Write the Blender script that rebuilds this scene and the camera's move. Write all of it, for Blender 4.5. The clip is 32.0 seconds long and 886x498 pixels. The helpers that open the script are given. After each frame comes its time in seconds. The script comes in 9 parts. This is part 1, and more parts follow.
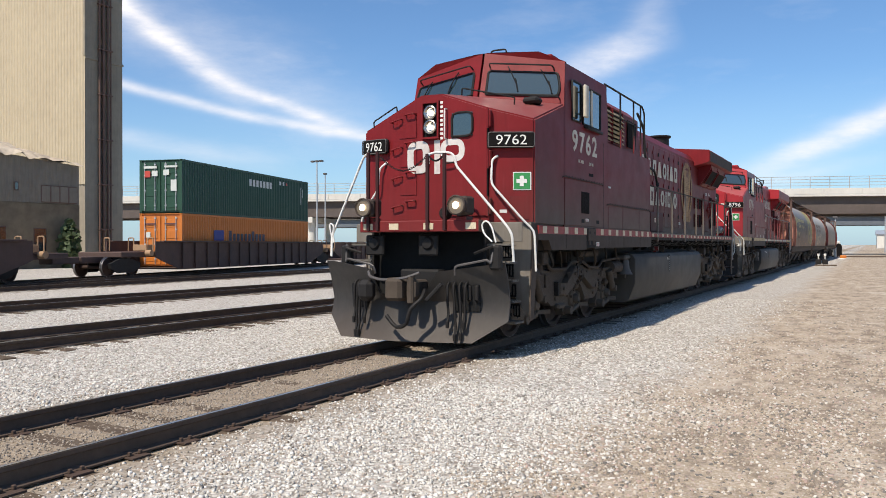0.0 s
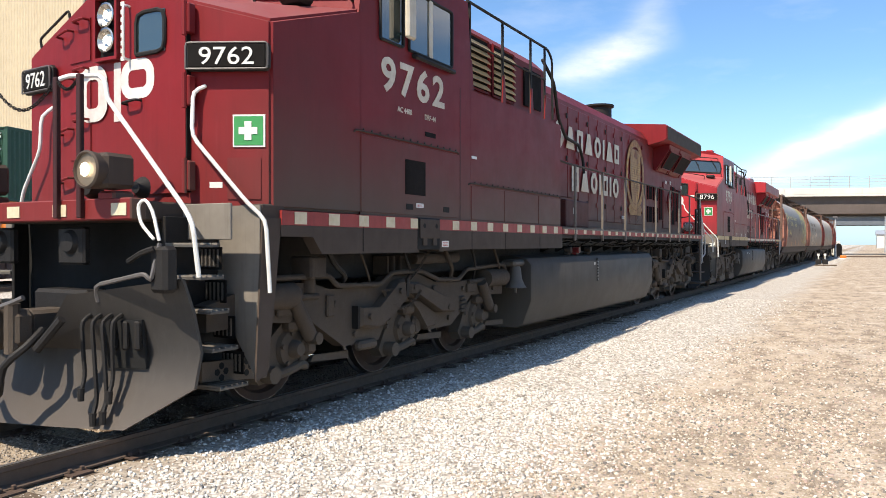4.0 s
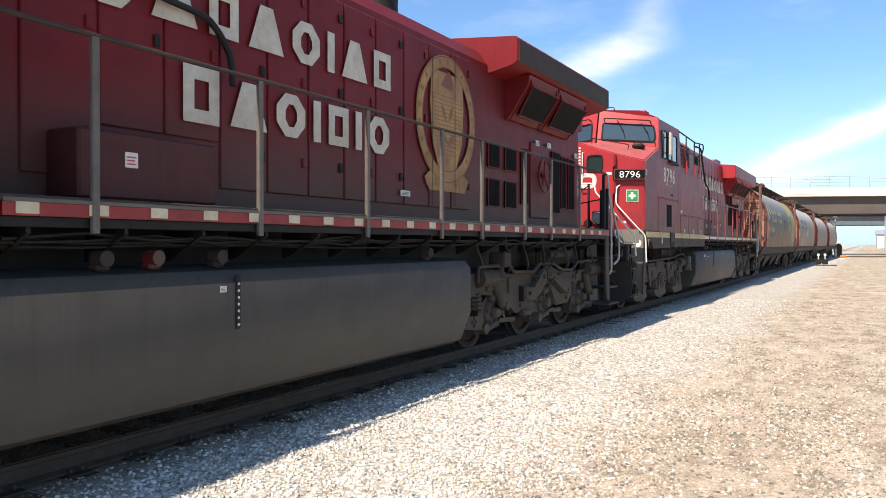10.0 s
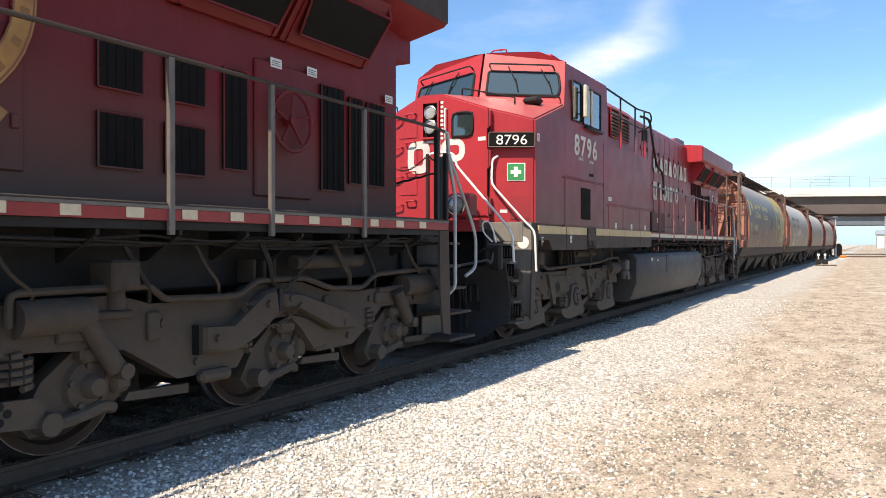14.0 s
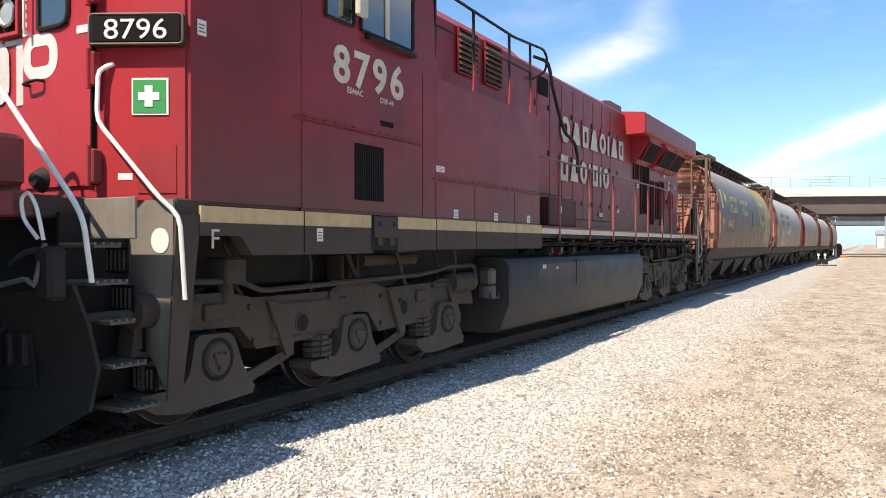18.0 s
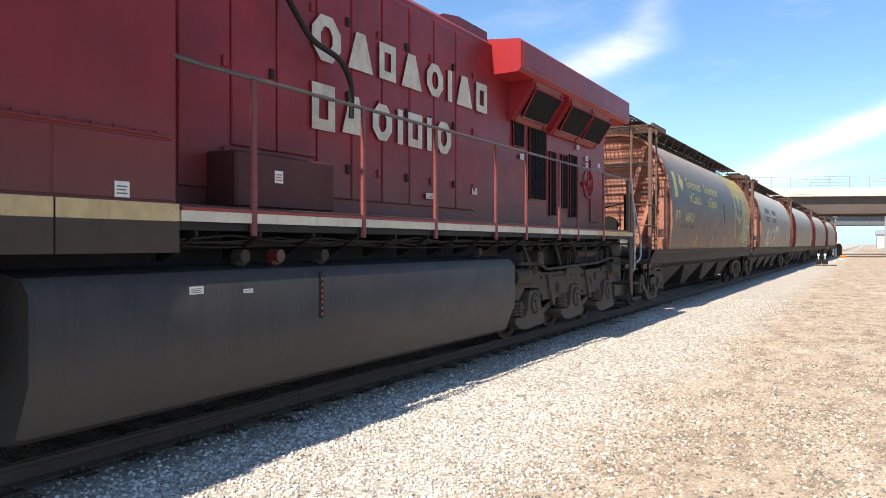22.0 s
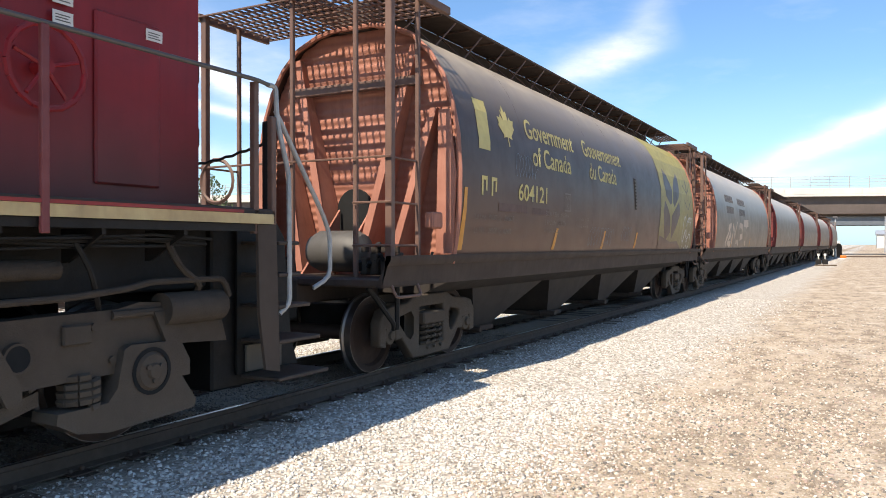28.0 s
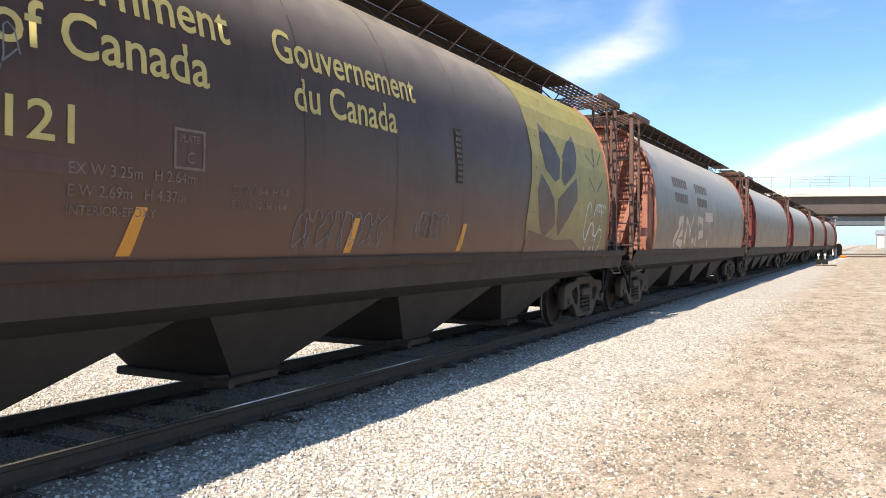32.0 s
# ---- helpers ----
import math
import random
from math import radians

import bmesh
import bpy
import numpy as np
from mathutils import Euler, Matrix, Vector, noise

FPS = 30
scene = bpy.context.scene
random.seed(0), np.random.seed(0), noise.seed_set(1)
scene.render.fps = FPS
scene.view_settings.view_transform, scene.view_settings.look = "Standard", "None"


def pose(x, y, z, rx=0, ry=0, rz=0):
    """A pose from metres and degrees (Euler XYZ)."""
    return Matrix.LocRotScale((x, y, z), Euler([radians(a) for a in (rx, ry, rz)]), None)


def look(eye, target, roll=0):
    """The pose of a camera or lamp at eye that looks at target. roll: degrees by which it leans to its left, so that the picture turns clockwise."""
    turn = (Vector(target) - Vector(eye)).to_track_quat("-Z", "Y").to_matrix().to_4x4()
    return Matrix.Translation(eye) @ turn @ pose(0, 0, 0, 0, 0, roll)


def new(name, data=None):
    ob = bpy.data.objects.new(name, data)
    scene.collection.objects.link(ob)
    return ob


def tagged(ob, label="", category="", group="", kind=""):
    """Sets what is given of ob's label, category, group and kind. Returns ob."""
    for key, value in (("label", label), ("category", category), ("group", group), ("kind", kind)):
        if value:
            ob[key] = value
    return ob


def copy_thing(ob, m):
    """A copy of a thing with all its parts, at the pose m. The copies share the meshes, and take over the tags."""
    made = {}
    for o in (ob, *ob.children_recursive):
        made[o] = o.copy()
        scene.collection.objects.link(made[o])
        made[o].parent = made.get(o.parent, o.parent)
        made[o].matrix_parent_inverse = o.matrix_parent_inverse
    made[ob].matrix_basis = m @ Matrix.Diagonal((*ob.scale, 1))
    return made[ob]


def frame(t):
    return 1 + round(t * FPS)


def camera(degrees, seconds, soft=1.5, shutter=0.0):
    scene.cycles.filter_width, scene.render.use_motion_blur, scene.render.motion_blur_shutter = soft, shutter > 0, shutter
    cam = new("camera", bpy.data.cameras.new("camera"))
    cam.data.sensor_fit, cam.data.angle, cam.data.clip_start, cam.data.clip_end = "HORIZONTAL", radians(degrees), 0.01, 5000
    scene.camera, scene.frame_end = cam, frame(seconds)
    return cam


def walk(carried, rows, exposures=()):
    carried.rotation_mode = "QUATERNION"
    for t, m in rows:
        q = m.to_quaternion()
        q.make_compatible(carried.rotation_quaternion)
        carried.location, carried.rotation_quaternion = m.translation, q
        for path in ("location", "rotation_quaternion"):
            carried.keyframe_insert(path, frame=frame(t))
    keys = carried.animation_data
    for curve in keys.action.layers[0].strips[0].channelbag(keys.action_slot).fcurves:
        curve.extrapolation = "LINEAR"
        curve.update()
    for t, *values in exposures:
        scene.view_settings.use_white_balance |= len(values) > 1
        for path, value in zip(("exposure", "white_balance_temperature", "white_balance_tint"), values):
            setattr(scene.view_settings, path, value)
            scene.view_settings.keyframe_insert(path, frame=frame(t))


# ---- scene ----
cam = camera(59.32, 32.0, soft=0.9, shutter=0.1)
CAM = pose(6.0, 0.0, 1.72, 90 - 0.329, 0, 28.556)
walk(cam, [(0, CAM), (32, CAM)],
     exposures=[(t, e, k, 11) for t, e, k in ((0.0, 0.06, 7050), (1.5, 0.20, 7150), (2.5, 0.40, 7300), (3.4, 0.53, 7350), (5.6, 0.61, 7400), (14.5, 0.61, 7400), (17.0, 0.60, 7400), (32.0, 0.60, 7400))])

# ---- daylight ----
SUN_TO = Vector((-0.085, -0.60, 0.79)).normalized()
sun = new("sun", bpy.data.lights.new("sun", "SUN"))
sun.data.energy, sun.data.angle, sun.data.color = 5.0, radians(0.53), (1.0, 0.95, 0.87)
sun.matrix_world = look((0, 0, 60), Vector((0, 0, 60)) - SUN_TO)


class Nodes:
    """A short way to wire shader nodes."""

    def __init__(self, tree):
        self.t = tree
        tree.nodes.clear()

    def n(self, kind, **sets):
        node = self.t.nodes.new(kind)
        for key, value in sets.items():
            if key in node.inputs:
                self.put(node.inputs[key], value)
        return node

    def put(self, socket, value):
        if isinstance(value, bpy.types.NodeSocket):
            self.t.links.new(value, socket)
        else:
            socket.default_value = value

    def math(self, op, a, b=0.0, clamp=False):
        node = self.t.nodes.new("ShaderNodeMath")
        node.operation, node.use_clamp = op, clamp
        self.put(node.inputs[0], a)
        self.put(node.inputs[1], b)
        return node.outputs[0]

    def mix(self, fac, a, b, blend="MIX"):
        node = self.t.nodes.new("ShaderNodeMix")
        node.data_type, node.blend_type = "RGBA", blend
        self.put(node.inputs[0], fac)
        self.put(node.inputs[6], a)
        self.put(node.inputs[7], b)
        return node.outputs[2]

    def ramp(self, fac, lo, hi):
        node = self.t.nodes.new("ShaderNodeMapRange")
        self.put(node.inputs[0], fac)
        node.inputs[1].default_value, node.inputs[2].default_value = lo, hi
        return node.outputs[0]

    def noise(self, vec, scale, detail=4.0, rough=0.55):
        node = self.t.nodes.new("ShaderNodeTexNoise")
        self.put(node.inputs["Vector"], vec)
        node.inputs["Scale"].default_value = scale
        node.inputs["Detail"].default_value = detail
        node.inputs["Roughness"].default_value = rough
        return node.outputs[0]

    def scaled(self, vec, s):
        node = self.t.nodes.new("ShaderNodeMapping")
        self.put(node.inputs["Vector"], vec)
        node.inputs["Scale"].default_value = s
        return node.outputs[0]


def rgb(c, a=1.0):
    return (c[0], c[1], c[2], a)


def make_world():
    w = bpy.data.worlds.new("world")
    scene.world = w
    w.use_nodes = True
    k = Nodes(w.node_tree)
    sky = k.t.nodes.new("ShaderNodeTexSky")
    sky.sky_type = "NISHITA"
    sky.sun_disc = False
    sky.sun_elevation = math.asin(SUN_TO.z)
    sky.sun_rotation = math.atan2(SUN_TO.x, SUN_TO.y)
    sky.air_density, sky.dust_density, sky.ozone_density = 1.0, 0.6, 2.0
    d = k.t.nodes.new("ShaderNodeTexCoord").outputs["Generated"]
    sep = k.t.nodes.new("ShaderNodeSeparateXYZ")
    k.put(sep.inputs[0], d)
    x, y, z = sep.outputs
    az = k.math("ARCTAN2", x, y)
    flat = k.math("SQRT", k.math("ADD", k.math("MULTIPLY", x, x), k.math("MULTIPLY", y, y)))
    el = k.math("ARCTAN2", z, flat)
    comb = k.t.nodes.new("ShaderNodeCombineXYZ")
    k.put(comb.inputs[0], az)
    k.put(comb.inputs[1], el)
    p = comb.outputs[0]
    warp = k.noise(k.scaled(p, (3.0, 7.0, 1.0)), 2.2, 5.0)
    fine = k.noise(k.scaled(p, (5.0, 16.0, 1.0)), 3.0, 8.0, 0.65)

    def streak(a0, e0, a1, e1, wid, power):
        # a soft cirrus band between two directions of the sky
        dx, dy = a1 - a0, e1 - e0
        ln = math.hypot(dx, dy)
        ux, uy = dx / ln, dy / ln
        ra, re = k.math("SUBTRACT", az, a0), k.math("SUBTRACT", el, e0)
        along = k.math("ADD", k.math("MULTIPLY", ra, ux), k.math("MULTIPLY", re, uy))
        side = k.math("SUBTRACT", k.math("MULTIPLY", re, ux), k.math("MULTIPLY", ra, uy))
        side = k.math("ADD", side, k.math("MULTIPLY", k.math("SUBTRACT", warp, 0.5), wid * 2.2))
        q = k.math("DIVIDE", side, wid)
        g = k.math("EXPONENT", k.math("MULTIPLY", k.math("MULTIPLY", q, q), -1.0))
        e_in = k.ramp(along, -0.05, 0.06)
        e_out = k.ramp(along, ln + 0.06, ln - 0.06)
        m = k.math("MULTIPLY", g, k.math("MULTIPLY", e_in, e_out))
        return k.math("MULTIPLY", m, k.math("MULTIPLY", k.math("ADD", k.math("MULTIPLY", k.ramp(fine, 0.25, 0.75), 0.6), 0.4), power))

    bands = [streak(*b) for b in CLOUDS]
    total = bands[0]
    for b in bands[1:]:
        total = k.math("ADD", total, b)
    veil = k.math("MULTIPLY", k.ramp(k.noise(k.scaled(p, (1.6, 5.0, 1.0)), 2.6, 8.0, 0.62), 0.52, 0.80), 0.16)
    total = k.math("ADD", total, veil, True)
    haze = k.math("MULTIPLY", k.ramp(el, 0.20, -0.02), 0.5)
    blue = k.mix(1.0, sky.outputs[0], (0.70, 1.0, 1.30, 1.0), "MULTIPLY")
    low = k.mix(haze, blue, (4.2, 6.2, 8.4, 1.0))
    out = k.mix(total, low, (8.6, 8.8, 9.6, 1.0))
    bg = k.n("ShaderNodeBackground", Color=out)
    bg.inputs["Strength"].default_value = 0.115
    k.t.links.new(bg.outputs[0], k.t.nodes.new("ShaderNodeOutputWorld").inputs[0])


# azimuth and elevation (radians) of both ends, half width, strength
CLOUDS = [(-0.97, 0.30, -0.62, 0.165, 0.05, 0.32), (-0.97, 0.335, -0.78, 0.200, 0.013, 0.95), (-0.78, 0.200, -0.60, 0.141, 0.008, 0.8), (-0.97, 0.205, -0.77, 0.162, 0.006, 0.75), (-0.77, 0.162, -0.60, 0.137, 0.006, 0.75),
          (-0.97, 0.135, -0.74, 0.108, 0.010, 0.35), (-0.345, 0.212, -0.255, 0.245, 0.018, 1.0), (-0.265, 0.25, -0.21, 0.32, 0.018, 0.3), (-0.12, 0.085, 0.10, 0.175, 0.013, 0.95),
          (-0.12, 0.07, -0.02, 0.09, 0.010, 0.4), (0.3, 0.25, 0.7, 0.35, 0.03, 0.8), (2.2, 0.3, 3.0, 0.42, 0.04, 0.8), (-2.6, 0.5, -1.9, 0.36, 0.03, 0.8)]
make_world()


# ---- materials ----
def material(name, base, rough=0.6, metal=0.0, dark=None, grain=6.0, spread=0.35, bump=0.0, bump_scale=40.0,
             streaks=0.0, dust=None, dust_low=0.0, dust_high=1.0, dust_amount=0.0, stretch=(1, 1, 1), island=0.0, spec=0.5,
             flank_shade=None, flank_shade_amount=0.0, top=None, top_lo=0.2, top_hi=0.8, top_amount=0.0):
    """Paint, metal, wood or stone: two scales of variation, run-down streaks and dust that settles on the lower parts."""
    m = bpy.data.materials.new(name)
    m.use_nodes = True
    k = Nodes(m.node_tree)
    co = k.t.nodes.new("ShaderNodeTexCoord").outputs["Object"]
    p = k.scaled(co, stretch)
    big = k.noise(p, grain * 0.18, 3.0)
    small = k.noise(p, grain, 6.0, 0.6)
    dark = dark or tuple(v * 0.55 for v in base)
    fac = k.math("ADD", k.math("MULTIPLY", k.ramp(big, 0.3, 0.7), 0.5), k.math("MULTIPLY", k.ramp(small, 0.3, 0.7), 0.5))
    col = k.mix(k.math("MULTIPLY", fac, spread * 2, True), rgb(base), rgb(dark))
    if streaks:
        runs = k.noise(k.scaled(co, (9.0, 9.0, 0.5)), 1.6, 5.0, 0.6)
        col = k.mix(k.math("MULTIPLY", k.ramp(runs, 0.5, 0.78), streaks), col, rgb(tuple(v * 0.35 for v in base)))
        pale = k.noise(k.scaled(co, (7.0, 7.0, 0.4)), 2.3, 5.0, 0.6)
        col = k.mix(k.math("MULTIPLY", k.ramp(pale, 0.58, 0.8), streaks * 0.5), col, rgb(tuple(v * 0.85 + 0.05 for v in base)))
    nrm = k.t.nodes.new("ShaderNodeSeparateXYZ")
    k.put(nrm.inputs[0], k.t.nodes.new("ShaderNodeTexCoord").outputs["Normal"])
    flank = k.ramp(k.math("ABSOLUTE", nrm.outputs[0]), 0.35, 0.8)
    if flank_shade:
        # flanks darker than the ends: their shade is put into the colour
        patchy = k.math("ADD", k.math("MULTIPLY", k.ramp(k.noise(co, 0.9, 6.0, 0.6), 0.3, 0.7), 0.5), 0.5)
        col = k.mix(k.math("MULTIPLY", k.math("MULTIPLY", flank, patchy), flank_shade_amount), col, rgb(flank_shade))
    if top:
        # paler where the surface looks up: sunlit sheen and dust in the colour
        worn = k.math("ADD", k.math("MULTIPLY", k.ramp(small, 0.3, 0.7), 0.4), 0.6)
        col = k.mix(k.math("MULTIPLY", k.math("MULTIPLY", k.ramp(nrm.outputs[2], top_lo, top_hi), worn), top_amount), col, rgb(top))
    if dust:
        sep = k.t.nodes.new("ShaderNodeSeparateXYZ")
        k.put(sep.inputs[0], co)
        h = k.ramp(sep.outputs[2], dust_high, dust_low)
        h = k.math("ADD", h, k.math("MULTIPLY", k.math("SUBTRACT", big, 0.5), 0.7))
        if flank_shade:
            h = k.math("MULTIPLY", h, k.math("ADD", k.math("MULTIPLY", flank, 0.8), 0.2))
        h = k.math("MULTIPLY", h, dust_amount, True)
        col = k.mix(h, col, rgb(dust))
    if island:
        geo = k.t.nodes.new("ShaderNodeNewGeometry").outputs["Random Per Island"]
        col = k.mix(k.math("MULTIPLY", k.ramp(geo, 0.0, 1.0), island), col, rgb(tuple(v * 0.4 for v in base)))
    b = k.n("ShaderNodeBsdfPrincipled", Roughness=rough, Metallic=metal)
    k.put(b.inputs["Base Color"], col)
    k.put(b.inputs["Roughness"], k.math("ADD", k.math("MULTIPLY", small, 0.25), rough - 0.12))
    b.inputs["Specular IOR Level"].default_value = spec
    if bump:
        bn = k.t.nodes.new("ShaderNodeBump")
        bn.inputs["Strength"].default_value = bump
        bn.inputs["Distance"].default_value = 0.02
        k.put(bn.inputs["Height"], k.noise(p, bump_scale, 5.0, 0.65))
        k.put(b.inputs["Normal"], bn.outputs[0])
    k.t.links.new(b.outputs[0], k.t.nodes.new("ShaderNodeOutputMaterial").inputs[0])
    return m


DUST = (0.118, 0.092, 0.068)
M = {}
# shaded flanks and the nose top's sheen are put into both reds
M["red_old"] = material("faded dark red paint", (0.205, 0.012, 0.015), 0.5, spread=0.3, grain=3.0, streaks=0.35, flank_shade=(0.080, 0.012, 0.013), flank_shade_amount=0.4, top=(0.34, 0.17, 0.155), top_lo=0.55, top_hi=0.95, top_amount=0.45, dust=(0.084, 0.056, 0.043), dust_low=1.75, dust_high=2.95, dust_amount=1.0, spec=0.2)
M["red_new"] = material("bright red paint", (0.40, 0.030, 0.038), 0.42, spread=0.2, grain=3.0, streaks=0.2, flank_shade=(0.086, 0.010, 0.012), flank_shade_amount=0.75, top=(0.50, 0.22, 0.20), top_lo=0.55, top_hi=0.95, top_amount=0.45, dust=(0.080, 0.048, 0.038), dust_low=1.6, dust_high=2.7, dust_amount=0.85, spec=0.25)
M["sill"] = material("dusty brown-grey paint", (0.060, 0.043, 0.034), 0.75, spread=0.35, grain=5.0, streaks=0.3, dust=(0.078, 0.056, 0.042), dust_low=0.8, dust_high=2.2, dust_amount=0.5, spec=0.3)
M["truck"] = material("dirt-caked cast steel", (0.056, 0.043, 0.034), 0.85, spread=0.55, grain=9.0, bump=0.45, bump_scale=60, dust=(0.130, 0.100, 0.074), dust_low=0.2, dust_high=1.5, dust_amount=0.7, spec=0.25)
M["black"] = material("black steel", (0.015, 0.013, 0.012), 0.65, spread=0.4, grain=8.0, bump=0.2, spec=0.3)
M["plow"] = material("worn black plough steel", (0.034, 0.030, 0.027), 0.62, spread=0.5, grain=4.0, streaks=0.5, dust=(0.075, 0.055, 0.040), dust_low=0.1, dust_high=0.7, dust_amount=0.7)
M["tank"] = material("dusty dark grey tank steel", (0.075, 0.069, 0.063), 0.62, spread=0.3, grain=2.5, streaks=0.5, dust=(0.13, 0.108, 0.084), dust_low=0.2, dust_high=1.6, dust_amount=0.55)
# near-black colour stands in for the shade inside holes and wells
M["void"] = material("black for shade in recesses", (0.004, 0.004, 0.004), 0.9, spread=0.3)
M["grille"] = material("dark mesh grille", (0.010, 0.0085, 0.008), 0.8, spread=0.3, spec=0.12)
M["fuel_old"] = material("brown-dusted tank steel", (0.060, 0.052, 0.045), 0.65, spread=0.4, grain=2.5, streaks=0.5, dust=(0.112, 0.092, 0.070), dust_low=0.3, dust_high=1.2, dust_amount=0.7, spec=0.3)
M["fuel"] = material("dusty dark tank steel", (0.046, 0.041, 0.039), 0.6, spread=0.4, grain=2.5, streaks=0.5, dust=(0.088, 0.072, 0.056), dust_low=0.35, dust_high=1.0, dust_amount=0.65, spec=0.35)
M["step_grey"] = material("scuffed grey stepwell paint", (0.19, 0.168, 0.142), 0.7, spread=0.35, grain=6.0, streaks=0.4, dust=(0.10, 0.08, 0.06), dust_low=0.3, dust_high=1.1, dust_amount=0.5, spec=0.3)
M["brown_grate"] = material("sooty brown steel grating", (0.085, 0.058, 0.045), 0.75, grain=6, spread=0.4, spec=0.25)
M["post_dark"] = material("near-black red paint", (0.040, 0.010, 0.010), 0.6, grain=9, spread=0.3, spec=0.3)
M["post_grey"] = material("chipped brown-grey rail paint", (0.15, 0.125, 0.105), 0.6, dark=(0.07, 0.055, 0.045), grain=12, spread=0.4)
M["lamp_dark"] = material("dark rib steel", (0.020, 0.016, 0.015), 0.8, grain=8, spec=0.15)
M["emblem"] = material("weathered white emblem paint", (0.66, 0.63, 0.59), 0.6, dark=(0.40, 0.33, 0.30), grain=11, spread=0.4)
M["gold_dark"] = material("darkened gold paint", (0.26, 0.12, 0.03), 0.6, grain=9, spread=0.4)
# pink ends and darkened flanks paint in the posts' lit and shaded faces
M["post_red"] = material("pinkish red post paint", (0.30, 0.085, 0.08), 0.55, dark=(0.16, 0.02, 0.02), grain=9, spread=0.4, flank_shade=(0.10, 0.012, 0.013), flank_shade_amount=0.85)
M["box_red"] = material("dust-filmed red box paint", (0.088, 0.026, 0.023), 0.6, grain=4, spread=0.35, streaks=0.3, spec=0.25)
M["lamp_brown"] = material("tarnished lamp bowl", (0.22, 0.17, 0.12), 0.45, metal=0.5, grain=10, spread=0.3)
M["white"] = material("white paint", (0.78, 0.77, 0.73), 0.5, dark=(0.5, 0.48, 0.43), grain=12, spread=0.3)
M["letter"] = material("worn cream lettering", (0.66, 0.61, 0.50), 0.55, dark=(0.38, 0.30, 0.22), grain=10, spread=0.5)
M["stripe_red"] = material("red reflective stripe", (0.30, 0.022, 0.018), 0.5, grain=9, spread=0.4, streaks=0.3)
M["reflector"] = material("dirty white reflector", (0.62, 0.55, 0.40), 0.45, dark=(0.40, 0.30, 0.17), grain=20, spread=0.4)
M["stripe_yellow"] = material("dirty yellow stripe", (0.55, 0.42, 0.20), 0.55, dark=(0.36, 0.24, 0.12), grain=7, spread=0.5, streaks=0.3)
M["stripe_pale"] = material("dirty cream stripe", (0.62, 0.58, 0.47), 0.55, dark=(0.4, 0.33, 0.25), grain=7, spread=0.4, streaks=0.4)
M["steel"] = material("polished rail steel", (0.52, 0.50, 0.47), 0.3, metal=0.9, grain=14, spread=0.2)
M["rail"] = material("brown rail steel", (0.095, 0.064, 0.047), 0.9, spread=0.35, grain=14, bump=0.2)
M["wheel"] = material("rusty wheel steel", (0.060, 0.034, 0.024), 0.7, metal=0.1, grain=8, spread=0.5, spec=0.3)
M["tread"] = material("worn wheel tread", (0.22, 0.20, 0.19), 0.35, metal=0.9, grain=12, spread=0.2)
M["tie"] = material("weathered timber", (0.16, 0.118, 0.084), 0.9, dark=(0.075, 0.054, 0.040), grain=5, spread=0.5, bump=0.5, bump_scale=25, stretch=(1.0, 6.0, 6.0), spec=0.2)
M["plate"] = material("rusted tie plate", (0.09, 0.055, 0.04), 0.75, grain=20, spread=0.4)
M["lamp"] = material("lamp housing", (0.10, 0.09, 0.085), 0.5, grain=10)
M["chrome"] = material("chromed lamp bowl", (0.50, 0.47, 0.43), 0.25, metal=1.0, grain=10, spread=0.1)
M["green_sign"] = material("green sign", (0.03, 0.26, 0.07), 0.45, grain=8, spread=0.15)
M["sticker"] = material("white sticker", (0.70, 0.68, 0.63), 0.5, grain=20, spread=0.2)
M["galv_old"] = material("worn galvanised rail", (0.42, 0.42, 0.41), 0.5, metal=0.2, grain=14, spread=0.45)
M["sticker_red"] = material("red print", (0.5, 0.06, 0.04), 0.5, grain=20, spread=0.2)
M["sticker_ink"] = material("grey print", (0.12, 0.11, 0.10), 0.6, grain=20, spread=0.2)
M["gold"] = material("faded gold crest", (0.48, 0.25, 0.04), 0.5, dark=(0.20, 0.075, 0.025), grain=4, spread=0.6, streaks=0.4)
M["crest_brown"] = material("brown crest drawing", (0.20, 0.07, 0.03), 0.6, grain=9, spread=0.3)
# the top colours add sunlit tone and pale dust to the upper curve
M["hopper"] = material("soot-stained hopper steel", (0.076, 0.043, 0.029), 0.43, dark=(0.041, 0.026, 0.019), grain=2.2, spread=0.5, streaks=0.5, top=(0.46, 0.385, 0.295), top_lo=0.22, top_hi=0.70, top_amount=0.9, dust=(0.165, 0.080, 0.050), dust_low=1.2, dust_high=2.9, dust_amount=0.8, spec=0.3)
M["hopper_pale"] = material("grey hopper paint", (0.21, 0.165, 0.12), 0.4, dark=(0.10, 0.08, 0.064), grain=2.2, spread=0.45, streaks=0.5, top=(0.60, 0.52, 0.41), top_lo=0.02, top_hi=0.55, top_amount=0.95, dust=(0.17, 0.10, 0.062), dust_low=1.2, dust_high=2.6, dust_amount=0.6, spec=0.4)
M["hopper_sill"] = material("dark hopper sill", (0.066, 0.047, 0.038), 0.75, grain=4, spread=0.4, streaks=0.4, spec=0.25)
# belly colour is lowered to hold the shade under the car
M["hopper_belly"] = material("hopper belly darkened for shade", (0.030, 0.022, 0.018), 0.75, grain=3, spread=0.4, streaks=0.4)
M["rust"] = material("orange-brown end paint", (0.42, 0.185, 0.13), 0.65, dark=(0.23, 0.085, 0.055), grain=3.5, spread=0.4, streaks=0.4, spec=0.25)
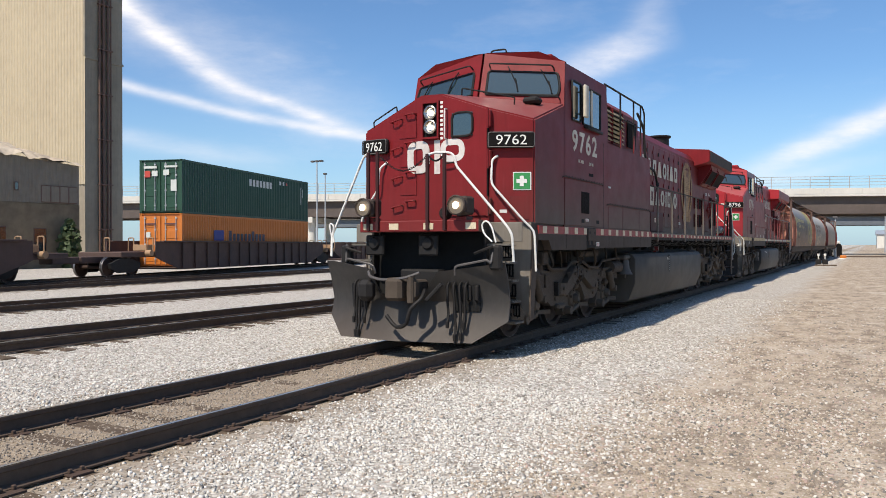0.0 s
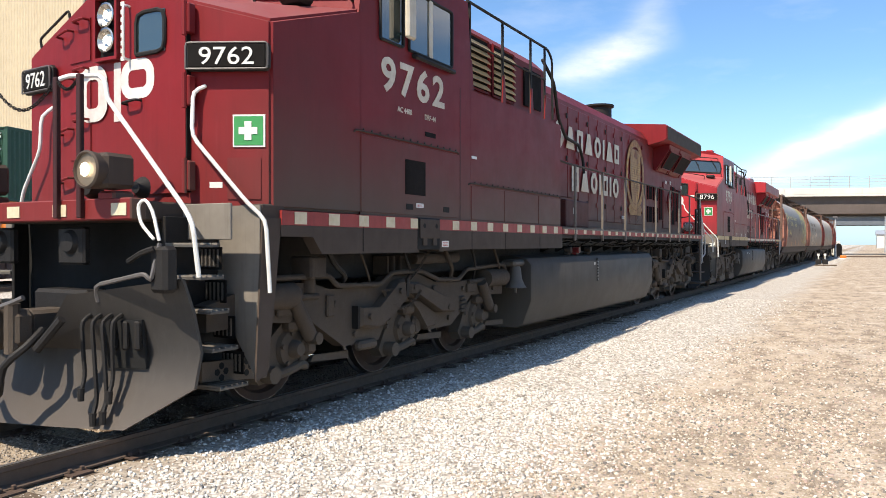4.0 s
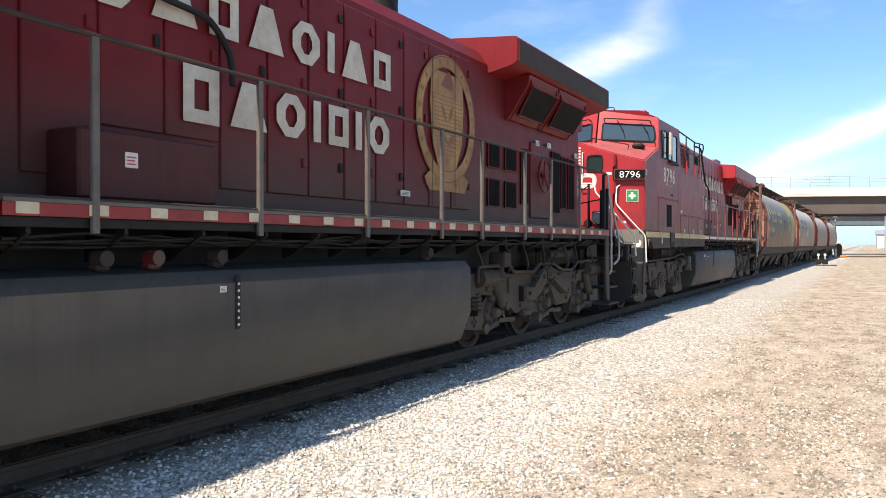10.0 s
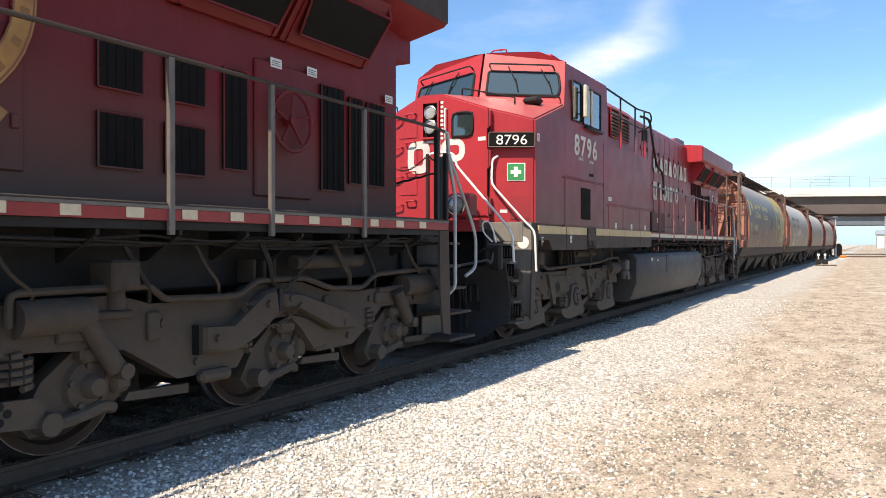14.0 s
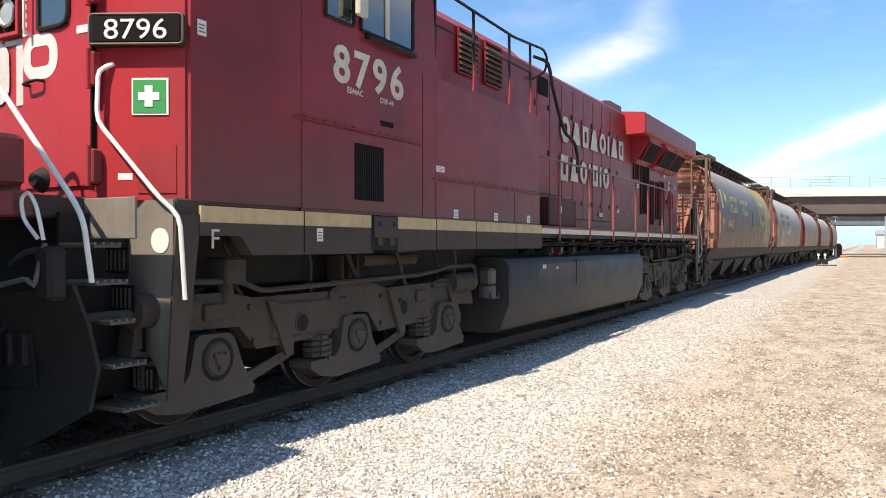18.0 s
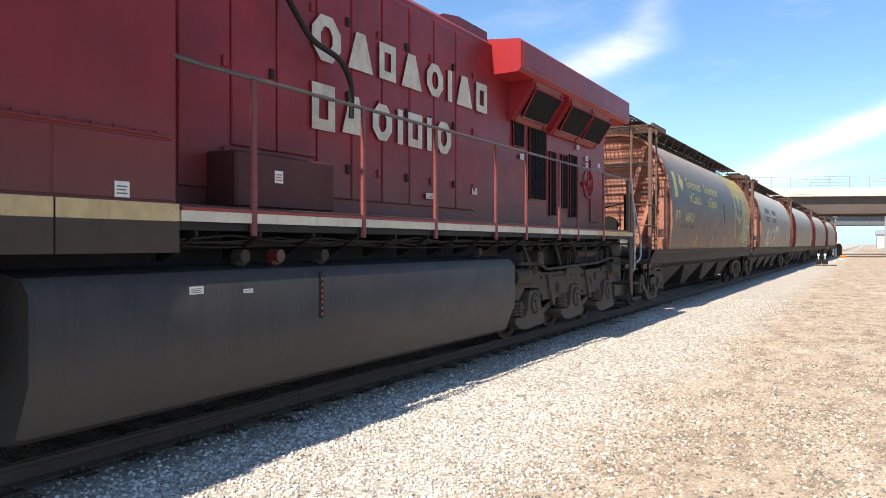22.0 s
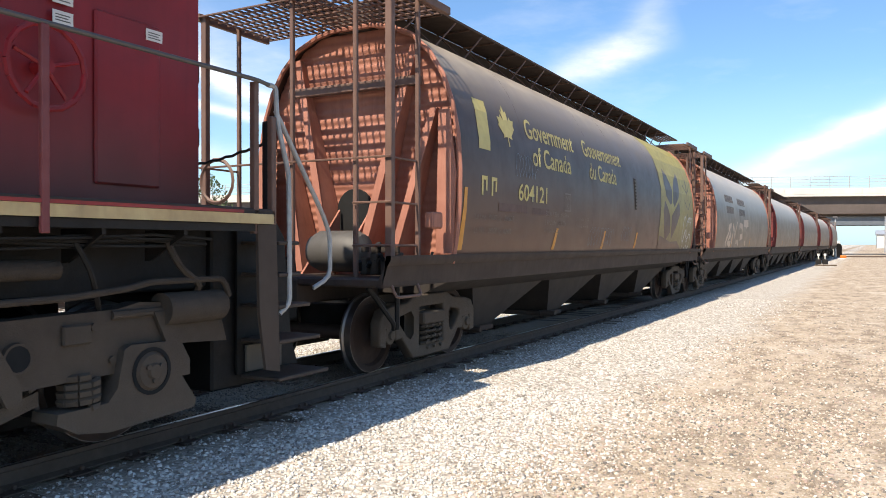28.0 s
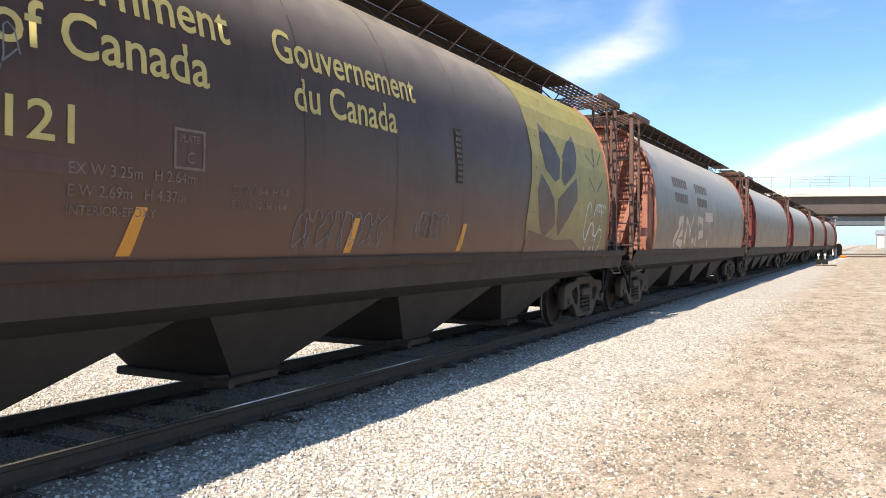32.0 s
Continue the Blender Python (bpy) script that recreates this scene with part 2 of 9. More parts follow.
M["rust_dark"] = material("brown frame paint", (0.165, 0.092, 0.066), 0.65, dark=(0.09, 0.045, 0.032), grain=6, spread=0.45, streaks=0.3)
M["hop_red"] = material("red hopper end paint", (0.21, 0.034, 0.028), 0.6, grain=4, spread=0.35, streaks=0.3)
M["yellow"] = material("yellow lettering", (0.62, 0.50, 0.16), 0.55, dark=(0.40, 0.30, 0.12), grain=9, spread=0.35)
M["orange_bar"] = material("orange reflector bar", (0.65, 0.27, 0.03), 0.5, grain=9, spread=0.25)
M["mural_yellow"] = material("yellow-green wall painting", (0.42, 0.35, 0.09), 0.55, dark=(0.26, 0.21, 0.08), grain=5, spread=0.4, streaks=0.3, dust=(0.15, 0.09, 0.05), dust_low=1.4, dust_high=2.9, dust_amount=0.75)
M["mural_dark"] = material("dark painted outline", (0.10, 0.085, 0.07), 0.6, grain=6, spread=0.3)
M["tag_white"] = material("white spray paint", (0.62, 0.60, 0.56), 0.6, grain=9, spread=0.3)
M["tag_blue"] = material("faded blue-grey spray paint", (0.20, 0.215, 0.235), 0.7, grain=9, spread=0.5)
M["tag_cream"] = material("cream spray paint", (0.60, 0.47, 0.36), 0.6, grain=7, spread=0.3)
M["primer"] = material("red-brown primer", (0.125, 0.058, 0.040), 0.6, grain=5, spread=0.5, streaks=0.4)
M["faint"] = material("faint grey stencil", (0.22, 0.16, 0.125), 0.6, grain=16, spread=0.6)


def glass(name, tint, rough=0.05):
    m = bpy.data.materials.new(name)
    m.use_nodes = True
    b = m.node_tree.nodes["Principled BSDF"]
    b.inputs["Base Color"].default_value = rgb(tint)
    b.inputs["Roughness"].default_value = rough
    b.inputs["IOR"].default_value = 1.9
    b.inputs["Coat Weight"].default_value = 0.6
    b.inputs["Coat Roughness"].default_value = 0.03
    return m


def glow(name, colour, power):
    m = bpy.data.materials.new(name)
    m.use_nodes = True
    b = m.node_tree.nodes["Principled BSDF"]
    b.inputs["Base Color"].default_value = rgb(colour)
    b.inputs["Emission Color"].default_value = rgb(colour)
    b.inputs["Emission Strength"].default_value = power
    return m


M["window"] = glass("tinted cab glass", (0.02, 0.035, 0.035))
M["lens_off"] = glass("clear lamp glass", (0.30, 0.29, 0.26), 0.08)
M["lens_on"] = glow("lit lamp", (1.0, 0.93, 0.80), 6.0)


# ---- mesh helpers ----
def face(bm, pts):
    return bm.faces.new([bm.verts.new(p) for p in pts])


def box(bm, x0, x1, y0, y1, z0, z1):
    v = [bm.verts.new((x, y, z)) for z in (z0, z1) for y in (y0, y1) for x in (x0, x1)]
    for i in ((0, 2, 3, 1), (4, 5, 7, 6), (0, 1, 5, 4), (2, 6, 7, 3), (0, 4, 6, 2), (1, 3, 7, 5)):
        bm.faces.new([v[j] for j in i])
    return v


def rbox(bm, x0, x1, y0, y1, z0, z1, r=0.02):
    """A box with chamfered edges."""
    r = min(r, abs(x1 - x0) * 0.45, abs(y1 - y0) * 0.45, abs(z1 - z0) * 0.45)
    b2 = bmesh.new()
    box(b2, x0, x1, y0, y1, z0, z1)
    bmesh.ops.bevel(b2, geom=b2.edges[:], offset=r, segments=1, affect="EDGES")
    add(bm, b2)


def add(bm, other):
    vs = {v: bm.verts.new(v.co) for v in other.verts}
    for f in other.faces:
        bm.faces.new([vs[v] for v in f.verts])
    other.free()


def prism(bm, outline, axis, a0, a1):
    """Extrude a closed outline along an axis. Outline: pairs in the other two axes' order."""
    def at(p, a):
        return {"x": (a, p[0], p[1]), "y": (p[0], a, p[1]), "z": (p[0], p[1], a)}[axis]
    lo, hi = [bm.verts.new(at(p, a0)) for p in outline], [bm.verts.new(at(p, a1)) for p in outline]
    n = len(outline)
    for i in range(n):
        bm.faces.new([lo[i], lo[(i + 1) % n], hi[(i + 1) % n], hi[i]])
    bm.faces.new(lo[::-1])
    bm.faces.new(hi)


def loft(bm, rings, cap=True):
    vs = [[bm.verts.new(p) for p in r] for r in rings]
    n = len(vs[0])
    for a, b in zip(vs, vs[1:]):
        for i in range(n):
            bm.faces.new([a[i], a[(i + 1) % n], b[(i + 1) % n], b[i]])
    if cap:
        bm.faces.new(vs[0][::-1])
        bm.faces.new(vs[-1])


def cyl(bm, p0, p1, r0, r1=None, n=12, cap=True):
    p0, p1 = Vector(p0), Vector(p1)
    r1 = r0 if r1 is None else r1
    d = (p1 - p0).normalized()
    u = d.orthogonal().normalized()
    w = d.cross(u)
    ring = [(math.cos(2 * math.pi * i / n), math.sin(2 * math.pi * i / n)) for i in range(n)]
    loft(bm, [[p + u * c * r + w * s * r for c, s in ring] for p, r in ((p0, r0), (p1, r1))], cap)


def tube(bm, pts, r, n=6, turn=0.06):
    """A bent pipe through the points, with its corners rounded."""
    pts = [Vector(p) for p in pts]
    out = [pts[0]]
    for a, b, c in zip(pts, pts[1:], pts[2:]):
        t = min(turn, (b - a).length * 0.45, (c - b).length * 0.45)
        p, q = b + (a - b).normalized() * t, b + (c - b).normalized() * t
        out += [p, (p + q) * 0.25 + b * 0.5, q]
    out.append(pts[-1])
    u = None
    rings = []
    for i, p in enumerate(out):
        d = (out[min(i + 1, len(out) - 1)] - out[max(i - 1, 0)]).normalized()
        u = d.orthogonal().normalized() if u is None else (u - d * u.dot(d)).normalized()
        w = d.cross(u)
        rings.append([p + u * math.cos(2 * math.pi * j / n) * r + w * math.sin(2 * math.pi * j / n) * r for j in range(n)])
    loft(bm, rings)


def spin(bm, profile, centre, axis="x", n=24, ring_only=False):
    """Turn a profile of (radius, offset along the axis) about an axis."""
    c = Vector(centre)
    rings = []
    for r, o in profile:
        ring = []
        for i in range(n):
            a, b = math.cos(2 * math.pi * i / n) * r, math.sin(2 * math.pi * i / n) * r
            ring.append(c + Vector({"x": (o, a, b), "y": (a, o, b), "z": (a, b, o)}[axis]))
        rings.append(ring)
    if ring_only:
        rings.append(rings[0])
    loft(bm, rings, not ring_only)


def finish(name, bm, mat, smooth=34):
    bmesh.ops.recalc_face_normals(bm, faces=bm.faces[:])
    me = bpy.data.meshes.new(name)
    bm.to_mesh(me)
    bm.free()
    for m in (mat if isinstance(mat, (list, tuple)) else [mat]):
        me.materials.append(m)
    if smooth:
        me.polygons.foreach_set("use_smooth", [True] * len(me.polygons))
        me.set_sharp_from_angle(angle=radians(smooth))
    return me


def part(name, bm, mat, parent=None, label="", smooth=34):
    ob = new(name, finish(name, bm, mat, smooth))
    if parent is not None:
        ob.parent = parent
    return tagged(ob, label)


def thing(name, label, category, group="", m=None):
    ob = new(name)
    ob.empty_display_size = 0.3
    if m is not None:
        ob.matrix_world = m
    return tagged(ob, label, category, group)


def writing(name, text, size, parent, mat, m, thick=0.004, squeeze=1.0, wrap=None, align="LEFT", label="", bold=0.0, gap=1.0):
    """Raised letters in the built-in font, laid flat by m, or wrapped by a function of the flat place."""
    cu = bpy.data.curves.new(name, "FONT")
    cu.body, cu.size, cu.extrude, cu.align_x = text, size, thick, align
    cu.resolution_u = 3
    cu.offset, cu.space_character = bold * size, gap
    tmp = bpy.data.objects.new(name, cu)
    me = bpy.data.meshes.new_from_object(tmp)
    bpy.data.objects.remove(tmp)
    me.materials.clear()
    me.materials.append(mat)
    for v in me.vertices:
        co = Vector((v.co.x * squeeze, v.co.y, v.co.z))
        v.co = wrap(co) if wrap else m @ co
    ob = new(name, me)
    ob.parent = parent
    return tagged(ob, label)


ZR = 0.19          # rail top above the ballast
RIGHT = Matrix(((0, 0, 1, 0), (1, 0, 0, 0), (0, 1, 0, 0), (0, 0, 0, 1)))   # writing on a side that faces +x, read along +y


# ---- the line ----
def bend(y):
    """The main track's centre line: almost straight, then away to the left under the bridge."""
    if y < 104:
        return 0.00009 * y * y
    d = y - 104
    return 0.97344 + 0.01872 * d - d * d / 300


def lead(y):
    return (bend(y + 0.5) - bend(y - 0.5))
# ---- ground and tracks ----
def ground_material():
    m = bpy.data.materials.new("crushed limestone and dirt")
    m.use_nodes = True
    k = Nodes(m.node_tree)
    co = k.t.nodes.new("ShaderNodeTexCoord").outputs["Object"]
    sep = k.t.nodes.new("ShaderNodeSeparateXYZ")
    k.put(sep.inputs[0], co)
    x, y, z = sep.outputs
    vor = k.t.nodes.new("ShaderNodeTexVoronoi")
    k.put(vor.inputs["Vector"], co)
    vor.inputs["Scale"].default_value = 21.0
    vor2 = k.t.nodes.new("ShaderNodeTexVoronoi")
    k.put(vor2.inputs["Vector"], co)
    vor2.inputs["Scale"].default_value = 47.0
    hue = k.t.nodes.new("ShaderNodeSeparateColor")
    k.put(hue.inputs[0], vor.outputs["Color"])
    stone = k.mix(hue.outputs[0], (0.64, 0.605, 0.545, 1), (0.36, 0.33, 0.29, 1))
    stone = k.mix(k.math("MULTIPLY", k.ramp(hue.outputs[1], 0.8, 1.0), 0.5), stone, (0.45, 0.31, 0.25, 1))
    gap = k.ramp(vor.outputs["Distance"], 0.42, 0.75)
    stone = k.mix(k.math("MULTIPLY", gap, 0.75), stone, (0.19, 0.16, 0.13, 1))
    big = k.noise(co, 0.45, 5.0, 0.6)
    mid = k.noise(co, 2.2, 6.0, 0.65)
    fine = k.noise(co, 60.0, 4.0, 0.7)
    patch = k.noise(k.scaled(co, (1.4, 0.8, 1.0)), 1.8, 10.0, 0.74)
    hue2 = k.t.nodes.new("ShaderNodeSeparateColor")
    k.put(hue2.inputs[0], vor2.outputs["Color"])
    dirt = k.mix(k.ramp(fine, 0.3, 0.7), (0.46, 0.375, 0.27, 1), (0.29, 0.22, 0.145, 1))
    dirt = k.mix(k.math("MULTIPLY", k.ramp(hue2.outputs[0], 0.45, 0.95), 0.6), dirt, (0.60, 0.49, 0.42, 1))
    dirt = k.mix(k.math("MULTIPLY", k.ramp(patch, 0.47, 0.60), 0.85), dirt, (0.165, 0.12, 0.084, 1))
    pale = k.noise(k.scaled(co, (1.0, 0.5, 1.0)), 0.8, 6.0, 0.65)
    dirt = k.mix(k.math("MULTIPLY", k.ramp(pale, 0.54, 0.7), 0.7), dirt, (0.62, 0.54, 0.45, 1))
    # the worn roadway lies right of the ballast shoulder
    edge = k.math("ADD", x, k.math("MULTIPLY", k.math("SUBTRACT", big, 0.5), 1.8))
    edge = k.math("ADD", edge, k.math("MULTIPLY", k.math("SUBTRACT", mid, 0.5), 1.6))
    road = k.ramp(edge, 3.3, 4.4)
    col = k.mix(k.math("MULTIPLY", road, 0.9), stone, dirt)
    # dusty browner strip between the rails, fading out past them
    between = k.math("MULTIPLY", k.ramp(k.math("ABSOLUTE", x), 1.7, 0.75), 0.85)
    col = k.mix(between, col, k.mix(mid, (0.34, 0.265, 0.185, 1), (0.19, 0.142, 0.098, 1)))
    far = k.ramp(k.math("ABSOLUTE", k.math("ADD", x, 30.0)), 60.0, 140.0)
    col = k.mix(far, col, (0.22, 0.20, 0.13, 1))
    b = k.n("ShaderNodeBsdfPrincipled")
    k.put(b.inputs["Base Color"], col)
    b.inputs["Roughness"].default_value = 0.92
    b.inputs["Specular IOR Level"].default_value = 0.2
    bn = k.t.nodes.new("ShaderNodeBump")
    bn.inputs["Strength"].default_value = 0.55
    bn.inputs["Distance"].default_value = 0.018
    k.put(bn.inputs["Height"], k.math("ADD", k.math("MULTIPLY", vor.outputs["Distance"], -1.0), k.math("MULTIPLY", fine, 0.5)))
    k.put(b.inputs["Normal"], bn.outputs[0])
    k.t.links.new(b.outputs[0], k.t.nodes.new("ShaderNodeOutputMaterial").inputs[0])
    return m


M["ground"] = ground_material()


def stone_material(name, colours):
    """Stones of several colours, one colour a stone."""
    m = bpy.data.materials.new(name)
    m.use_nodes = True
    k = Nodes(m.node_tree)
    geo = k.t.nodes.new("ShaderNodeNewGeometry").outputs["Random Per Island"]
    ramp = k.t.nodes.new("ShaderNodeValToRGB")
    ramp.color_ramp.interpolation = "CONSTANT"
    while len(ramp.color_ramp.elements) < len(colours):
        ramp.color_ramp.elements.new(0.5)
    for e, (pos, c) in zip(ramp.color_ramp.elements, colours):
        e.position, e.color = pos, rgb(c)
    k.put(ramp.inputs[0], geo)
    co = k.t.nodes.new("ShaderNodeTexCoord").outputs["Object"]
    col = k.mix(k.math("MULTIPLY", k.noise(co, 30.0, 4.0), 0.6), ramp.outputs[0], (0.36, 0.33, 0.29, 1))
    b = k.n("ShaderNodeBsdfPrincipled")
    k.put(b.inputs["Base Color"], col)
    b.inputs["Roughness"].default_value = 0.9
    b.inputs["Specular IOR Level"].default_value = 0.25
    k.t.links.new(b.outputs[0], k.t.nodes.new("ShaderNodeOutputMaterial").inputs[0])
    return m


M["stone"] = stone_material("crushed limestone", [(0.0, (0.82, 0.79, 0.73)), (0.32, (0.70, 0.67, 0.61)), (0.56, (0.54, 0.505, 0.45)), (0.76, (0.38, 0.35, 0.31)), (0.88, (0.50, 0.40, 0.32)), (0.945, (0.17, 0.155, 0.14))])
M["grit"] = stone_material("brown track grit", [(0.0, (0.30, 0.235, 0.17)), (0.3, (0.22, 0.17, 0.125)), (0.55, (0.36, 0.29, 0.22)), (0.75, (0.15, 0.115, 0.085)), (0.9, (0.42, 0.36, 0.29)), (0.97, (0.10, 0.08, 0.065))])
M["pebble"] = stone_material("tan and pink gravel", [(0.0, (0.56, 0.475, 0.375)), (0.20, (0.38, 0.295, 0.21)), (0.42, (0.46, 0.32, 0.265)), (0.54, (0.70, 0.65, 0.58)), (0.66, (0.23, 0.175, 0.125)), (0.84, (0.085, 0.075, 0.068))])


def swell(x, y):
    """Small unevenness of the ground, flat under the rails."""
    h = 0.035 * noise.noise((x * 0.45, y * 0.45, 0.0)) + 0.018 * noise.noise((x * 1.7, y * 1.7, 3.0))
    away = min(1.0, max(0.0, (x - 1.7) / 1.2)) if x > 0 else min(1.0, max(0.0, (-x - 1.7) / 1.0))
    if -40 < x < -5:
        away *= 0.25
    # ballast heaped against the tie ends, and dirt trodden in between the rails
    d = abs(x)
    heap = 0.030 * min(1.0, max(0.0, (d - 0.86) / 0.2)) * min(1.0, max(0.0, (2.9 - d) / 1.2)) * (0.75 + 0.9 * noise.noise((x * 2.1, y * 1.3, 8.0)))
    if d < 0.64:
        heap = 0.014 + 0.012 * noise.noise((x * 2.0, y * 1.6, 4.0))
    return h * away + heap


def build_ground():
    bm = bmesh.new()
    xs = [-3000, -900, -300, -120, -60] + [-45 + 1.0 * i for i in range(40)] + [-5 + 0.25 * i for i in range(12)] + [-2.0 + 0.125 * i for i in range(33)] + [2.25 + 0.25 * i for i in range(32)] + [11, 12, 14, 17, 22, 30, 45, 90, 300, 900, 3000]
    ys = [-3000, -600, -150, -50, -20, -10, -5] + [-3 + 0.25 * i for i in range(92)] + [20.5 + 1.0 * i for i in range(60)] + [82, 90, 100, 120, 150, 220, 400, 900, 3000]
    grid = [[bm.verts.new((x, y, swell(x, y) if abs(x) < 50 and -20 < y < 110 else 0.0)) for x in xs] for y in ys]
    for a, b in zip(grid, grid[1:]):
        for i in range(len(xs) - 1):
            bm.faces.new([a[i], a[i + 1], b[i + 1], b[i]])
    g = part("ground", bm, M["ground"])
    tagged(g, "crushed limestone ballast and tan dirt roadway", "ground", kind="structure")


def rail_profile():
    half = [(0.0, 0.0), (0.037, -0.004), (0.037, -0.035), (0.012, -0.05), (0.009, -0.135), (0.07, -0.155), (0.07, -0.168)]
    return [(x, z) for x, z in half[1:]] + [(-x, z) for x, z in reversed(half[1:])]


def rail(name, parent, offset, path, ys, top):
    bm = bmesh.new()
    prof = rail_profile()
    rings = []
    for y in ys:
        x = path(y)
        s = path(y + 0.5) - path(y - 0.5)
        rings.append([(x + (offset + px) * 1.0, y - (offset + px) * s, top + pz) for px, pz in prof])
    loft(bm, rings)
    ob = part(name, bm, [M["rail"], M["steel"]], parent, "brown steel rail")
    return ob


def running_band(parent, offset, path, ys, top):
    """The bright wheel-polished strip along the head."""
    bm = bmesh.new()
    rows = []
    for y in ys:
        x, s = path(y), path(y + 0.5) - path(y - 0.5)
        rows.append([bm.verts.new((x + offset + w, y - (offset + w) * s, top + 0.0015)) for w in (-0.012, 0.028)])
    for a, b in zip(rows, rows[1:]):
        bm.faces.new([a[0], a[1], b[1], b[0]])
    part("rail_head", bm, M["steel"], parent, "polished running surface")


def track(name, label, path, y0, y1, tie_from, tie_to, step=0.53, top=ZR, seed=1, detail=True):
    rnd = random.Random(seed)
    t = thing(name, label, "railway track")
    tagged(t, kind="structure")
    ys = [y0 + (y1 - y0) * i / 60 for i in range(61)]
    for off in (-0.755, 0.755):
        rail("rail", t, off, path, ys, top)
        running_band(t, off, path, ys, top)
    # one timber and its plates and spikes, shared by all
    b1 = bmesh.new()
    rbox(b1, -1.28, 1.28, -0.115, 0.115, -0.16, 0.0, 0.012)
    tie = finish("tie", b1, M["tie"])
    b2 = bmesh.new()
    for off in (-0.755, 0.755):
        box(b2, off - 0.17, off + 0.17, -0.09, 0.09, 0.0, 0.012)
        for sx in (-0.085, 0.085):
            for sy in (-0.05, 0.05):
                rbox(b2, off + sx - 0.014, off + sx + 0.014, sy - 0.014, sy + 0.014, 0.012, 0.045, 0.004)
    plates = finish("tie_plate", b2, M["plate"])
    y = tie_from
    while y < tie_to:
        o = new("tie", tie)
        o.parent = t
        o.matrix_world = pose(path(y) + rnd.uniform(-0.05, 0.05), y + rnd.uniform(-0.03, 0.03), top - 0.172 + rnd.uniform(-0.016, 0.0), 0, rnd.uniform(-0.3, 0.3), rnd.uniform(-1.5, 1.5))
        if detail and y < 22:
            q = new("tie_plate", plates)
            q.parent = t
            q.matrix_world = pose(path(y), y, top - 0.172)
        y += step
    return t


build_ground()
track("main_track", "single railway track of brown rails on weathered timber ties", bend, -6, 150, -1.0, 60, seed=3)
for gx, sl, lab, s in ((-6.6, 0.0, "second yard track with a bolted joint", 4), (-13.6, 0.0, "third yard track on pale ballast", 5), (-21.0, -0.06, "fourth yard track on pale ballast", 6), (-27.4 + 29.55 * 0.257, -0.257, "far yard track under the well cars", 7)):
    track("yard_track", lab, (lambda y, g=gx, k=sl: g + k * y), -10, 150, 4 if gx > -14 else 12, 34, seed=s, detail=False)


def scatter(name, label, spots, mat, lo, hi, seed):
    """Many small broken stones lying on the ground, one mesh."""
    rng = np.random.default_rng(seed)
    n = len(spots)
    cube = np.array([(x, y, z) for z in (-1, 1) for y in (-1, 1) for x in (-1, 1)], float)
    quads = np.array([(0, 2, 3, 1), (4, 5, 7, 6), (0, 1, 5, 4), (2, 6, 7, 3), (0, 4, 6, 2), (1, 3, 7, 5)])
    size = lo + (hi - lo) * rng.random(n) ** 2.2
    shape = rng.uniform(0.45, 1.0, (n, 1, 3)) * size[:, None, None] * 0.5
    v = (cube[None] * rng.uniform(0.55, 1.0, (n, 8, 3))) * shape
    q = rng.normal(size=(n, 4))
    q /= np.linalg.norm(q, axis=1)[:, None]
    w, x, y, z = q.T
    rot = np.stack([np.stack([1 - 2 * (y * y + z * z), 2 * (x * y - z * w), 2 * (x * z + y * w)], 1),
                    np.stack([2 * (x * y + z * w), 1 - 2 * (x * x + z * z), 2 * (y * z - x * w)], 1),
                    np.stack([2 * (x * z - y * w), 2 * (y * z + x * w), 1 - 2 * (x * x + y * y)], 1)], 1)
    v = np.einsum("nij,nkj->nki", rot, v)
    v[:, :, 2] *= 0.85
    v[:, :, 0] += spots[:, 0:1]
    v[:, :, 1] += spots[:, 1:2]
    v[:, :, 2] += spots[:, 2:3] + size[:, None] * (0.02 if name == "roadway_gravel" else 0.08)
    me = bpy.data.meshes.new(name)
    me.vertices.add(n * 8)
    me.vertices.foreach_set("co", v.reshape(-1))
    loops = (quads[None] + (np.arange(n) * 8)[:, None, None]).reshape(-1)
    me.loops.add(n * 24)
    me.loops.foreach_set("vertex_index", loops.astype(np.int32))
    me.polygons.add(n * 6)
    me.polygons.foreach_set("loop_start", np.arange(0, n * 24, 4, dtype=np.int32))
    me.update(calc_edges=True)
    me.materials.append(mat)
    ob = new(name, me)
    tagged(ob, label, "gravel", kind="stuff")


def stone_spots(x0, x1, y0, y1, per_m2, rng):
    n = int((x1 - x0) * (y1 - y0) * per_m2)
    p = np.stack([rng.uniform(x0, x1, n), rng.uniform(y0, y1, n)], 1)
    for c in (0.0, -6.6):
        for r in (-0.755, 0.755):
            p = p[np.abs(p[:, 0] - c - r) > 0.10]
    return p


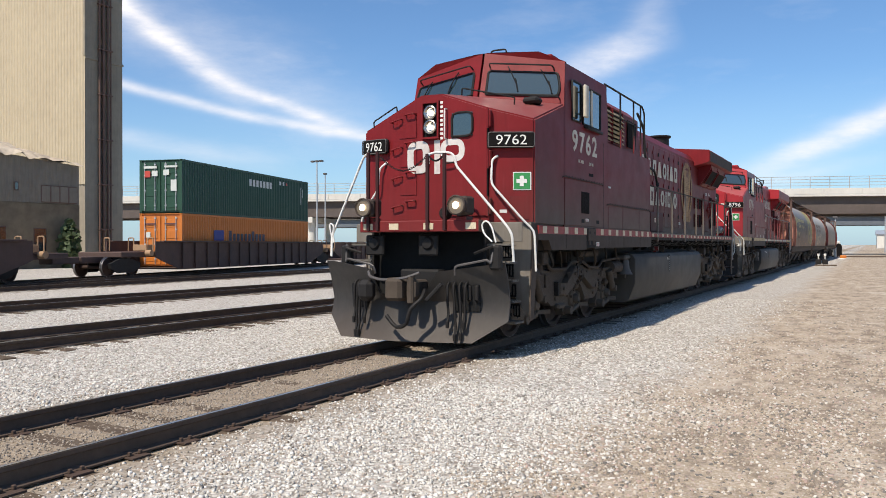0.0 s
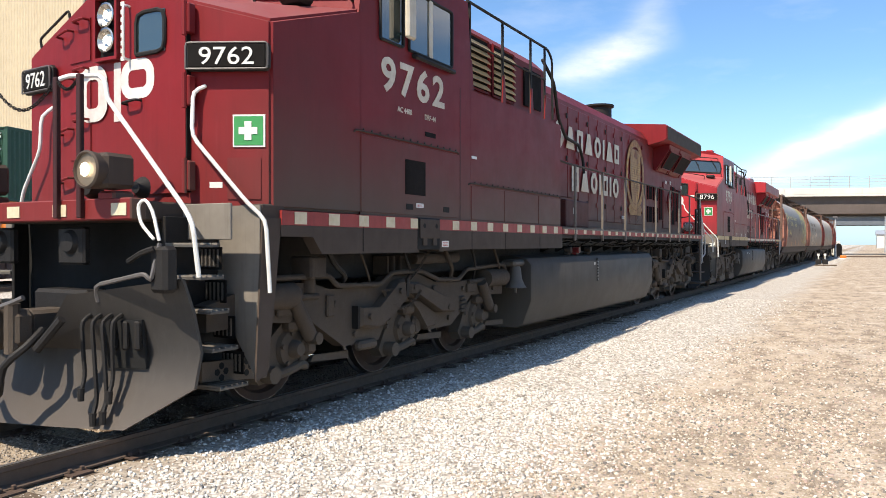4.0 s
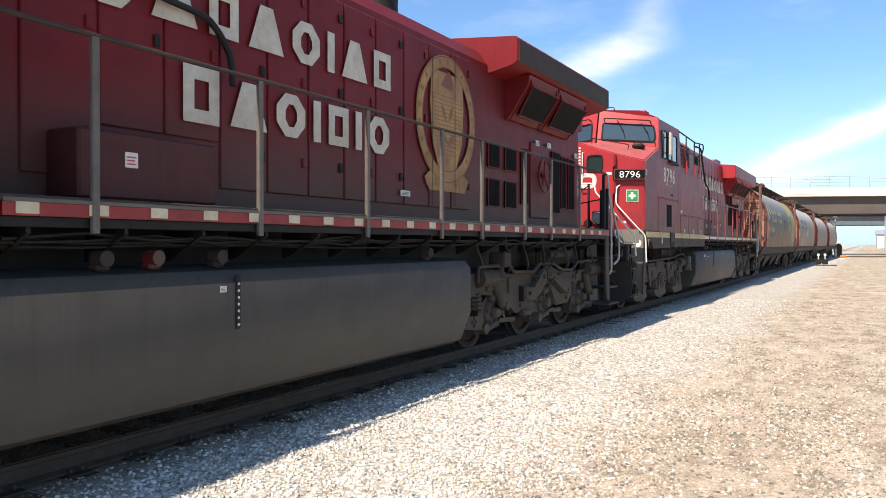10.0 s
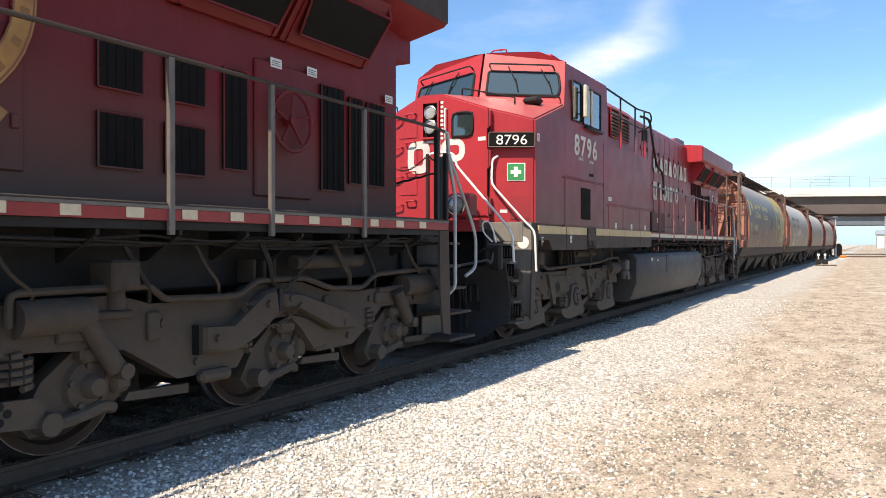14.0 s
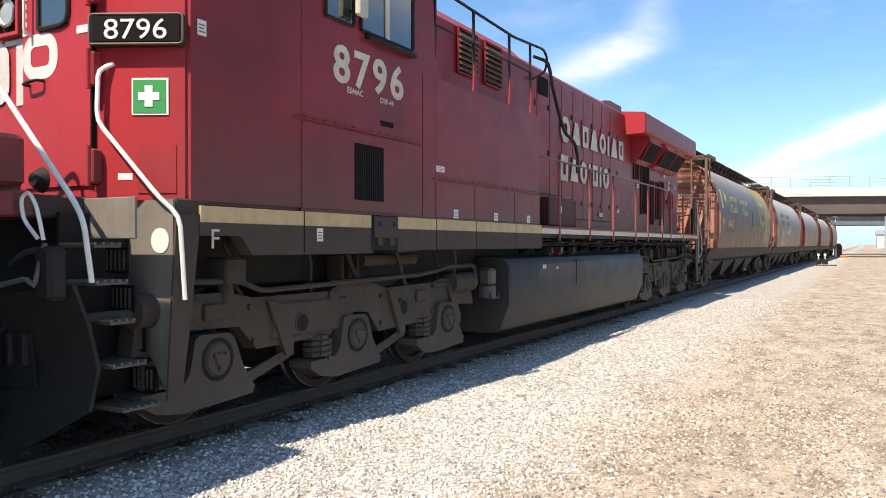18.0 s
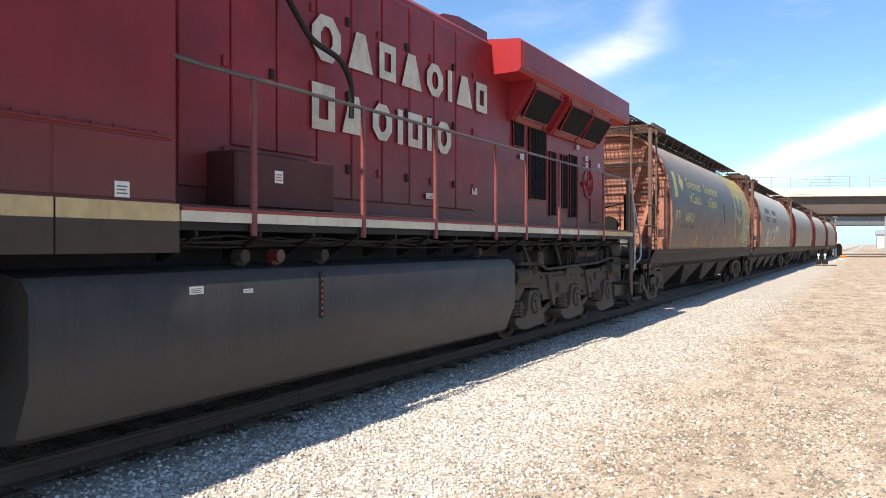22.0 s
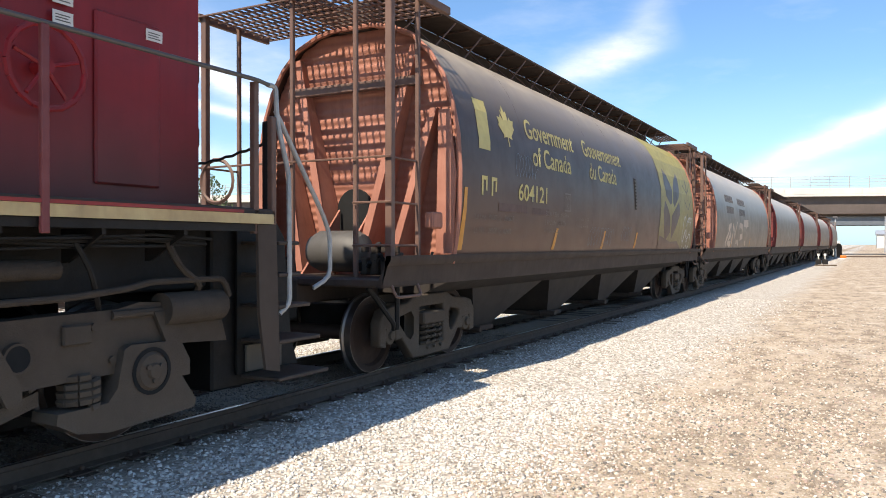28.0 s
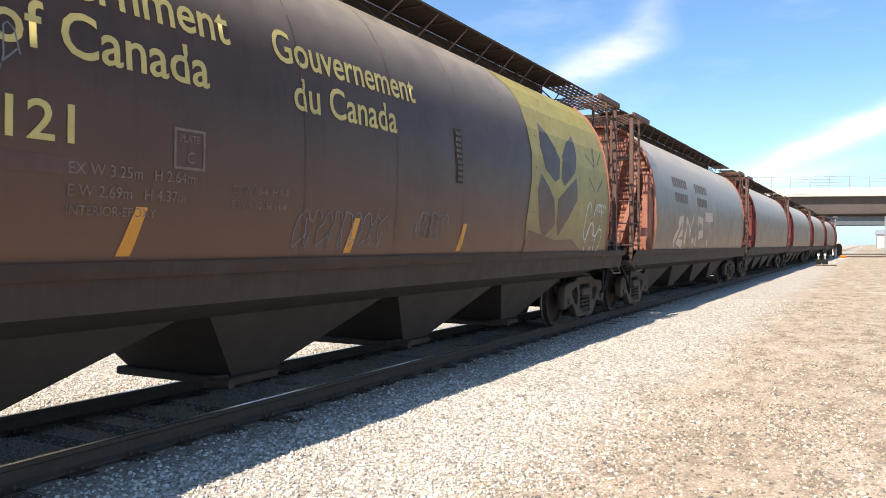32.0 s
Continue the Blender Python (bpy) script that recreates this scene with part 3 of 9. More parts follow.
def build_stones():
    rng = np.random.default_rng(7)
    white, tan = [], []
    for x0, x1, y0, y1, dens in ((-4.6, 1.3, 1.2, 8.5, 520), (1.3, 4.8, 1.2, 8.5, 1000), (-6.0, 5.2, 8.5, 14.0, 300), (-5.0, 5.4, 14.0, 26.0, 130), (-13.0, -4.6, 3.0, 13.0, 170)):
        white.append(stone_spots(x0, x1, y0, y1, dens, rng))
    for x0, x1, y0, y1, dens in ((2.4, 8.0, 3.6, 9.0, 1350), (2.6, 10.0, 9.0, 15.0, 560), (3.0, 12.5, 15.0, 26.0, 150)):
        tan.append(stone_spots(x0, x1, y0, y1, dens, rng))
    between = stone_spots(-0.66, 0.66, 3.0, 14.0, 1000, rng)
    for name, label, sets, mat, lo, hi, seed in (("ballast_stones", "pale crushed limestone ballast stones", white, M["stone"], 0.016, 0.046, 1), ("roadway_gravel", "tan and pink loose gravel", tan, M["pebble"], 0.013, 0.044, 2)):
        p = np.concatenate(sets)
        mix = rng.random(len(p))
        if name == "roadway_gravel":
            # bare trodden spots where fewer stones lie
            lump = np.array([noise.noise((x * 0.85, y * 0.4, 5.0)) + 0.5 * noise.noise((x * 2.3, y * 1.2, 9.0)) for x, y in p])
            keep = (lump < 0.12) | (rng.random(len(p)) < 0.3)
            p, mix = p[keep], mix[keep]
            p = p[mix < np.clip((p[:, 0] - 3.2) / 1.0, 0.03, 1.0)]
        else:
            p = p[mix < np.clip((4.5 - p[:, 0]) / 1.1, 0.06, 1.0)]
            d = np.abs(p[:, 0])
            p = p[(d > 0.8) & (rng.random(len(p)) < np.clip((d - 0.55) / 1.3, 0.0, 1.0))]
        z = np.array([swell(x, y) for x, y in p])
        scatter(name, label, np.column_stack([p, z]), mat, lo, hi, seed)
    p = np.concatenate([between, stone_spots(0.85, 1.9, 2.0, 16.0, 330, rng), stone_spots(-1.9, -0.85, 3.0, 14.0, 260, rng)])
    z = np.array([swell(x, y) for x, y in p])
    scatter("track_grit", "brown grit and small stones round the rails", np.column_stack([p, z]), M["grit"], 0.012, 0.036, 3)


build_stones()
# ---- locomotives ----
# Each is built with its front coupler near y = 0, its rails' top at z = 0, and the side that is seen at +x.
def slab(name, pts, depth, mat, parent, label="", grow=None):
    """A plate with the outline pts (in its own plane) and a thickness towards grow."""
    bm = bmesh.new()
    pts = [Vector(p) for p in pts]
    nrm = Vector(grow) if grow else (pts[1] - pts[0]).cross(pts[2] - pts[1]).normalized()
    loft(bm, [pts, [p + nrm * depth for p in pts]])
    return part(name, bm, mat, parent, label)


def nose_at(x):
    """How far back the nose's front lies at x."""
    if x > 0.85:
        return 1.6 + 0.508 * (x - 0.85)
    return 1.6 + 0.095 * max(0.0, -0.34 - x)


def on_nose(x0, x1, z0, z1, out=0.006):
    """Corners of a patch on the nose's front, a little proud of it."""
    return [(x, nose_at(x) - out, z) for x, z in ((x0, z0), (x1, z0), (x1, z1), (x0, z1))]


def nose_patch(name, x0, x1, z0, z1, mat, parent, label="", thick=0.01, out=0.0):
    return slab(name, on_nose(x0, x1, z0, z1, out), thick, mat, parent, label, (0.0, -1.0, 0.0) if max(x0, x1) <= 0.86 else (0.45, -0.89, 0.0))


def side_patch(name, y0, y1, z0, z1, mat, parent, label="", x=1.53, thick=0.006):
    bm = bmesh.new()
    box(bm, x, x + thick, y0, y1, z0, z1)
    return part(name, bm, mat, parent, label, 0)


def grab(name, a, b, out, parent, mat, r=0.013):
    """A grab iron between two points, standing off by the vector out."""
    bm = bmesh.new()
    a, b, out = Vector(a), Vector(b), Vector(out)
    tube(bm, [a, a + out, b + out, b], r, 6, 0.03)
    return part(name, bm, mat, parent)


def letters_bars(parent, y0, y1, z0, h, kinds, x, mat):
    """A line of painted brand lettering as plain blocks of its size between y0 and y1: o round, a tapered, r upright, i thin; capitals are larger."""
    def wide(kd):
        return h * {"o": 0.85, "a": 0.95, "r": 0.70, "i": 0.24}[kd.lower()] * (1.15 if kd.isupper() else 1.0)
    grow = (y1 - y0) / (sum(wide(kd) for kd in kinds) + h * 0.26 * (len(kinds) - 1))
    y = y0
    for kd in kinds:
        big = kd.isupper()
        kd = kd.lower()
        zt, zb = z0 + h * (1.08 if big else 1.0), z0 - (h * 0.06 if big else 0.0)
        w = wide(kd.upper() if big else kd) * grow
        if kd == "o":
            c = w * 0.3
            pts = [(0, c), (c, 0), (w - c, 0), (w, c), (w, zt - zb - c), (w - c, zt - zb), (c, zt - zb), (0, zt - zb - c)]
            hole = True
        elif kd == "a":
            pts, hole = [(0, 0), (w, 0), (w * 0.68, zt - zb), (w * 0.32, zt - zb)], False
        else:
            pts, hole = [(0, 0), (w, 0), (w, zt - zb), (0, zt - zb)], kd == "r"
        bm = bmesh.new()
        cy, cz = w / 2, (zt - zb) / 2
        outer = [(y + a, zb + b) for a, b in pts]
        if hole:
            inner = [(y + cy + (a - cy) * 0.40, zb + cz + (b - cz) * 0.52) for a, b in pts]
            vo = [bm.verts.new((x, *p)) for p in outer]
            vi = [bm.verts.new((x, *p)) for p in inner]
            for i in range(len(vo)):
                j = (i + 1) % len(vo)
                bm.faces.new([vo[i], vo[j], vi[j], vi[i]])
        else:
            bm.faces.new([bm.verts.new((x, *p)) for p in outer])
        part("lettering_bar", bm, mat, parent, "", 0)
        y += w + h * 0.26 * grow


def sticker(parent, y, z, w, h, x, red=False):
    s = side_patch("sticker", y, y + w, z, z + h, M["sticker"], parent, "white warning sticker", x, 0.004)
    bm = bmesh.new()
    rows = 3
    for i in range(rows):
        z0 = z + h * (0.2 + 0.22 * i)
        box(bm, x + 0.0042, x + 0.006, y + w * 0.12, y + w * (0.85 - 0.1 * (i % 2)), z0, z0 + h * 0.09)
    part("print", bm, M["sticker_red"] if red else M["sticker_ink"], s, "", 0)


def wheelset(loco, y, r, name="wheelset"):
    """Two wheels on an axle, turning about its own x axis."""
    holder = new(name)
    holder.empty_display_size = 0.2
    holder.parent = loco
    holder.matrix_basis = pose(0, y, r)
    for sx in (1, -1):
        bm = bmesh.new()
        prof = [(0.0, 0.82), (0.12, 0.82), (0.15, 0.79), (0.20, 0.765), (r - 0.10, 0.75), (r - 0.075, 0.80), (r - 0.004, 0.80)]
        spin(bm, [(a, sx * b) for a, b in prof] + [(r - 0.004, sx * 0.70), (r - 0.075, sx * 0.69), (r - 0.10, sx * 0.72), (0.2, sx * 0.735), (0.0, sx * 0.735)], (0, 0, 0), "x", 32)
        part("wheel", bm, M["wheel"], holder, "grimy steel wheel")
        b2 = bmesh.new()
        spin(b2, [(r - 0.006, sx * 0.8005), (r + 0.0, sx * 0.8005), (r, sx * 0.715), (r + 0.028, sx * 0.70), (r + 0.028, sx * 0.675), (r - 0.006, sx * 0.675)], (0, 0, 0), "x", 32, True)
        part("tyre", b2, M["tread"], holder, "bright worn tyre")
    bm = bmesh.new()
    cyl(bm, (-0.74, 0, 0), (0.74, 0, 0), 0.09, n=12)
    part("axle", bm, M["wheel"], holder)
    return holder


def coil(bm, x, y, z0, z1, r, turns=5, wire=0.018):
    n = turns * 10
    pts = [(x + r * math.cos(2 * math.pi * i / 10), y + r * math.sin(2 * math.pi * i / 10), z0 + (z1 - z0) * i / n) for i in range(n + 1)]
    tube(bm, pts, wire, 5, 0.0)


def truck_new(loco, yc):
    """Straight cast frame with hanging journal boxes and coil springs."""
    for sx in (1, -1):
        bm = bmesh.new()
        top = [(-2.75, 1.02), (-2.6, 1.14), (-1.8, 1.12), (-1.5, 1.06), (-0.4, 1.06), (-0.2, 1.13), (0.35, 1.12), (0.65, 1.04), (1.75, 1.06), (1.95, 1.10), (2.75, 1.04)]
        bot = [(2.85, 0.72), (1.88, 0.78), (1.80, 0.60), (0.50, 0.57), (0.30, 0.80), (-0.18, 0.83), (-0.38, 0.62), (-1.45, 0.60), (-1.68, 0.82), (-2.25, 0.84), (-2.5, 0.66), (-2.8, 0.70)]
        prism(bm, [(yc + a, b) for a, b in top + bot], "x", sx * 1.08, sx * 1.24)
        frame_ob = part("truck_frame", bm, M["truck"], loco, "dirt-caked cast truck frame")
        bm = bmesh.new()
        loft(bm, [[(sx * (1.24 + o), yc + a, b) for a, b in ((-1.3 + o, 0.66 + o), (0.1 - o, 0.66 + o), (-0.1 - o, 1.0 - o), (-1.2 + o, 1.0 - o))] for o in (0.0, 0.025)])
        part("frame_boss", bm, M["truck"], frame_ob)
        # dark discs paint the shade inside the frame's round holes
        for dy, z in ((-0.86, 0.785), (0.98, 0.80), (-1.22, 0.86)):
            r = 0.085 if dy != -1.22 else 0.045
            bm = bmesh.new()
            spin(bm, [(0.0, 0.0), (r, 0.0), (r, 0.032 * sx), (0.0, 0.032 * sx)], (sx * 1.24, yc + dy, z), "x", 18)
            part("lightening_hole", bm, M["void"], frame_ob)
            bm = bmesh.new()
            spin(bm, [(r, 0.0), (r + 0.02, 0.0), (r + 0.016, 0.036 * sx), (r, 0.036 * sx)], (sx * 1.24, yc + dy, z), "x", 18, True)
            part("hole_rim", bm, M["truck"], frame_ob)
        for dy in (-2.0, 0.0, 2.0):
            bm = bmesh.new()
            prism(bm, [(yc + dy + a, b) for a, b in ((-0.24, 0.77), (-0.18, 0.80), (0.14, 0.79), (0.20, 0.74), (0.30, 0.50), (0.44, 0.30), (0.42, 0.24), (-0.36, 0.20), (-0.62, 0.24), (-0.78, 0.33), (-0.77, 0.40), (-0.38, 0.41), (-0.30, 0.50))], "x", sx * 1.04, sx * 1.31)
            jb = part("journal_box", bm, M["truck"], loco, "dirty cast journal box")
            bm = bmesh.new()
            spin(bm, [(0.0, 0.05 * sx), (0.05, 0.05 * sx), (0.065, 0.03 * sx), (0.125, 0.025 * sx), (0.145, 0.0), (0.0, 0.0)], (sx * 1.31, yc + dy, 0.585), "x", 20)
            part("hub_cover", bm, M["truck"], jb, "round bolted hub cover")
            bm = bmesh.new()
            spin(bm, [(0.148, 0.003 * sx), (0.178, 0.003 * sx), (0.178, 0.008 * sx), (0.148, 0.008 * sx)], (sx * 1.31, yc + dy, 0.585), "x", 24, True)
            part("hub_ring", bm, M["void"], jb)
            for j in range(3):
                a = j * 2.1 + 0.5
                bm = bmesh.new()
                cyl(bm, (sx * 1.335, yc + dy + 0.07 * math.cos(a), 0.585 + 0.07 * math.sin(a)), (sx * 1.36, yc + dy + 0.07 * math.cos(a), 0.585 + 0.07 * math.sin(a)), 0.022, n=6)
                part("hub_bolt", bm, M["truck"], jb)
            bm = bmesh.new()
            coil(bm, sx * 1.18, yc + dy - 0.52, 0.40, 0.62, 0.125, 4, 0.03)
            part("coil_spring", bm, M["truck"], loco, "stout coil spring")
        for ya, yb in ((2.15, 2.75), (-2.8, -2.25)):
            bm = bmesh.new()
            cyl(bm, (sx * 1.24, yc + ya, 1.03), (sx * 1.24, yc + yb, 1.03), 0.13, n=18)
            cyl(bm, (sx * 1.24, yc + yb, 1.03), (sx * 1.24, yc + yb + 0.05, 1.03), 0.13, 0.09, n=18)
            part("brake_cylinder", bm, M["truck"], loco, "dirty brake cylinder")
            bm = bmesh.new()
            cyl(bm, (sx * 1.24, yc + ya - 0.45, 1.02), (sx * 1.24, yc + ya, 1.02), 0.035, n=10)
            part("push_rod", bm, M["truck"], loco)
        bm = bmesh.new()
        tube(bm, [(sx * 1.3, yc - 2.6, 1.24), (sx * 1.3, yc - 1.75, 1.22), (sx * 1.3, yc - 1.45, 1.12), (sx * 1.3, yc + 1.3, 1.17), (sx * 1.3, yc + 1.8, 1.21), (sx * 1.3, yc + 2.0, 1.25), (sx * 1.3, yc + 2.75, 1.25), (sx * 1.3, yc + 2.82, 1.1)], 0.026, 8)
        part("brake_pipe", bm, M["truck"], loco)
        for dy in (-1.75, 0.35):
            bm = bmesh.new()
            p, q = Vector((sx * 1.12, yc + dy, 0.26)), Vector((sx * 1.12, yc + dy + 0.85, 0.50))
            loft(bm, [[p + Vector((0, 0, 0.05)), p - Vector((0, 0, 0.05)), q - Vector((0, 0, 0.05)), q + Vector((0, 0, 0.05))], [v + Vector((sx * 0.03, 0, 0)) for v in (p + Vector((0, 0, 0.05)), p - Vector((0, 0, 0.05)), q - Vector((0, 0, 0.05)), q + Vector((0, 0, 0.05)))]])
            part("brake_lever", bm, M["truck"], loco)
        for a0, z0 in ((-2.5, 0.98), (-1.55, 0.98), (-0.3, 0.98), (0.55, 0.95), (1.55, 0.95), (2.4, 0.92), (-1.5, 0.68), (0.55, 0.66), (1.7, 0.70)):
            bm = bmesh.new()
            cyl(bm, (sx * 1.22, yc + a0, z0), (sx * 1.265, yc + a0, z0), 0.03, n=6)
            part("frame_bolt", bm, M["truck"], frame_ob)
        for a0, w0, z0, z1 in ((-0.42, 0.16, 0.86, 1.06), (1.30, 0.22, 0.84, 0.98), (-2.1, 0.24, 0.90, 1.04)):
            bm = bmesh.new()
            rbox(bm, min(sx * 1.235, sx * 1.275), max(sx * 1.235, sx * 1.275), yc + a0, yc + a0 + w0, z0, z1, 0.012)
            part("frame_lug", bm, M["truck"], frame_ob)
        for dy in (-1.3, 0.7, 2.1):
            bm = bmesh.new()
            prism(bm, [(yc + dy + a, b) for a, b in ((-0.05, 1.02), (0.07, 1.02), (0.30, 0.62), (0.30, 0.50), (0.20, 0.50))], "x", sx * 1.245, sx * 1.285)
            part("damper_link", bm, M["truck"], loco)
        for dy in (-0.12, 0.02, 0.16):
            bm = bmesh.new()
            rbox(bm, min(sx * 1.0, sx * 1.2), max(sx * 1.0, sx * 1.2), yc + dy, yc + dy + 0.04, 1.16, 1.42, 0.01)
            part("frame_fin", bm, M["truck"], loco)


def truck_old(loco, yc):
    """Steerable truck: deep plate frame, diagonal arms, hub castings and brake rigging."""
    for sx in (1, -1):
        bm = bmesh.new()
        top = [(-3.15, 1.02), (-2.6, 1.16), (-1.8, 1.16), (-1.5, 1.08), (-0.62, 1.06), (-0.36, 1.17), (0.30, 1.17), (0.70, 1.06), (1.25, 1.03), (1.7, 1.05), (2.2, 0.98), (2.75, 0.92)]
        bot = [(2.75, 0.80), (1.72, 0.84), (1.40, 0.62), (1.14, 0.48), (0.54, 0.47), (0.37, 0.72), (0.13, 0.86), (-0.17, 0.85), (-0.41, 0.68), (-0.58, 0.47), (-1.24, 0.47), (-1.75, 0.76), (-2.45, 0.82), (-3.15, 0.80)]
        prism(bm, [(yc + a, b) for a, b in top + bot], "x", sx * 1.08, sx * 1.22)
        fr = part("truck_frame", bm, M["truck"], loco, "deep cast truck frame caked with dirt")
        # the diagonal beam and the two arms in front of the frame
        for pts, d0, d1, nm in ((((-1.05, 0.86), (-1.05, 0.66), (-0.72, 0.61), (-0.42, 0.72), (-0.12, 0.92), (-0.16, 1.14), (-0.30, 1.12), (-0.72, 0.84)), 1.22, 1.33, "diagonal_beam"),
                                (((-0.10, 1.09), (0.13, 1.08), (1.02, 0.80), (1.04, 0.66), (0.70, 0.68), (0.05, 0.97), (-0.10, 0.97)), 1.22, 1.35, "upper_arm"),
                                (((0.03, 0.90), (0.26, 0.85), (0.69, 0.64), (0.66, 0.52), (0.43, 0.50), (0.22, 0.74)), 1.10, 1.27, "lower_arm")):
            bm = bmesh.new()
            g = 0.03
            cy, cz = sum(p[0] for p in pts) / len(pts), sum(p[1] for p in pts) / len(pts)
            ring0 = [(sx * d0, yc + a, b) for a, b in pts]
            ring1 = [(sx * (d1 - g), yc + a, b) for a, b in pts]
            ring2 = [(sx * d1, yc + cy + (a - cy) * 0.94, cz + (b - cz) * 0.88) for a, b in pts]
            loft(bm, [ring0, ring1, ring2])
            part(nm, bm, M["truck"], loco, "diagonal cast arm" if nm != "diagonal_beam" else "diagonal cast beam")
        bm = bmesh.new()
        box(bm, min(sx * 1.2, sx * 1.337), max(sx * 1.2, sx * 1.337), yc - 0.155, yc - 0.11, 0.93, 1.13)
        part("joint_gap", bm, M["black"], loco)
        bm = bmesh.new()
        box(bm, min(sx * 1.2, sx * 1.30), max(sx * 1.2, sx * 1.30), yc - 1.09, yc - 1.052, 0.64, 0.88)
        part("joint_gap", bm, M["black"], loco)
        bm = bmesh.new()
        rbox(bm, min(sx * 1.2, sx * 1.3), max(sx * 1.2, sx * 1.3), yc - 1.05, yc - 0.7, 0.40, 0.50, 0.03)
        part("frame_foot", bm, M["truck"], loco)
        for dy in (-2.0, 0.06, 2.0):
            bm = bmesh.new()
            spin(bm, [(0.0, 0.24 * sx), (0.06, 0.24 * sx), (0.085, 0.20 * sx), (0.09, 0.15 * sx), (0.17, 0.13 * sx), (0.21, 0.06 * sx), (0.23, 0.0), (0.0, 0.0)], (sx * 1.04, yc + dy, 0.53), "x", 22)
            hub = part("axle_hub", bm, M["truck"], loco, "dirty conical axle hub")
            bm = bmesh.new()
            prism(bm, [(yc + dy + a, b) for a, b in ((-0.34, 0.60), (-0.1, 0.78), (0.16, 0.77), (0.30, 0.62), (0.30, 0.42), (0.14, 0.30), (-0.10, 0.26), (-0.42, 0.24), (-0.5, 0.34))], "x", sx * 0.98, sx * 1.13)
            part("hub_casting", bm, M["truck"], loco, "irregular axle casting")
            bm = bmesh.new()
            tube(bm, [(sx * 1.16, yc + dy - 0.32, 0.30), (sx * 1.2, yc + dy - 0.1, 0.33), (sx * 1.2, yc + dy + 0.1, 0.38), (sx * 1.16, yc + dy + 0.2, 0.34)], 0.045, 8)
            cyl(bm, (sx * 1.1, yc + dy - 0.34, 0.33), (sx * 1.26, yc + dy - 0.34, 0.33), 0.08, n=12)
            part("brake_clevis", bm, M["truck"], loco)
            bm = bmesh.new()
            prism(bm, [(yc + dy + a, b) for a, b in ((0.32, 0.36), (0.36, 0.42), (0.95, 0.40), (0.95, 0.32))], "x", sx * 1.10, sx * 1.14)
            part("brake_lever", bm, M["truck"], loco)
            bm = bmesh.new()
            coil(bm, sx * 1.14, yc + dy - 0.55, 0.60, 0.82, 0.11, 4, 0.028)
            part("coil_spring", bm, M["truck"], loco, "stout coil spring")
        # perforated tie bar and its round holes
        bm = bmesh.new()
        prism(bm, [(yc + a, b) for a, b in ((-3.2, 0.56), (-2.42, 0.52), (-2.36, 0.44), (-2.42, 0.32), (-3.2, 0.40))], "x", sx * 1.16, sx * 1.22)
        tb = part("tie_bar", bm, M["truck"], loco, "perforated lower tie bar")
        for a0 in (-2.98, -2.68):
            for k in range(4):
                bm = bmesh.new()
                spin(bm, [(0.0, 0.0), (0.03, 0.0), (0.03, 0.004 * sx), (0.0, 0.004 * sx)], (sx * 1.22, yc + a0 + 0.05 * math.cos(k * 1.571), 0.455 + 0.05 * math.sin(k * 1.571)), "x", 8)
                part("bar_hole", bm, M["void"], tb)
        for ya, yb in ((2.1, 2.72), (-2.6, -2.1)):
            bm = bmesh.new()
            cyl(bm, (sx * 1.24, yc + ya, 1.05), (sx * 1.24, yc + yb, 1.05), 0.125, n=18)
            cyl(bm, (sx * 1.24, yc + yb, 1.05), (sx * 1.24, yc + yb + 0.06, 1.05), 0.125, 0.09, n=18)
            part("brake_cylinder", bm, M["truck"], loco, "dirty brake cylinder")
            bm = bmesh.new()
            cyl(bm, (sx * 1.24, yc + ya - (0.5 if ya > 0 else -0.9), 1.02), (sx * 1.24, yc + ya, 1.04), 0.03, n=10)
            part("push_rod", bm, M["truck"], loco)
        for ya in (1.95, -2.1):
            bm = bmesh.new()
            cyl(bm, (sx * 1.27, yc + ya, 1.0), (sx * 1.27, yc + ya + 0.25, 0.64), 0.075, n=12)
            cyl(bm, (sx * 1.22, yc + ya + 0.28, 0.62), (sx * 1.36, yc + ya + 0.28, 0.62), 0.06, n=10)
            part("damper_strut", bm, M["truck"], loco, "slanted damper strut")
        bm = bmesh.new()
        tube(bm, [(sx * 1.27, yc + a, b) for a, b in ((-2.65, 1.0), (-2.65, 1.22), (-1.55, 1.22), (-1.42, 1.11), (-0.62, 1.09), (-0.38, 1.21), (0.28, 1.21), (0.70, 1.09), (1.25, 1.07), (1.5, 1.20), (2.70, 1.24), (2.76, 1.12))], 0.028, 8)
        part("brake_pipe", bm, M["truck"], loco)
        for dy in (-0.3, -0.16, -0.02):
            bm = bmesh.new()
            rbox(bm, min(sx * 0.95, sx * 1.16), max(sx * 0.95, sx * 1.16), yc + dy, yc + dy + 0.035, 1.18, 1.4, 0.01)
            part("frame_fin", bm, M["truck"], loco)
        # link chains from the underframe to the truck, and from frame to arm
        for q0, q1, sag, n in (((1.33, yc + 0.42, 1.50), (1.30, yc - 0.62, 1.02), 0.16, 30), ((1.30, yc - 0.62, 1.02), (1.36, yc + 0.12, 0.98), 0.20, 22)):
            bm = bmesh.new()
            for i in range(n):
                e0, e1 = [Vector((sx * q0[0], *q0[1:])).lerp(Vector((sx * q1[0], *q1[1:])), v / n) - Vector((0, 0, sag * math.sin(math.pi * v / n))) for v in (i, i + 1.3)]
                d = (e1 - e0).cross(Vector((1, 0, 0)) if i % 2 else Vector((0, 0.3, 1))).normalized() * 0.014
                tube(bm, [e0 - d, e0 + d, e1 + d, e1 - d, e0 - d], 0.006, 4, 0.01)
            part("safety_chain", bm, M["truck"], loco, "hanging link chain")
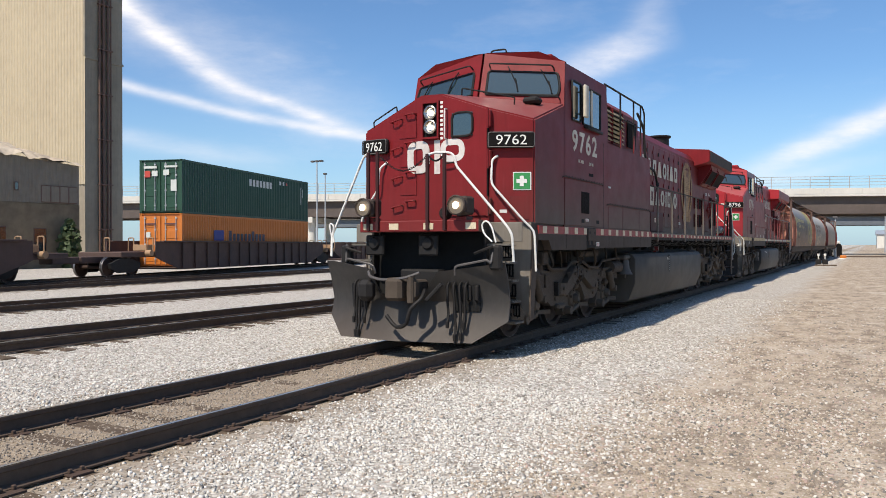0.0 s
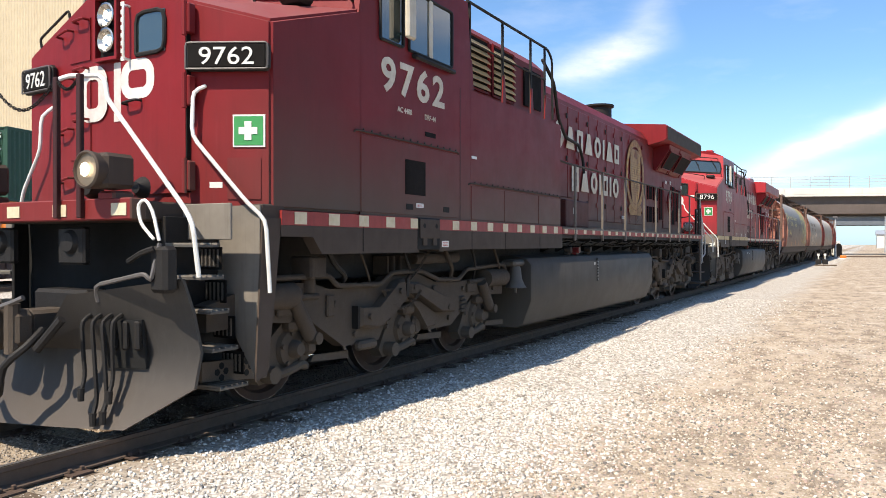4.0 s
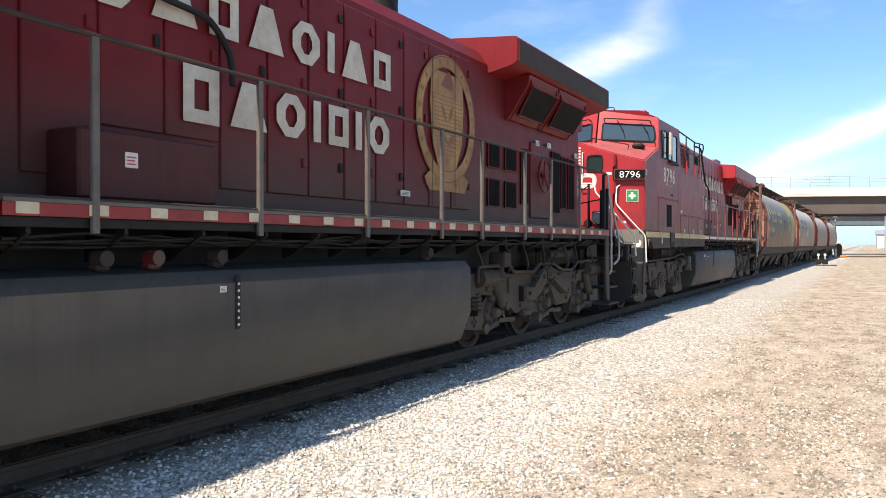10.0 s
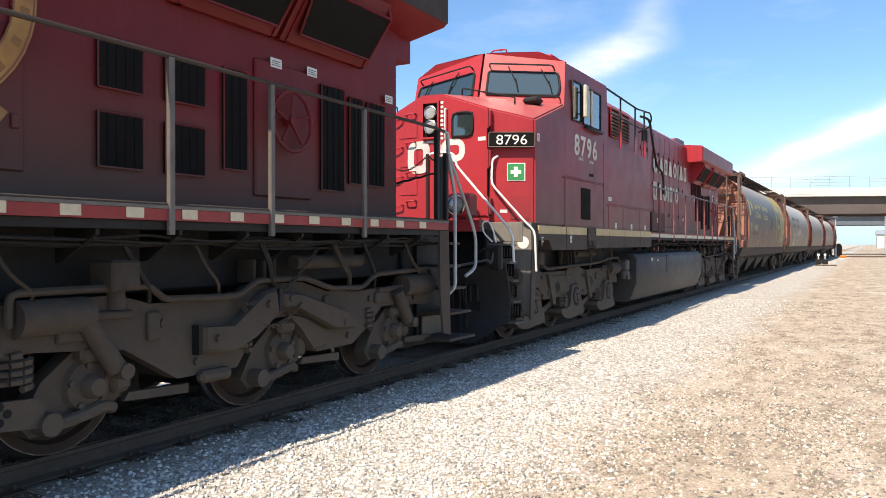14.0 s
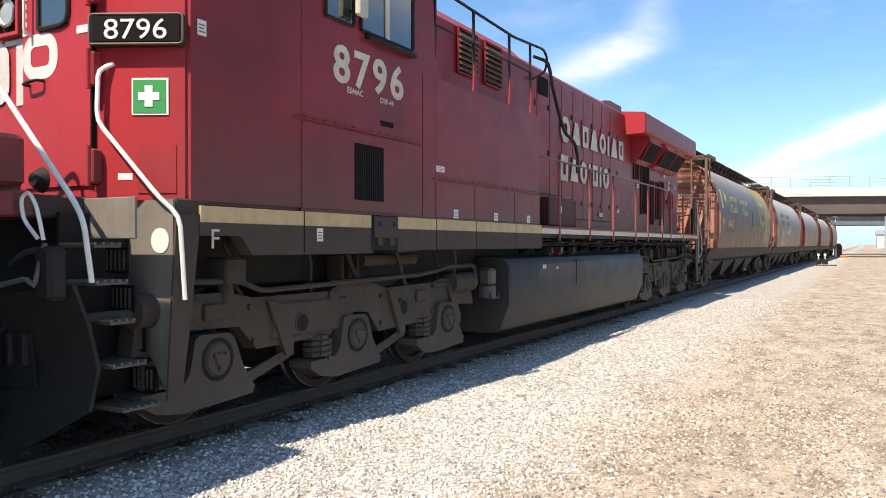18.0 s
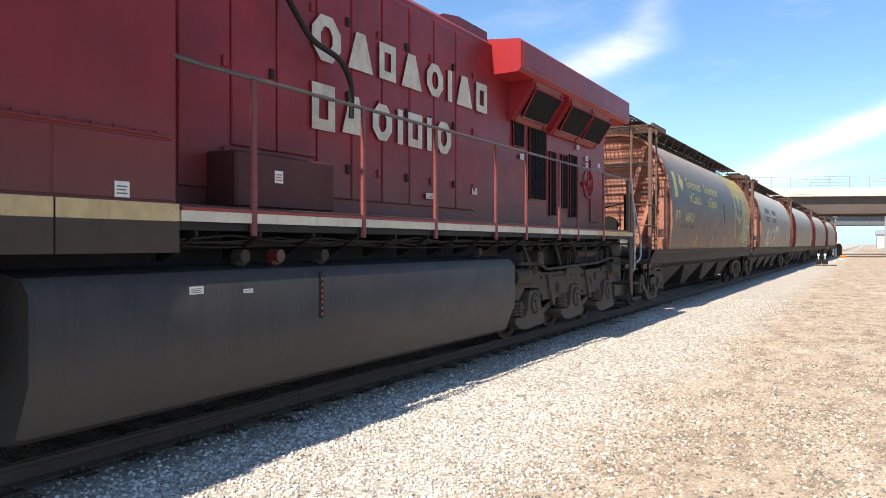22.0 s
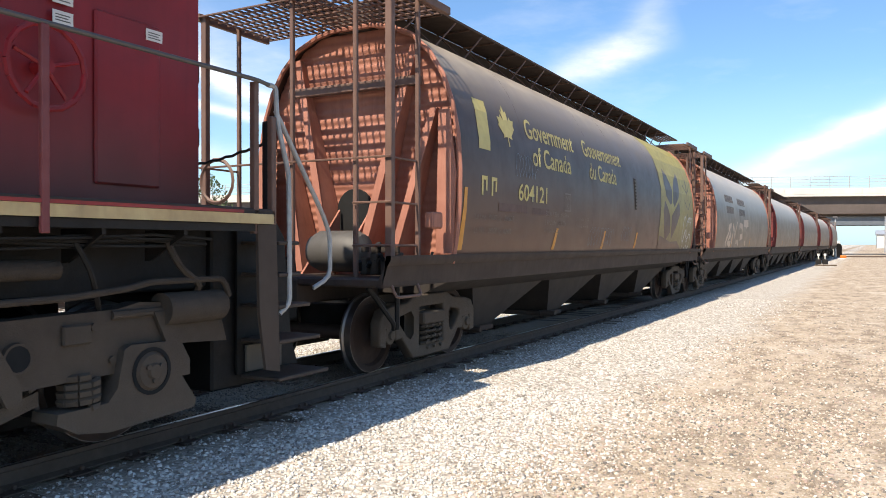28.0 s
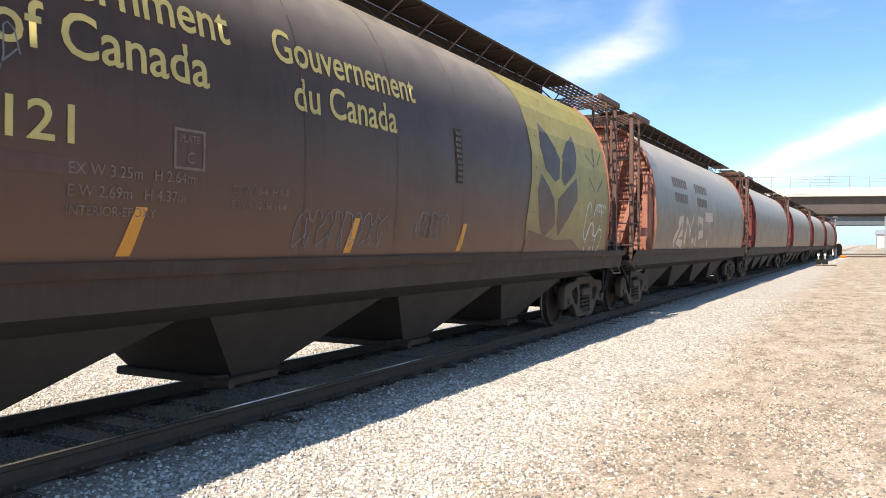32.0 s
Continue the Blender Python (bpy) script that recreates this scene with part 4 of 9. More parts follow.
        for a0, z0 in ((-0.92, 0.76), (-0.30, 1.0), (0.0, 1.03), (0.85, 0.74), (-2.45, 1.0), (1.45, 0.94), (2.4, 0.90), (-1.4, 0.92), (1.05, 0.58), (-1.05, 0.58)):
            bm = bmesh.new()
            xx = 1.22 if abs(a0) > 1.04 else 1.335
            cyl(bm, (sx * (xx - 0.03), yc + a0, z0), (sx * (xx + 0.03), yc + a0, z0), 0.034, n=6)
            part("frame_bolt", bm, M["truck"], fr)
        for a0, w0, z0, z1 in ((-2.3, 0.30, 0.86, 0.98), (1.55, 0.26, 0.88, 1.0), (-1.55, 0.12, 0.80, 1.02), (0.62, 0.10, 0.84, 1.02)):
            bm = bmesh.new()
            rbox(bm, min(sx * 1.215, sx * 1.255), max(sx * 1.215, sx * 1.255), yc + a0, yc + a0 + w0, z0, z1, 0.012)
            part("frame_lug", bm, M["truck"], fr)
        for dy in (-2.0, 0.06, 2.0):
            for j in range(5):
                a0 = j * 1.257 + 0.4
                bm = bmesh.new()
                cyl(bm, (sx * 1.15, yc + dy + 0.15 * math.cos(a0), 0.53 + 0.15 * math.sin(a0)), (sx * 1.20, yc + dy + 0.15 * math.cos(a0), 0.53 + 0.15 * math.sin(a0)), 0.026, n=6)
                part("hub_bolt", bm, M["truck"], loco)
            bm = bmesh.new()
            rbox(bm, min(sx * 1.10, sx * 1.24), max(sx * 1.10, sx * 1.24), yc + dy - 0.10, yc + dy + 0.14, 0.70, 0.82, 0.03)
            rbox(bm, min(sx * 1.06, sx * 1.20), max(sx * 1.06, sx * 1.20), yc + dy + 0.18, yc + dy + 0.36, 0.44, 0.66, 0.04)
            part("brake_head", bm, M["truck"], loco)


def handrail(loco, pts, r, mat, label=""):
    bm = bmesh.new()
    tube(bm, pts, r, 8, 0.08)
    return part("handrail", bm, mat, loco, label)


def end_gear(loco, y, sgn, mat_hr):
    """Coupler, draft gear, air hoses and stepwell of one end; sgn -1 looks to -y."""
    bm = bmesh.new()
    yc = y
    rbox(bm, -0.15, 0.15, min(yc, yc - sgn * 0.55), max(yc, yc - sgn * 0.55), 0.76, 1.0, 0.03)
    rbox(bm, -0.24, 0.05, min(yc, yc + sgn * 0.28), max(yc, yc + sgn * 0.28), 0.70, 1.04, 0.05)
    rbox(bm, 0.08, 0.24, min(yc, yc + sgn * 0.2), max(yc, yc + sgn * 0.2), 0.72, 1.02, 0.05)
    cyl(bm, (0.16, yc + sgn * 0.16, 0.68), (0.16, yc + sgn * 0.16, 1.07), 0.06, n=10)
    part("coupler", bm, M["truck"], loco, "cast steel knuckle coupler")
    bm = bmesh.new()
    rbox(bm, -0.35, 0.35, min(yc - sgn * 0.35, yc - sgn * 0.6), max(yc - sgn * 0.35, yc - sgn * 0.6), 0.68, 1.15, 0.03)
    part("draft_pocket", bm, M["black"], loco)


def plough_line(x):
    """How far back the plough lies at x."""
    return 0.56 + (0.25 if x > -0.2 else 0.15) * abs(x + 0.2) ** 1.25


def locomotive(old, base_label, road):
    L = thing("locomotive", base_label, "locomotive", "coupled locomotives")
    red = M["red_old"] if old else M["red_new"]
    hr = M["white"]
    ro = 0.0 if old else 0.38  # the newer engine is longer behind
    dark_hr = M["black"] if old else red
    # --- nose ---
    bm = bmesh.new()
    # outline of the front with its roof line, then the back against the cab
    front = [(-1.5, 1.71, 3.44), (-0.34, 1.6, 3.94), (0.06, 1.6, 3.93), (0.85, 1.6, 3.65), (1.5, 1.93, 3.47)]
    lo = [bm.verts.new((x, y, 1.84)) for x, y, z in front]
    hi = [bm.verts.new(q) for q in front]
    bl = [bm.verts.new((x, 3.3, 1.84)) for x in (-1.5, 1.5)]
    bh = [bm.verts.new(q) for q in ((-1.5, 3.3, 3.92), (-0.3, 3.2, 4.10), (0.1, 3.2, 4.10), (0.8, 3.25, 4.02), (1.5, 3.3, 3.92))]
    for i in range(4):
        bm.faces.new([lo[i], lo[i + 1], hi[i + 1], hi[i]])
        bm.faces.new([hi[i], hi[i + 1], bh[i + 1], bh[i]])
    bm.faces.new([lo[0], hi[0], bh[0], bl[0]])
    bm.faces.new([lo[4], bl[1], bh[4], hi[4]])
    bm.faces.new([bl[0], *bh, bl[1]])
    bm.faces.new([*lo[::-1], bl[0], bl[1]])
    bmesh.ops.recalc_face_normals(bm, faces=bm.faces[:])
    bmesh.ops.triangulate(bm, faces=[f for f in bm.faces if len(f.verts) > 4])
    bmesh.ops.bevel(bm, geom=[e for e in bm.edges if e.is_manifold and e.calc_face_angle(0) > 0.35], offset=0.025, segments=2, affect="EDGES")
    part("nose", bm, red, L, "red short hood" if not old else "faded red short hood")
    # --- cab ---
    bm = bmesh.new()
    rings = []
    for y, dz in ((3.36, 0.0), (5.75, 0.02)):
        rings.append([(1.5, y - 0.1 if y < 4 else y, 1.834), (1.5, y - 0.1 if y < 4 else y, 3.95), (1.46, y + (0.05 if y < 4 else 0), 4.64 + dz), (1.02, y - (0.06 if y < 4 else 0), 4.86 + dz), (0.15, y - (0.12 if y < 4 else 0), 4.93 + dz),
                      (-0.15, y - (0.12 if y < 4 else 0), 4.93 + dz), (-1.02, y - (0.06 if y < 4 else 0), 4.86 + dz), (-1.46, y + (0.05 if y < 4 else 0), 4.64 + dz), (-1.5, y - 0.1 if y < 4 else y, 3.95), (-1.5, y - 0.1 if y < 4 else y, 1.834)])
    vs = [[bm.verts.new(p) for p in r] for r in rings]
    n = 10
    for i in range(n):
        bm.faces.new([vs[0][i], vs[0][(i + 1) % n], vs[1][(i + 1) % n], vs[1][i]])
    bm.faces.new(vs[1])
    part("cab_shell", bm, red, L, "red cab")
    # the cab's front in two slanted halves, either side of a centre post
    for sx in (1, -1):
        low_in, low_out = Vector((sx * 0.02, 2.98, 4.02)), Vector((sx * 1.5, 3.24, 3.86))
        up_in, up_out = Vector((sx * 0.02, 3.24, 4.93)), Vector((sx * 1.46, 3.40, 4.66))
        up_mid = Vector((sx * 1.02, 3.30, 4.86))
        bm = bmesh.new()
        def ruled(u, v):
            return low_in.lerp(low_out, u).lerp(up_in.lerp(up_out, u), v)
        for dy in (0.0, 0.06):
            g = [[bm.verts.new(ruled(i / 6, j / 6) + Vector((0, dy, 0))) for i in range(7)] for j in range(7)]
            for r0, r1 in zip(g, g[1:]):
                for i in range(6):
                    bm.faces.new([r0[i], r0[i + 1], r1[i + 1], r1[i]])
        cap = [up_in, up_mid, up_out]
        loft(bm, [cap, [p + Vector((0, 0.06, 0)) for p in cap]])
        part("cab_front", bm, red, L)
        def at(u, v, out):
            base = low_in.lerp(low_out, u)
            top = up_in.lerp(up_out, u)
            return base.lerp(top, v) + Vector((sx * 0.12, -1, 0.2)) * out
        u0, u1, v0, v1 = 0.08, 0.93, 0.17, 0.66
        ring = [(u0, v0), (u1, v0 + 0.05), (u1 + 0.02, (v0 + v1) / 2), (u1 - 0.01, v1 + 0.06), (u0, v1 - 0.02)]
        bm = bmesh.new()
        loft(bm, [[at(u, v, 0.004) for u, v in ring], [at(u, v, 0.014) for u, v in ring]])
        ws = part("windshield", bm, M["window"], L, "tinted windshield pane")
        bm = bmesh.new()
        tube(bm, [at(u, v, 0.014) for u, v in ring] + [at(*ring[0], 0.014)], 0.022, 6, 0.05)
        part("rubber_frame", bm, M["black"], ws)
        # rain guard rail and wipers
        bm = bmesh.new()
        tube(bm, [at(0.1, 0.70, 0.02), at(0.1, 0.74, 0.14), at(0.88, 0.82, 0.14), at(0.88, 0.76, 0.02)], 0.014)
        part("eyebrow_rail", bm, M["black"], L)
        for uu in (0.32, 0.72):
            bm = bmesh.new()
            tube(bm, [at(uu, 0.76, 0.03), at(uu + 0.06, 0.60, 0.05), at(uu + 0.12, 0.40, 0.03)], 0.011)
            tube(bm, [at(uu + 0.10, 0.52, 0.032), at(uu + 0.14, 0.26, 0.03)], 0.012)
            part("wiper", bm, M["black"], L)
        bm = bmesh.new()
        tube(bm, [at(0.62, 0.12, 0.0), at(0.62, 0.12, 0.12), at(0.95, 0.16, 0.12), at(0.95, 0.16, 0.0)], 0.013)
        part("sill_rail", bm, M["black"], L)
    bm = bmesh.new()
    tube(bm, [(0.02, 3.5, 4.92), (0.02, 3.5, 5.03), (0.32, 3.5, 5.03), (0.32, 3.5, 4.92)], 0.016)
    part("roof_grab", bm, M["black"] if old else red, L)
    bm = bmesh.new()
    rbox(bm, 0.75, 1.0, 4.0, 4.35, 4.86, 4.98, 0.03)
    part("roof_antenna_box", bm, red, L)
    # --- side of the cab ---
    for sx in (1, -1):
        for y0, y1, name in ((3.62, 4.08, "quarter_window"), (4.2, 5.22, "side_window")):
            bm = bmesh.new()
            rbox(bm, min(sx * 1.46, sx * 1.508), max(sx * 1.46, sx * 1.508), y0, y1, 3.70, 4.38, 0.02)
            w = part(name, bm, M["window"], L, "tinted side window")
            bm = bmesh.new()
            tube(bm, [(sx * 1.512, a, b) for a, b in ((y0, 3.70), (y1, 3.70), (y1, 4.38), (y0, 4.38), (y0, 3.70))], 0.018, 6, 0.04)
            part("window_frame", bm, M["black"], w)
            if name == "side_window":
                bm = bmesh.new()
                rbox(bm, min(sx * 1.50, sx * 1.53), max(sx * 1.50, sx * 1.53), 4.64, 4.72, 3.70, 4.38, 0.01)
                part("sash_bar", bm, M["stripe_pale"], w)
        bm = bmesh.new()
        rbox(bm, min(sx * 1.58, sx * 1.64), max(sx * 1.58, sx * 1.64), 3.98, 4.16, 3.78, 4.36, 0.02)
        mir = part("mirror", bm, M["stripe_pale"], L, "pale folding wind deflector mirror")
        for z in (4.25, 3.86):
            bm = bmesh.new()
            tube(bm, [(sx * 1.49, 4.1, z), (sx * 1.6, 4.08, z)], 0.014)
            part("mirror_bracket", bm, M["black"], mir)
    bm = bmesh.new()
    tube(bm, [(1.5, 4.3, 3.66), (1.56, 4.3, 3.64), (1.56, 5.2, 3.64), (1.5, 5.2, 3.66)], 0.03)
    part("arm_rest", bm, M["black"], L)
    # panel seams and hatches along the cab's side
    bm = bmesh.new()
    tube(bm, [(1.498, 3.15, 2.66), (1.516, 3.18, 2.68), (1.516, 5.37, 2.68), (1.498, 5.40, 2.66)], 0.010)
    lip = part("panel_lip", bm, M["sill"] if old else red, L)
    for j in range(14):
        bm = bmesh.new()
        cyl(bm, (1.51, 3.3 + j * 0.155, 2.70), (1.522, 3.3 + j * 0.155, 2.70), 0.011, n=6)
        part("rivet", bm, M["sill"] if old else red, lip)
    bm = bmesh.new()
    rbox(bm, 1.49, 1.507, 3.27, 5.36, 1.86, 2.655, 0.006)
    part("side_hatch", bm, red, L, "wide removable side panel")
    ga, gb, gz0, gz1 = (4.12, 4.57, 2.09, 2.48) if old else (4.09, 4.62, 1.98, 2.55)
    bm = bmesh.new()
    box(bm, 1.507, 1.510, ga, gb, gz0, gz1)
    gr = part("vent_grille", bm, M["grille"], L, "dark perforated vent grille" if old else "dark ribbed vent grille", 0)
    n = 20 if old else 13
    for i in range(n):
        bm = bmesh.new()
        y = ga + (gb - ga) * (i + 0.25) / n
        box(bm, 1.510, 1.513 if old else 1.517, y, y + (gb - ga) / n * 0.45, gz0 + 0.005, gz1 - 0.005)
        part("slat", bm, M["lamp_dark"], gr, "", 0)
    if old:
        for y in (4.14, 5.0):
            side_patch("hand_hole", y, y + 0.15, 1.92, 1.985, M["void"], L, "", 1.508, 0.003)
    side_patch("vent_slot", 4.57, 4.82, 2.785, 2.84, M["grille"], L, "", 1.501, 0.004)
    # --- front details ---
    bm = bmesh.new()
    rbox(bm, -0.96, 0.96, 0.95, 2.1, 1.72, 1.88, 0.015)
    for a in (-1.5, 0.963):
        rbox(bm, a, a + 0.537, 1.81, 2.1, 1.702, 1.878, 0.012)
    part("front_platform", bm, M["sill"], L, "grey front platform")
    bm = bmesh.new()
    rbox(bm, -0.98, 1.10, 0.80, 0.95, 1.72, 1.89, 0.01)
    ep = part("end_plate", bm, red, L)
    if old:
        for x in (-0.82, -0.35, 0.26, 0.97):
            bm = bmesh.new()
            box(bm, x - 0.085, x + 0.085, 0.793, 0.8, 1.755, 1.85)
            part("reflector", bm, M["reflector"], ep, "", 0)
    # a black plate paints the shaded depth of the headlight well
    hb = nose_patch("headlight_well", -0.28, 0.0, 3.24, 3.80, M["void"], L, "dark well of the twin headlights", 0.006)
    for x0, x1, z0, z1 in ((-0.30, -0.27, 3.22, 3.82), (-0.01, 0.02, 3.22, 3.82), (-0.27, -0.01, 3.22, 3.25), (-0.27, -0.01, 3.79, 3.82)):
        bm = bmesh.new()
        box(bm, x0, x1, 1.535, 1.605, z0, z1)
        part("well_rim", bm, red, hb)
    for z in (3.64, 3.41):
        bm = bmesh.new()
        spin(bm, [(0.112, 0.02), (0.115, -0.035), (0.098, -0.042), (0.06, -0.005), (0.0, 0.0)], (-0.14, 1.575, z), "y", 20)
        part("lamp_ring", bm, M["chrome"], hb)
        bm = bmesh.new()
        k = 0.40 if old else 1.0
        spin(bm, [(0.0, -0.028), (0.06 * k, -0.024), (0.095 * k, -0.018), (0.0, 0.004)], (-0.14, 1.565, z), "y", 20)
        part("lamp_glass", bm, M["lens_on"] if old else M["lens_off"], hb, "lit headlight" if old else "unlit headlight")
    # nose door with window, handle and hinges
    slab("nose_door", [(0.03, 1.6, 1.98), (0.85, 1.6, 1.98), (0.85, 1.6, 3.60), (0.03, 1.6, 3.84)], 0.025, red, L, "red nose door", (0.0, -1.0, 0.0))
    bm = bmesh.new()
    pts = on_nose(0.25, 0.61, 3.23, 3.60, 0.028)
    loft(bm, [pts, [(a, b - 0.008, c) for a, b, c in pts]])
    dw = part("door_window", bm, M["window"], L, "small tinted nose door window")
    bm = bmesh.new()
    tube(bm, [(a, b - 0.01, c) for a, b, c in pts + [pts[0]]], 0.02, 6, 0.09)
    part("window_frame", bm, M["black"], dw)
    grab("door_handle", (0.15, 1.575, 3.68), (0.15, 1.575, 3.20), (0, -0.07, 0), L, M["sticker"])
    grab("door_handle", (0.30, 1.575, 2.82), (0.12, 1.575, 2.80), (0, -0.07, 0), L, M["black"])
    for z in (3.47, 2.85, 2.12):
        bm = bmesh.new()
        rbox(bm, 0.875, 0.93, 1.535, 1.62, z - 0.13, z + 0.13, 0.012)
        cyl(bm, (0.885, 1.53, z - 0.15), (0.885, 1.53, z + 0.15), 0.022, n=8)
        part("door_hinge", bm, red, L)
    bm = bmesh.new()
    box(bm, 0.862, 0.874, 1.57, 1.612, 1.98, 3.58)
    part("door_seam", bm, M["grille"], L)
    for i in range(9):
        bm = bmesh.new()
        box(bm, 0.035, 0.085, 1.569, 1.5735, 3.77 - i * 0.071, 3.81 - i * 0.071)
        part("edge_dot", bm, M["white"], L, "", 0)
    # painted emblem as two plain rounded frames and a bar
    for x0, x1, z0, z1, out, wid in ((-0.60, -0.17, 2.68, 3.20, 0.0145, 0.125), (0.035, 0.47, 2.84, 3.20, 0.0285, 0.10)):
        bm = bmesh.new()
        rings = []
        for d, rad in ((0.0, 0.15), (wid, 0.05)):
            ring = []
            for cx, cz, a0 in ((x1 - d - rad, z1 - d - rad, 0), (x0 + d + rad, z1 - d - rad, 90), (x0 + d + rad, z0 + d + rad, 180), (x1 - d - rad, z0 + d + rad, 270)):
                for j in range(6):
                    a = radians(a0 + 18 * j)
                    x = cx + rad * math.cos(a)
                    ring.append(bm.verts.new((x, nose_at(x) - out, cz + rad * math.sin(a))))
            rings.append(ring)
        for i in range(24):
            bm.faces.new([rings[0][i], rings[0][(i + 1) % 24], rings[1][(i + 1) % 24], rings[1][i]])
        part("emblem_frame", bm, M["emblem"], L, "white painted emblem frame", 0)
    nose_patch("emblem_bar", -0.085, 0.026, 2.66, 3.20, M["emblem"], L, "white painted emblem bar", 0.004, 0.004)
    # number boards
    for cx, cy, cz, ang, half in ((1.19, 1.74, 3.14, math.atan(0.508), 0.365), (-1.24, 1.66, 3.165, -0.095, 0.265)):
        bm = bmesh.new()
        rbox(bm, -half, half, -0.06, 0.03, -0.125, 0.125, 0.03)
        nb = part("number_board", bm, M["black"], L, "black number board with white numerals")
        nb.matrix_basis = Matrix.Translation((cx, cy, cz)) @ Matrix.Rotation(ang, 4, "Z")
        bm = bmesh.new()
        rbox(bm, -half + 0.03, half - 0.03, -0.065, -0.05, -0.10, 0.10, 0.02)
        part("number_panel", bm, M["grille"], nb)
        writing("board_number", road, 0.215, nb, M["white"], Matrix.Translation((0, -0.067, -0.076)) @ Matrix.Rotation(radians(90), 4, "X") @ Matrix.Diagonal((half / 0.33, 1, 1, 1)), 0.004, 1.03, None, "CENTER", "white numerals")
        bm = bmesh.new()
        tube(bm, [(a * (half - 0.012), -0.062, b * 0.112) for a, b in ((-1, -1), (1, -1), (1, 1), (-1, 1), (-1, -1))], 0.009, 5, 0.03)
        part("board_rim", bm, M["lamp"] if old else M["rust_dark"], nb)
    # green first-aid sign
    ax, az = (0.0, 0.0) if old else (-0.085, 0.14)
    nose_patch("aid_sign_border", 1.205 + ax, 1.455 + ax, 2.37 + az, 2.65 + az, M["white"], L, "white sign border", 0.006, 0.004)
    sg = nose_patch("aid_sign", 1.218 + ax, 1.442 + ax, 2.385 + az, 2.635 + az, M["green_sign"], L, "green first-aid sign with white cross", 0.004, 0.012)
    nose_patch("cross_bar", 1.258 + ax, 1.402 + ax, 2.48 + az, 2.54 + az, M["white"], L, "", 0.004, 0.018)
    nose_patch("cross_bar", 1.303 + ax, 1.357 + ax, 2.43 + az, 2.59 + az, M["white"], L, "", 0.004, 0.019)
    # ditch lights
    for sx in (1, -1):
        x = sx * 0.81
        bm = bmesh.new()
        w = 0.135 if old else 0.175
        rbox(bm, x - w, x + w, 0.70, 0.98, 2.10 - w, 2.10 + w, 0.03)
        dl = part("ditch_light", bm, M["sill"] if old else red, L, "ditch light box")
        bm = bmesh.new()
        spin(bm, [(0.10, 0.16), (0.135, 0.06), (0.148, -0.03), (0.132, -0.04), (0.12, 0.0), (0.07, 0.03), (0.0, 0.04)], (x, 0.66, 2.10), "y", 22)
        part("lamp_ring", bm, M["sill"] if old else M["chrome"], dl)
        bm = bmesh.new()
        spin(bm, [(0.125, -0.012), (0.09, 0.005), (0.0, 0.018)], (x, 0.655, 2.10), "y", 22)
        part("lamp_bowl", bm, M["lamp_brown"] if old else M["chrome"], dl)
        bm = bmesh.new()
        k = 0.42 if old else 0.9
        spin(bm, [(0.0, -0.05), (0.08 * k, -0.04), (0.125 * k, -0.03), (0.0, 0.01)], (x, 0.65, 2.10), "y", 22)
        part("lamp_glass", bm, M["lens_on"] if old else M["lens_off"], dl, "lit ditch lamp" if old else "unlit ditch lamp")
        bm = bmesh.new()
        rbox(bm, x - 0.1, x + 0.1, 0.8, 1.0, 1.87, 1.95, 0.02)
        part("lamp_foot", bm, red, dl)
    bm = bmesh.new()
    spin(bm, [(0.0, -0.08), (0.05, -0.08), (0.09, -0.02), (0.10, 0.0), (0.0, 0.0)], (0.5, 1.42, 2.02), "y", 16)
    part("bell_button", bm, M["black"], L)
    # grab irons and step pockets up the nose
    for z in (3.56, 3.10, 2.62, 2.15):
        grab("grab_iron", (-0.90, nose_at(-0.9), z - 0.02), (-0.70, nose_at(-0.7), z + 0.02), (0, -0.08, 0), L, red)
        grab("grab_iron", (-0.62, nose_at(-0.6), z + 0.08), (-0.44, nose_at(-0.4), z + 0.09), (0, -0.08, 0), L, red)
    for z0 in (3.27, 2.80, 2.34):
        nose_patch("step_pocket", -0.76, -0.42, z0, z0 + 0.40, red, L, "", 0.012)
    grab("grab_iron", (-1.32, 1.72, 3.50), (-0.85, 1.70, 3.72), (0, -0.02, 0.10), L, M["black"])
    grab("grab_iron", (0.25, 1.9, 3.94), (1.02, 2.25, 3.78), (0.02, -0.03, 0.11), L, M["black"])
    bm = bmesh.new()
    rbox(bm, 1.02, 1.30, 2.55, 2.80, 3.84, 3.95, 0.04)
    part("horn_box", bm, M["black"], L)
    nose_patch("access_plate", 1.16, 1.42, 1.92, 2.28, red, L, "", 0.008)
    nose_patch("nose_sticker", 1.02, 1.12, 2.02, 2.07, M["sticker"], L, "", 0.003)
    if not old:
        nose_patch("nose_sticker", 0.70, 0.83, 3.14, 3.20, M["sticker"], L, "", 0.003, 0.027)
        nose_patch("nose_sticker", -0.24, -0.08, 3.16, 3.20, M["sticker"], L, "", 0.003, 0.002)
        sticker(L, 2.02, 3.14, 0.09, 0.12, 1.502)
    bm = bmesh.new()
    spin(bm, [(0.0, -0.10), (0.07, -0.10), (0.10, -0.05), (0.10, 0.0), (0.0, 0.0)], (0.47, 0.98, 2.0), "y", 16)
    part("air_cap", bm, M["black"], L)
    # white handrails of the front platform
    handrail(L, [(0.26, 0.78, 2.86), (0.32, 0.84, 2.90), (0.56, 0.95, 2.90), (0.63, 0.95, 2.83), (0.64, 0.95, 2.71), (1.44, 1.02, 1.80), (1.52, 1.02, 1.68), (1.52, 1.08, 1.28)], 0.019, hr, "white front handrail")
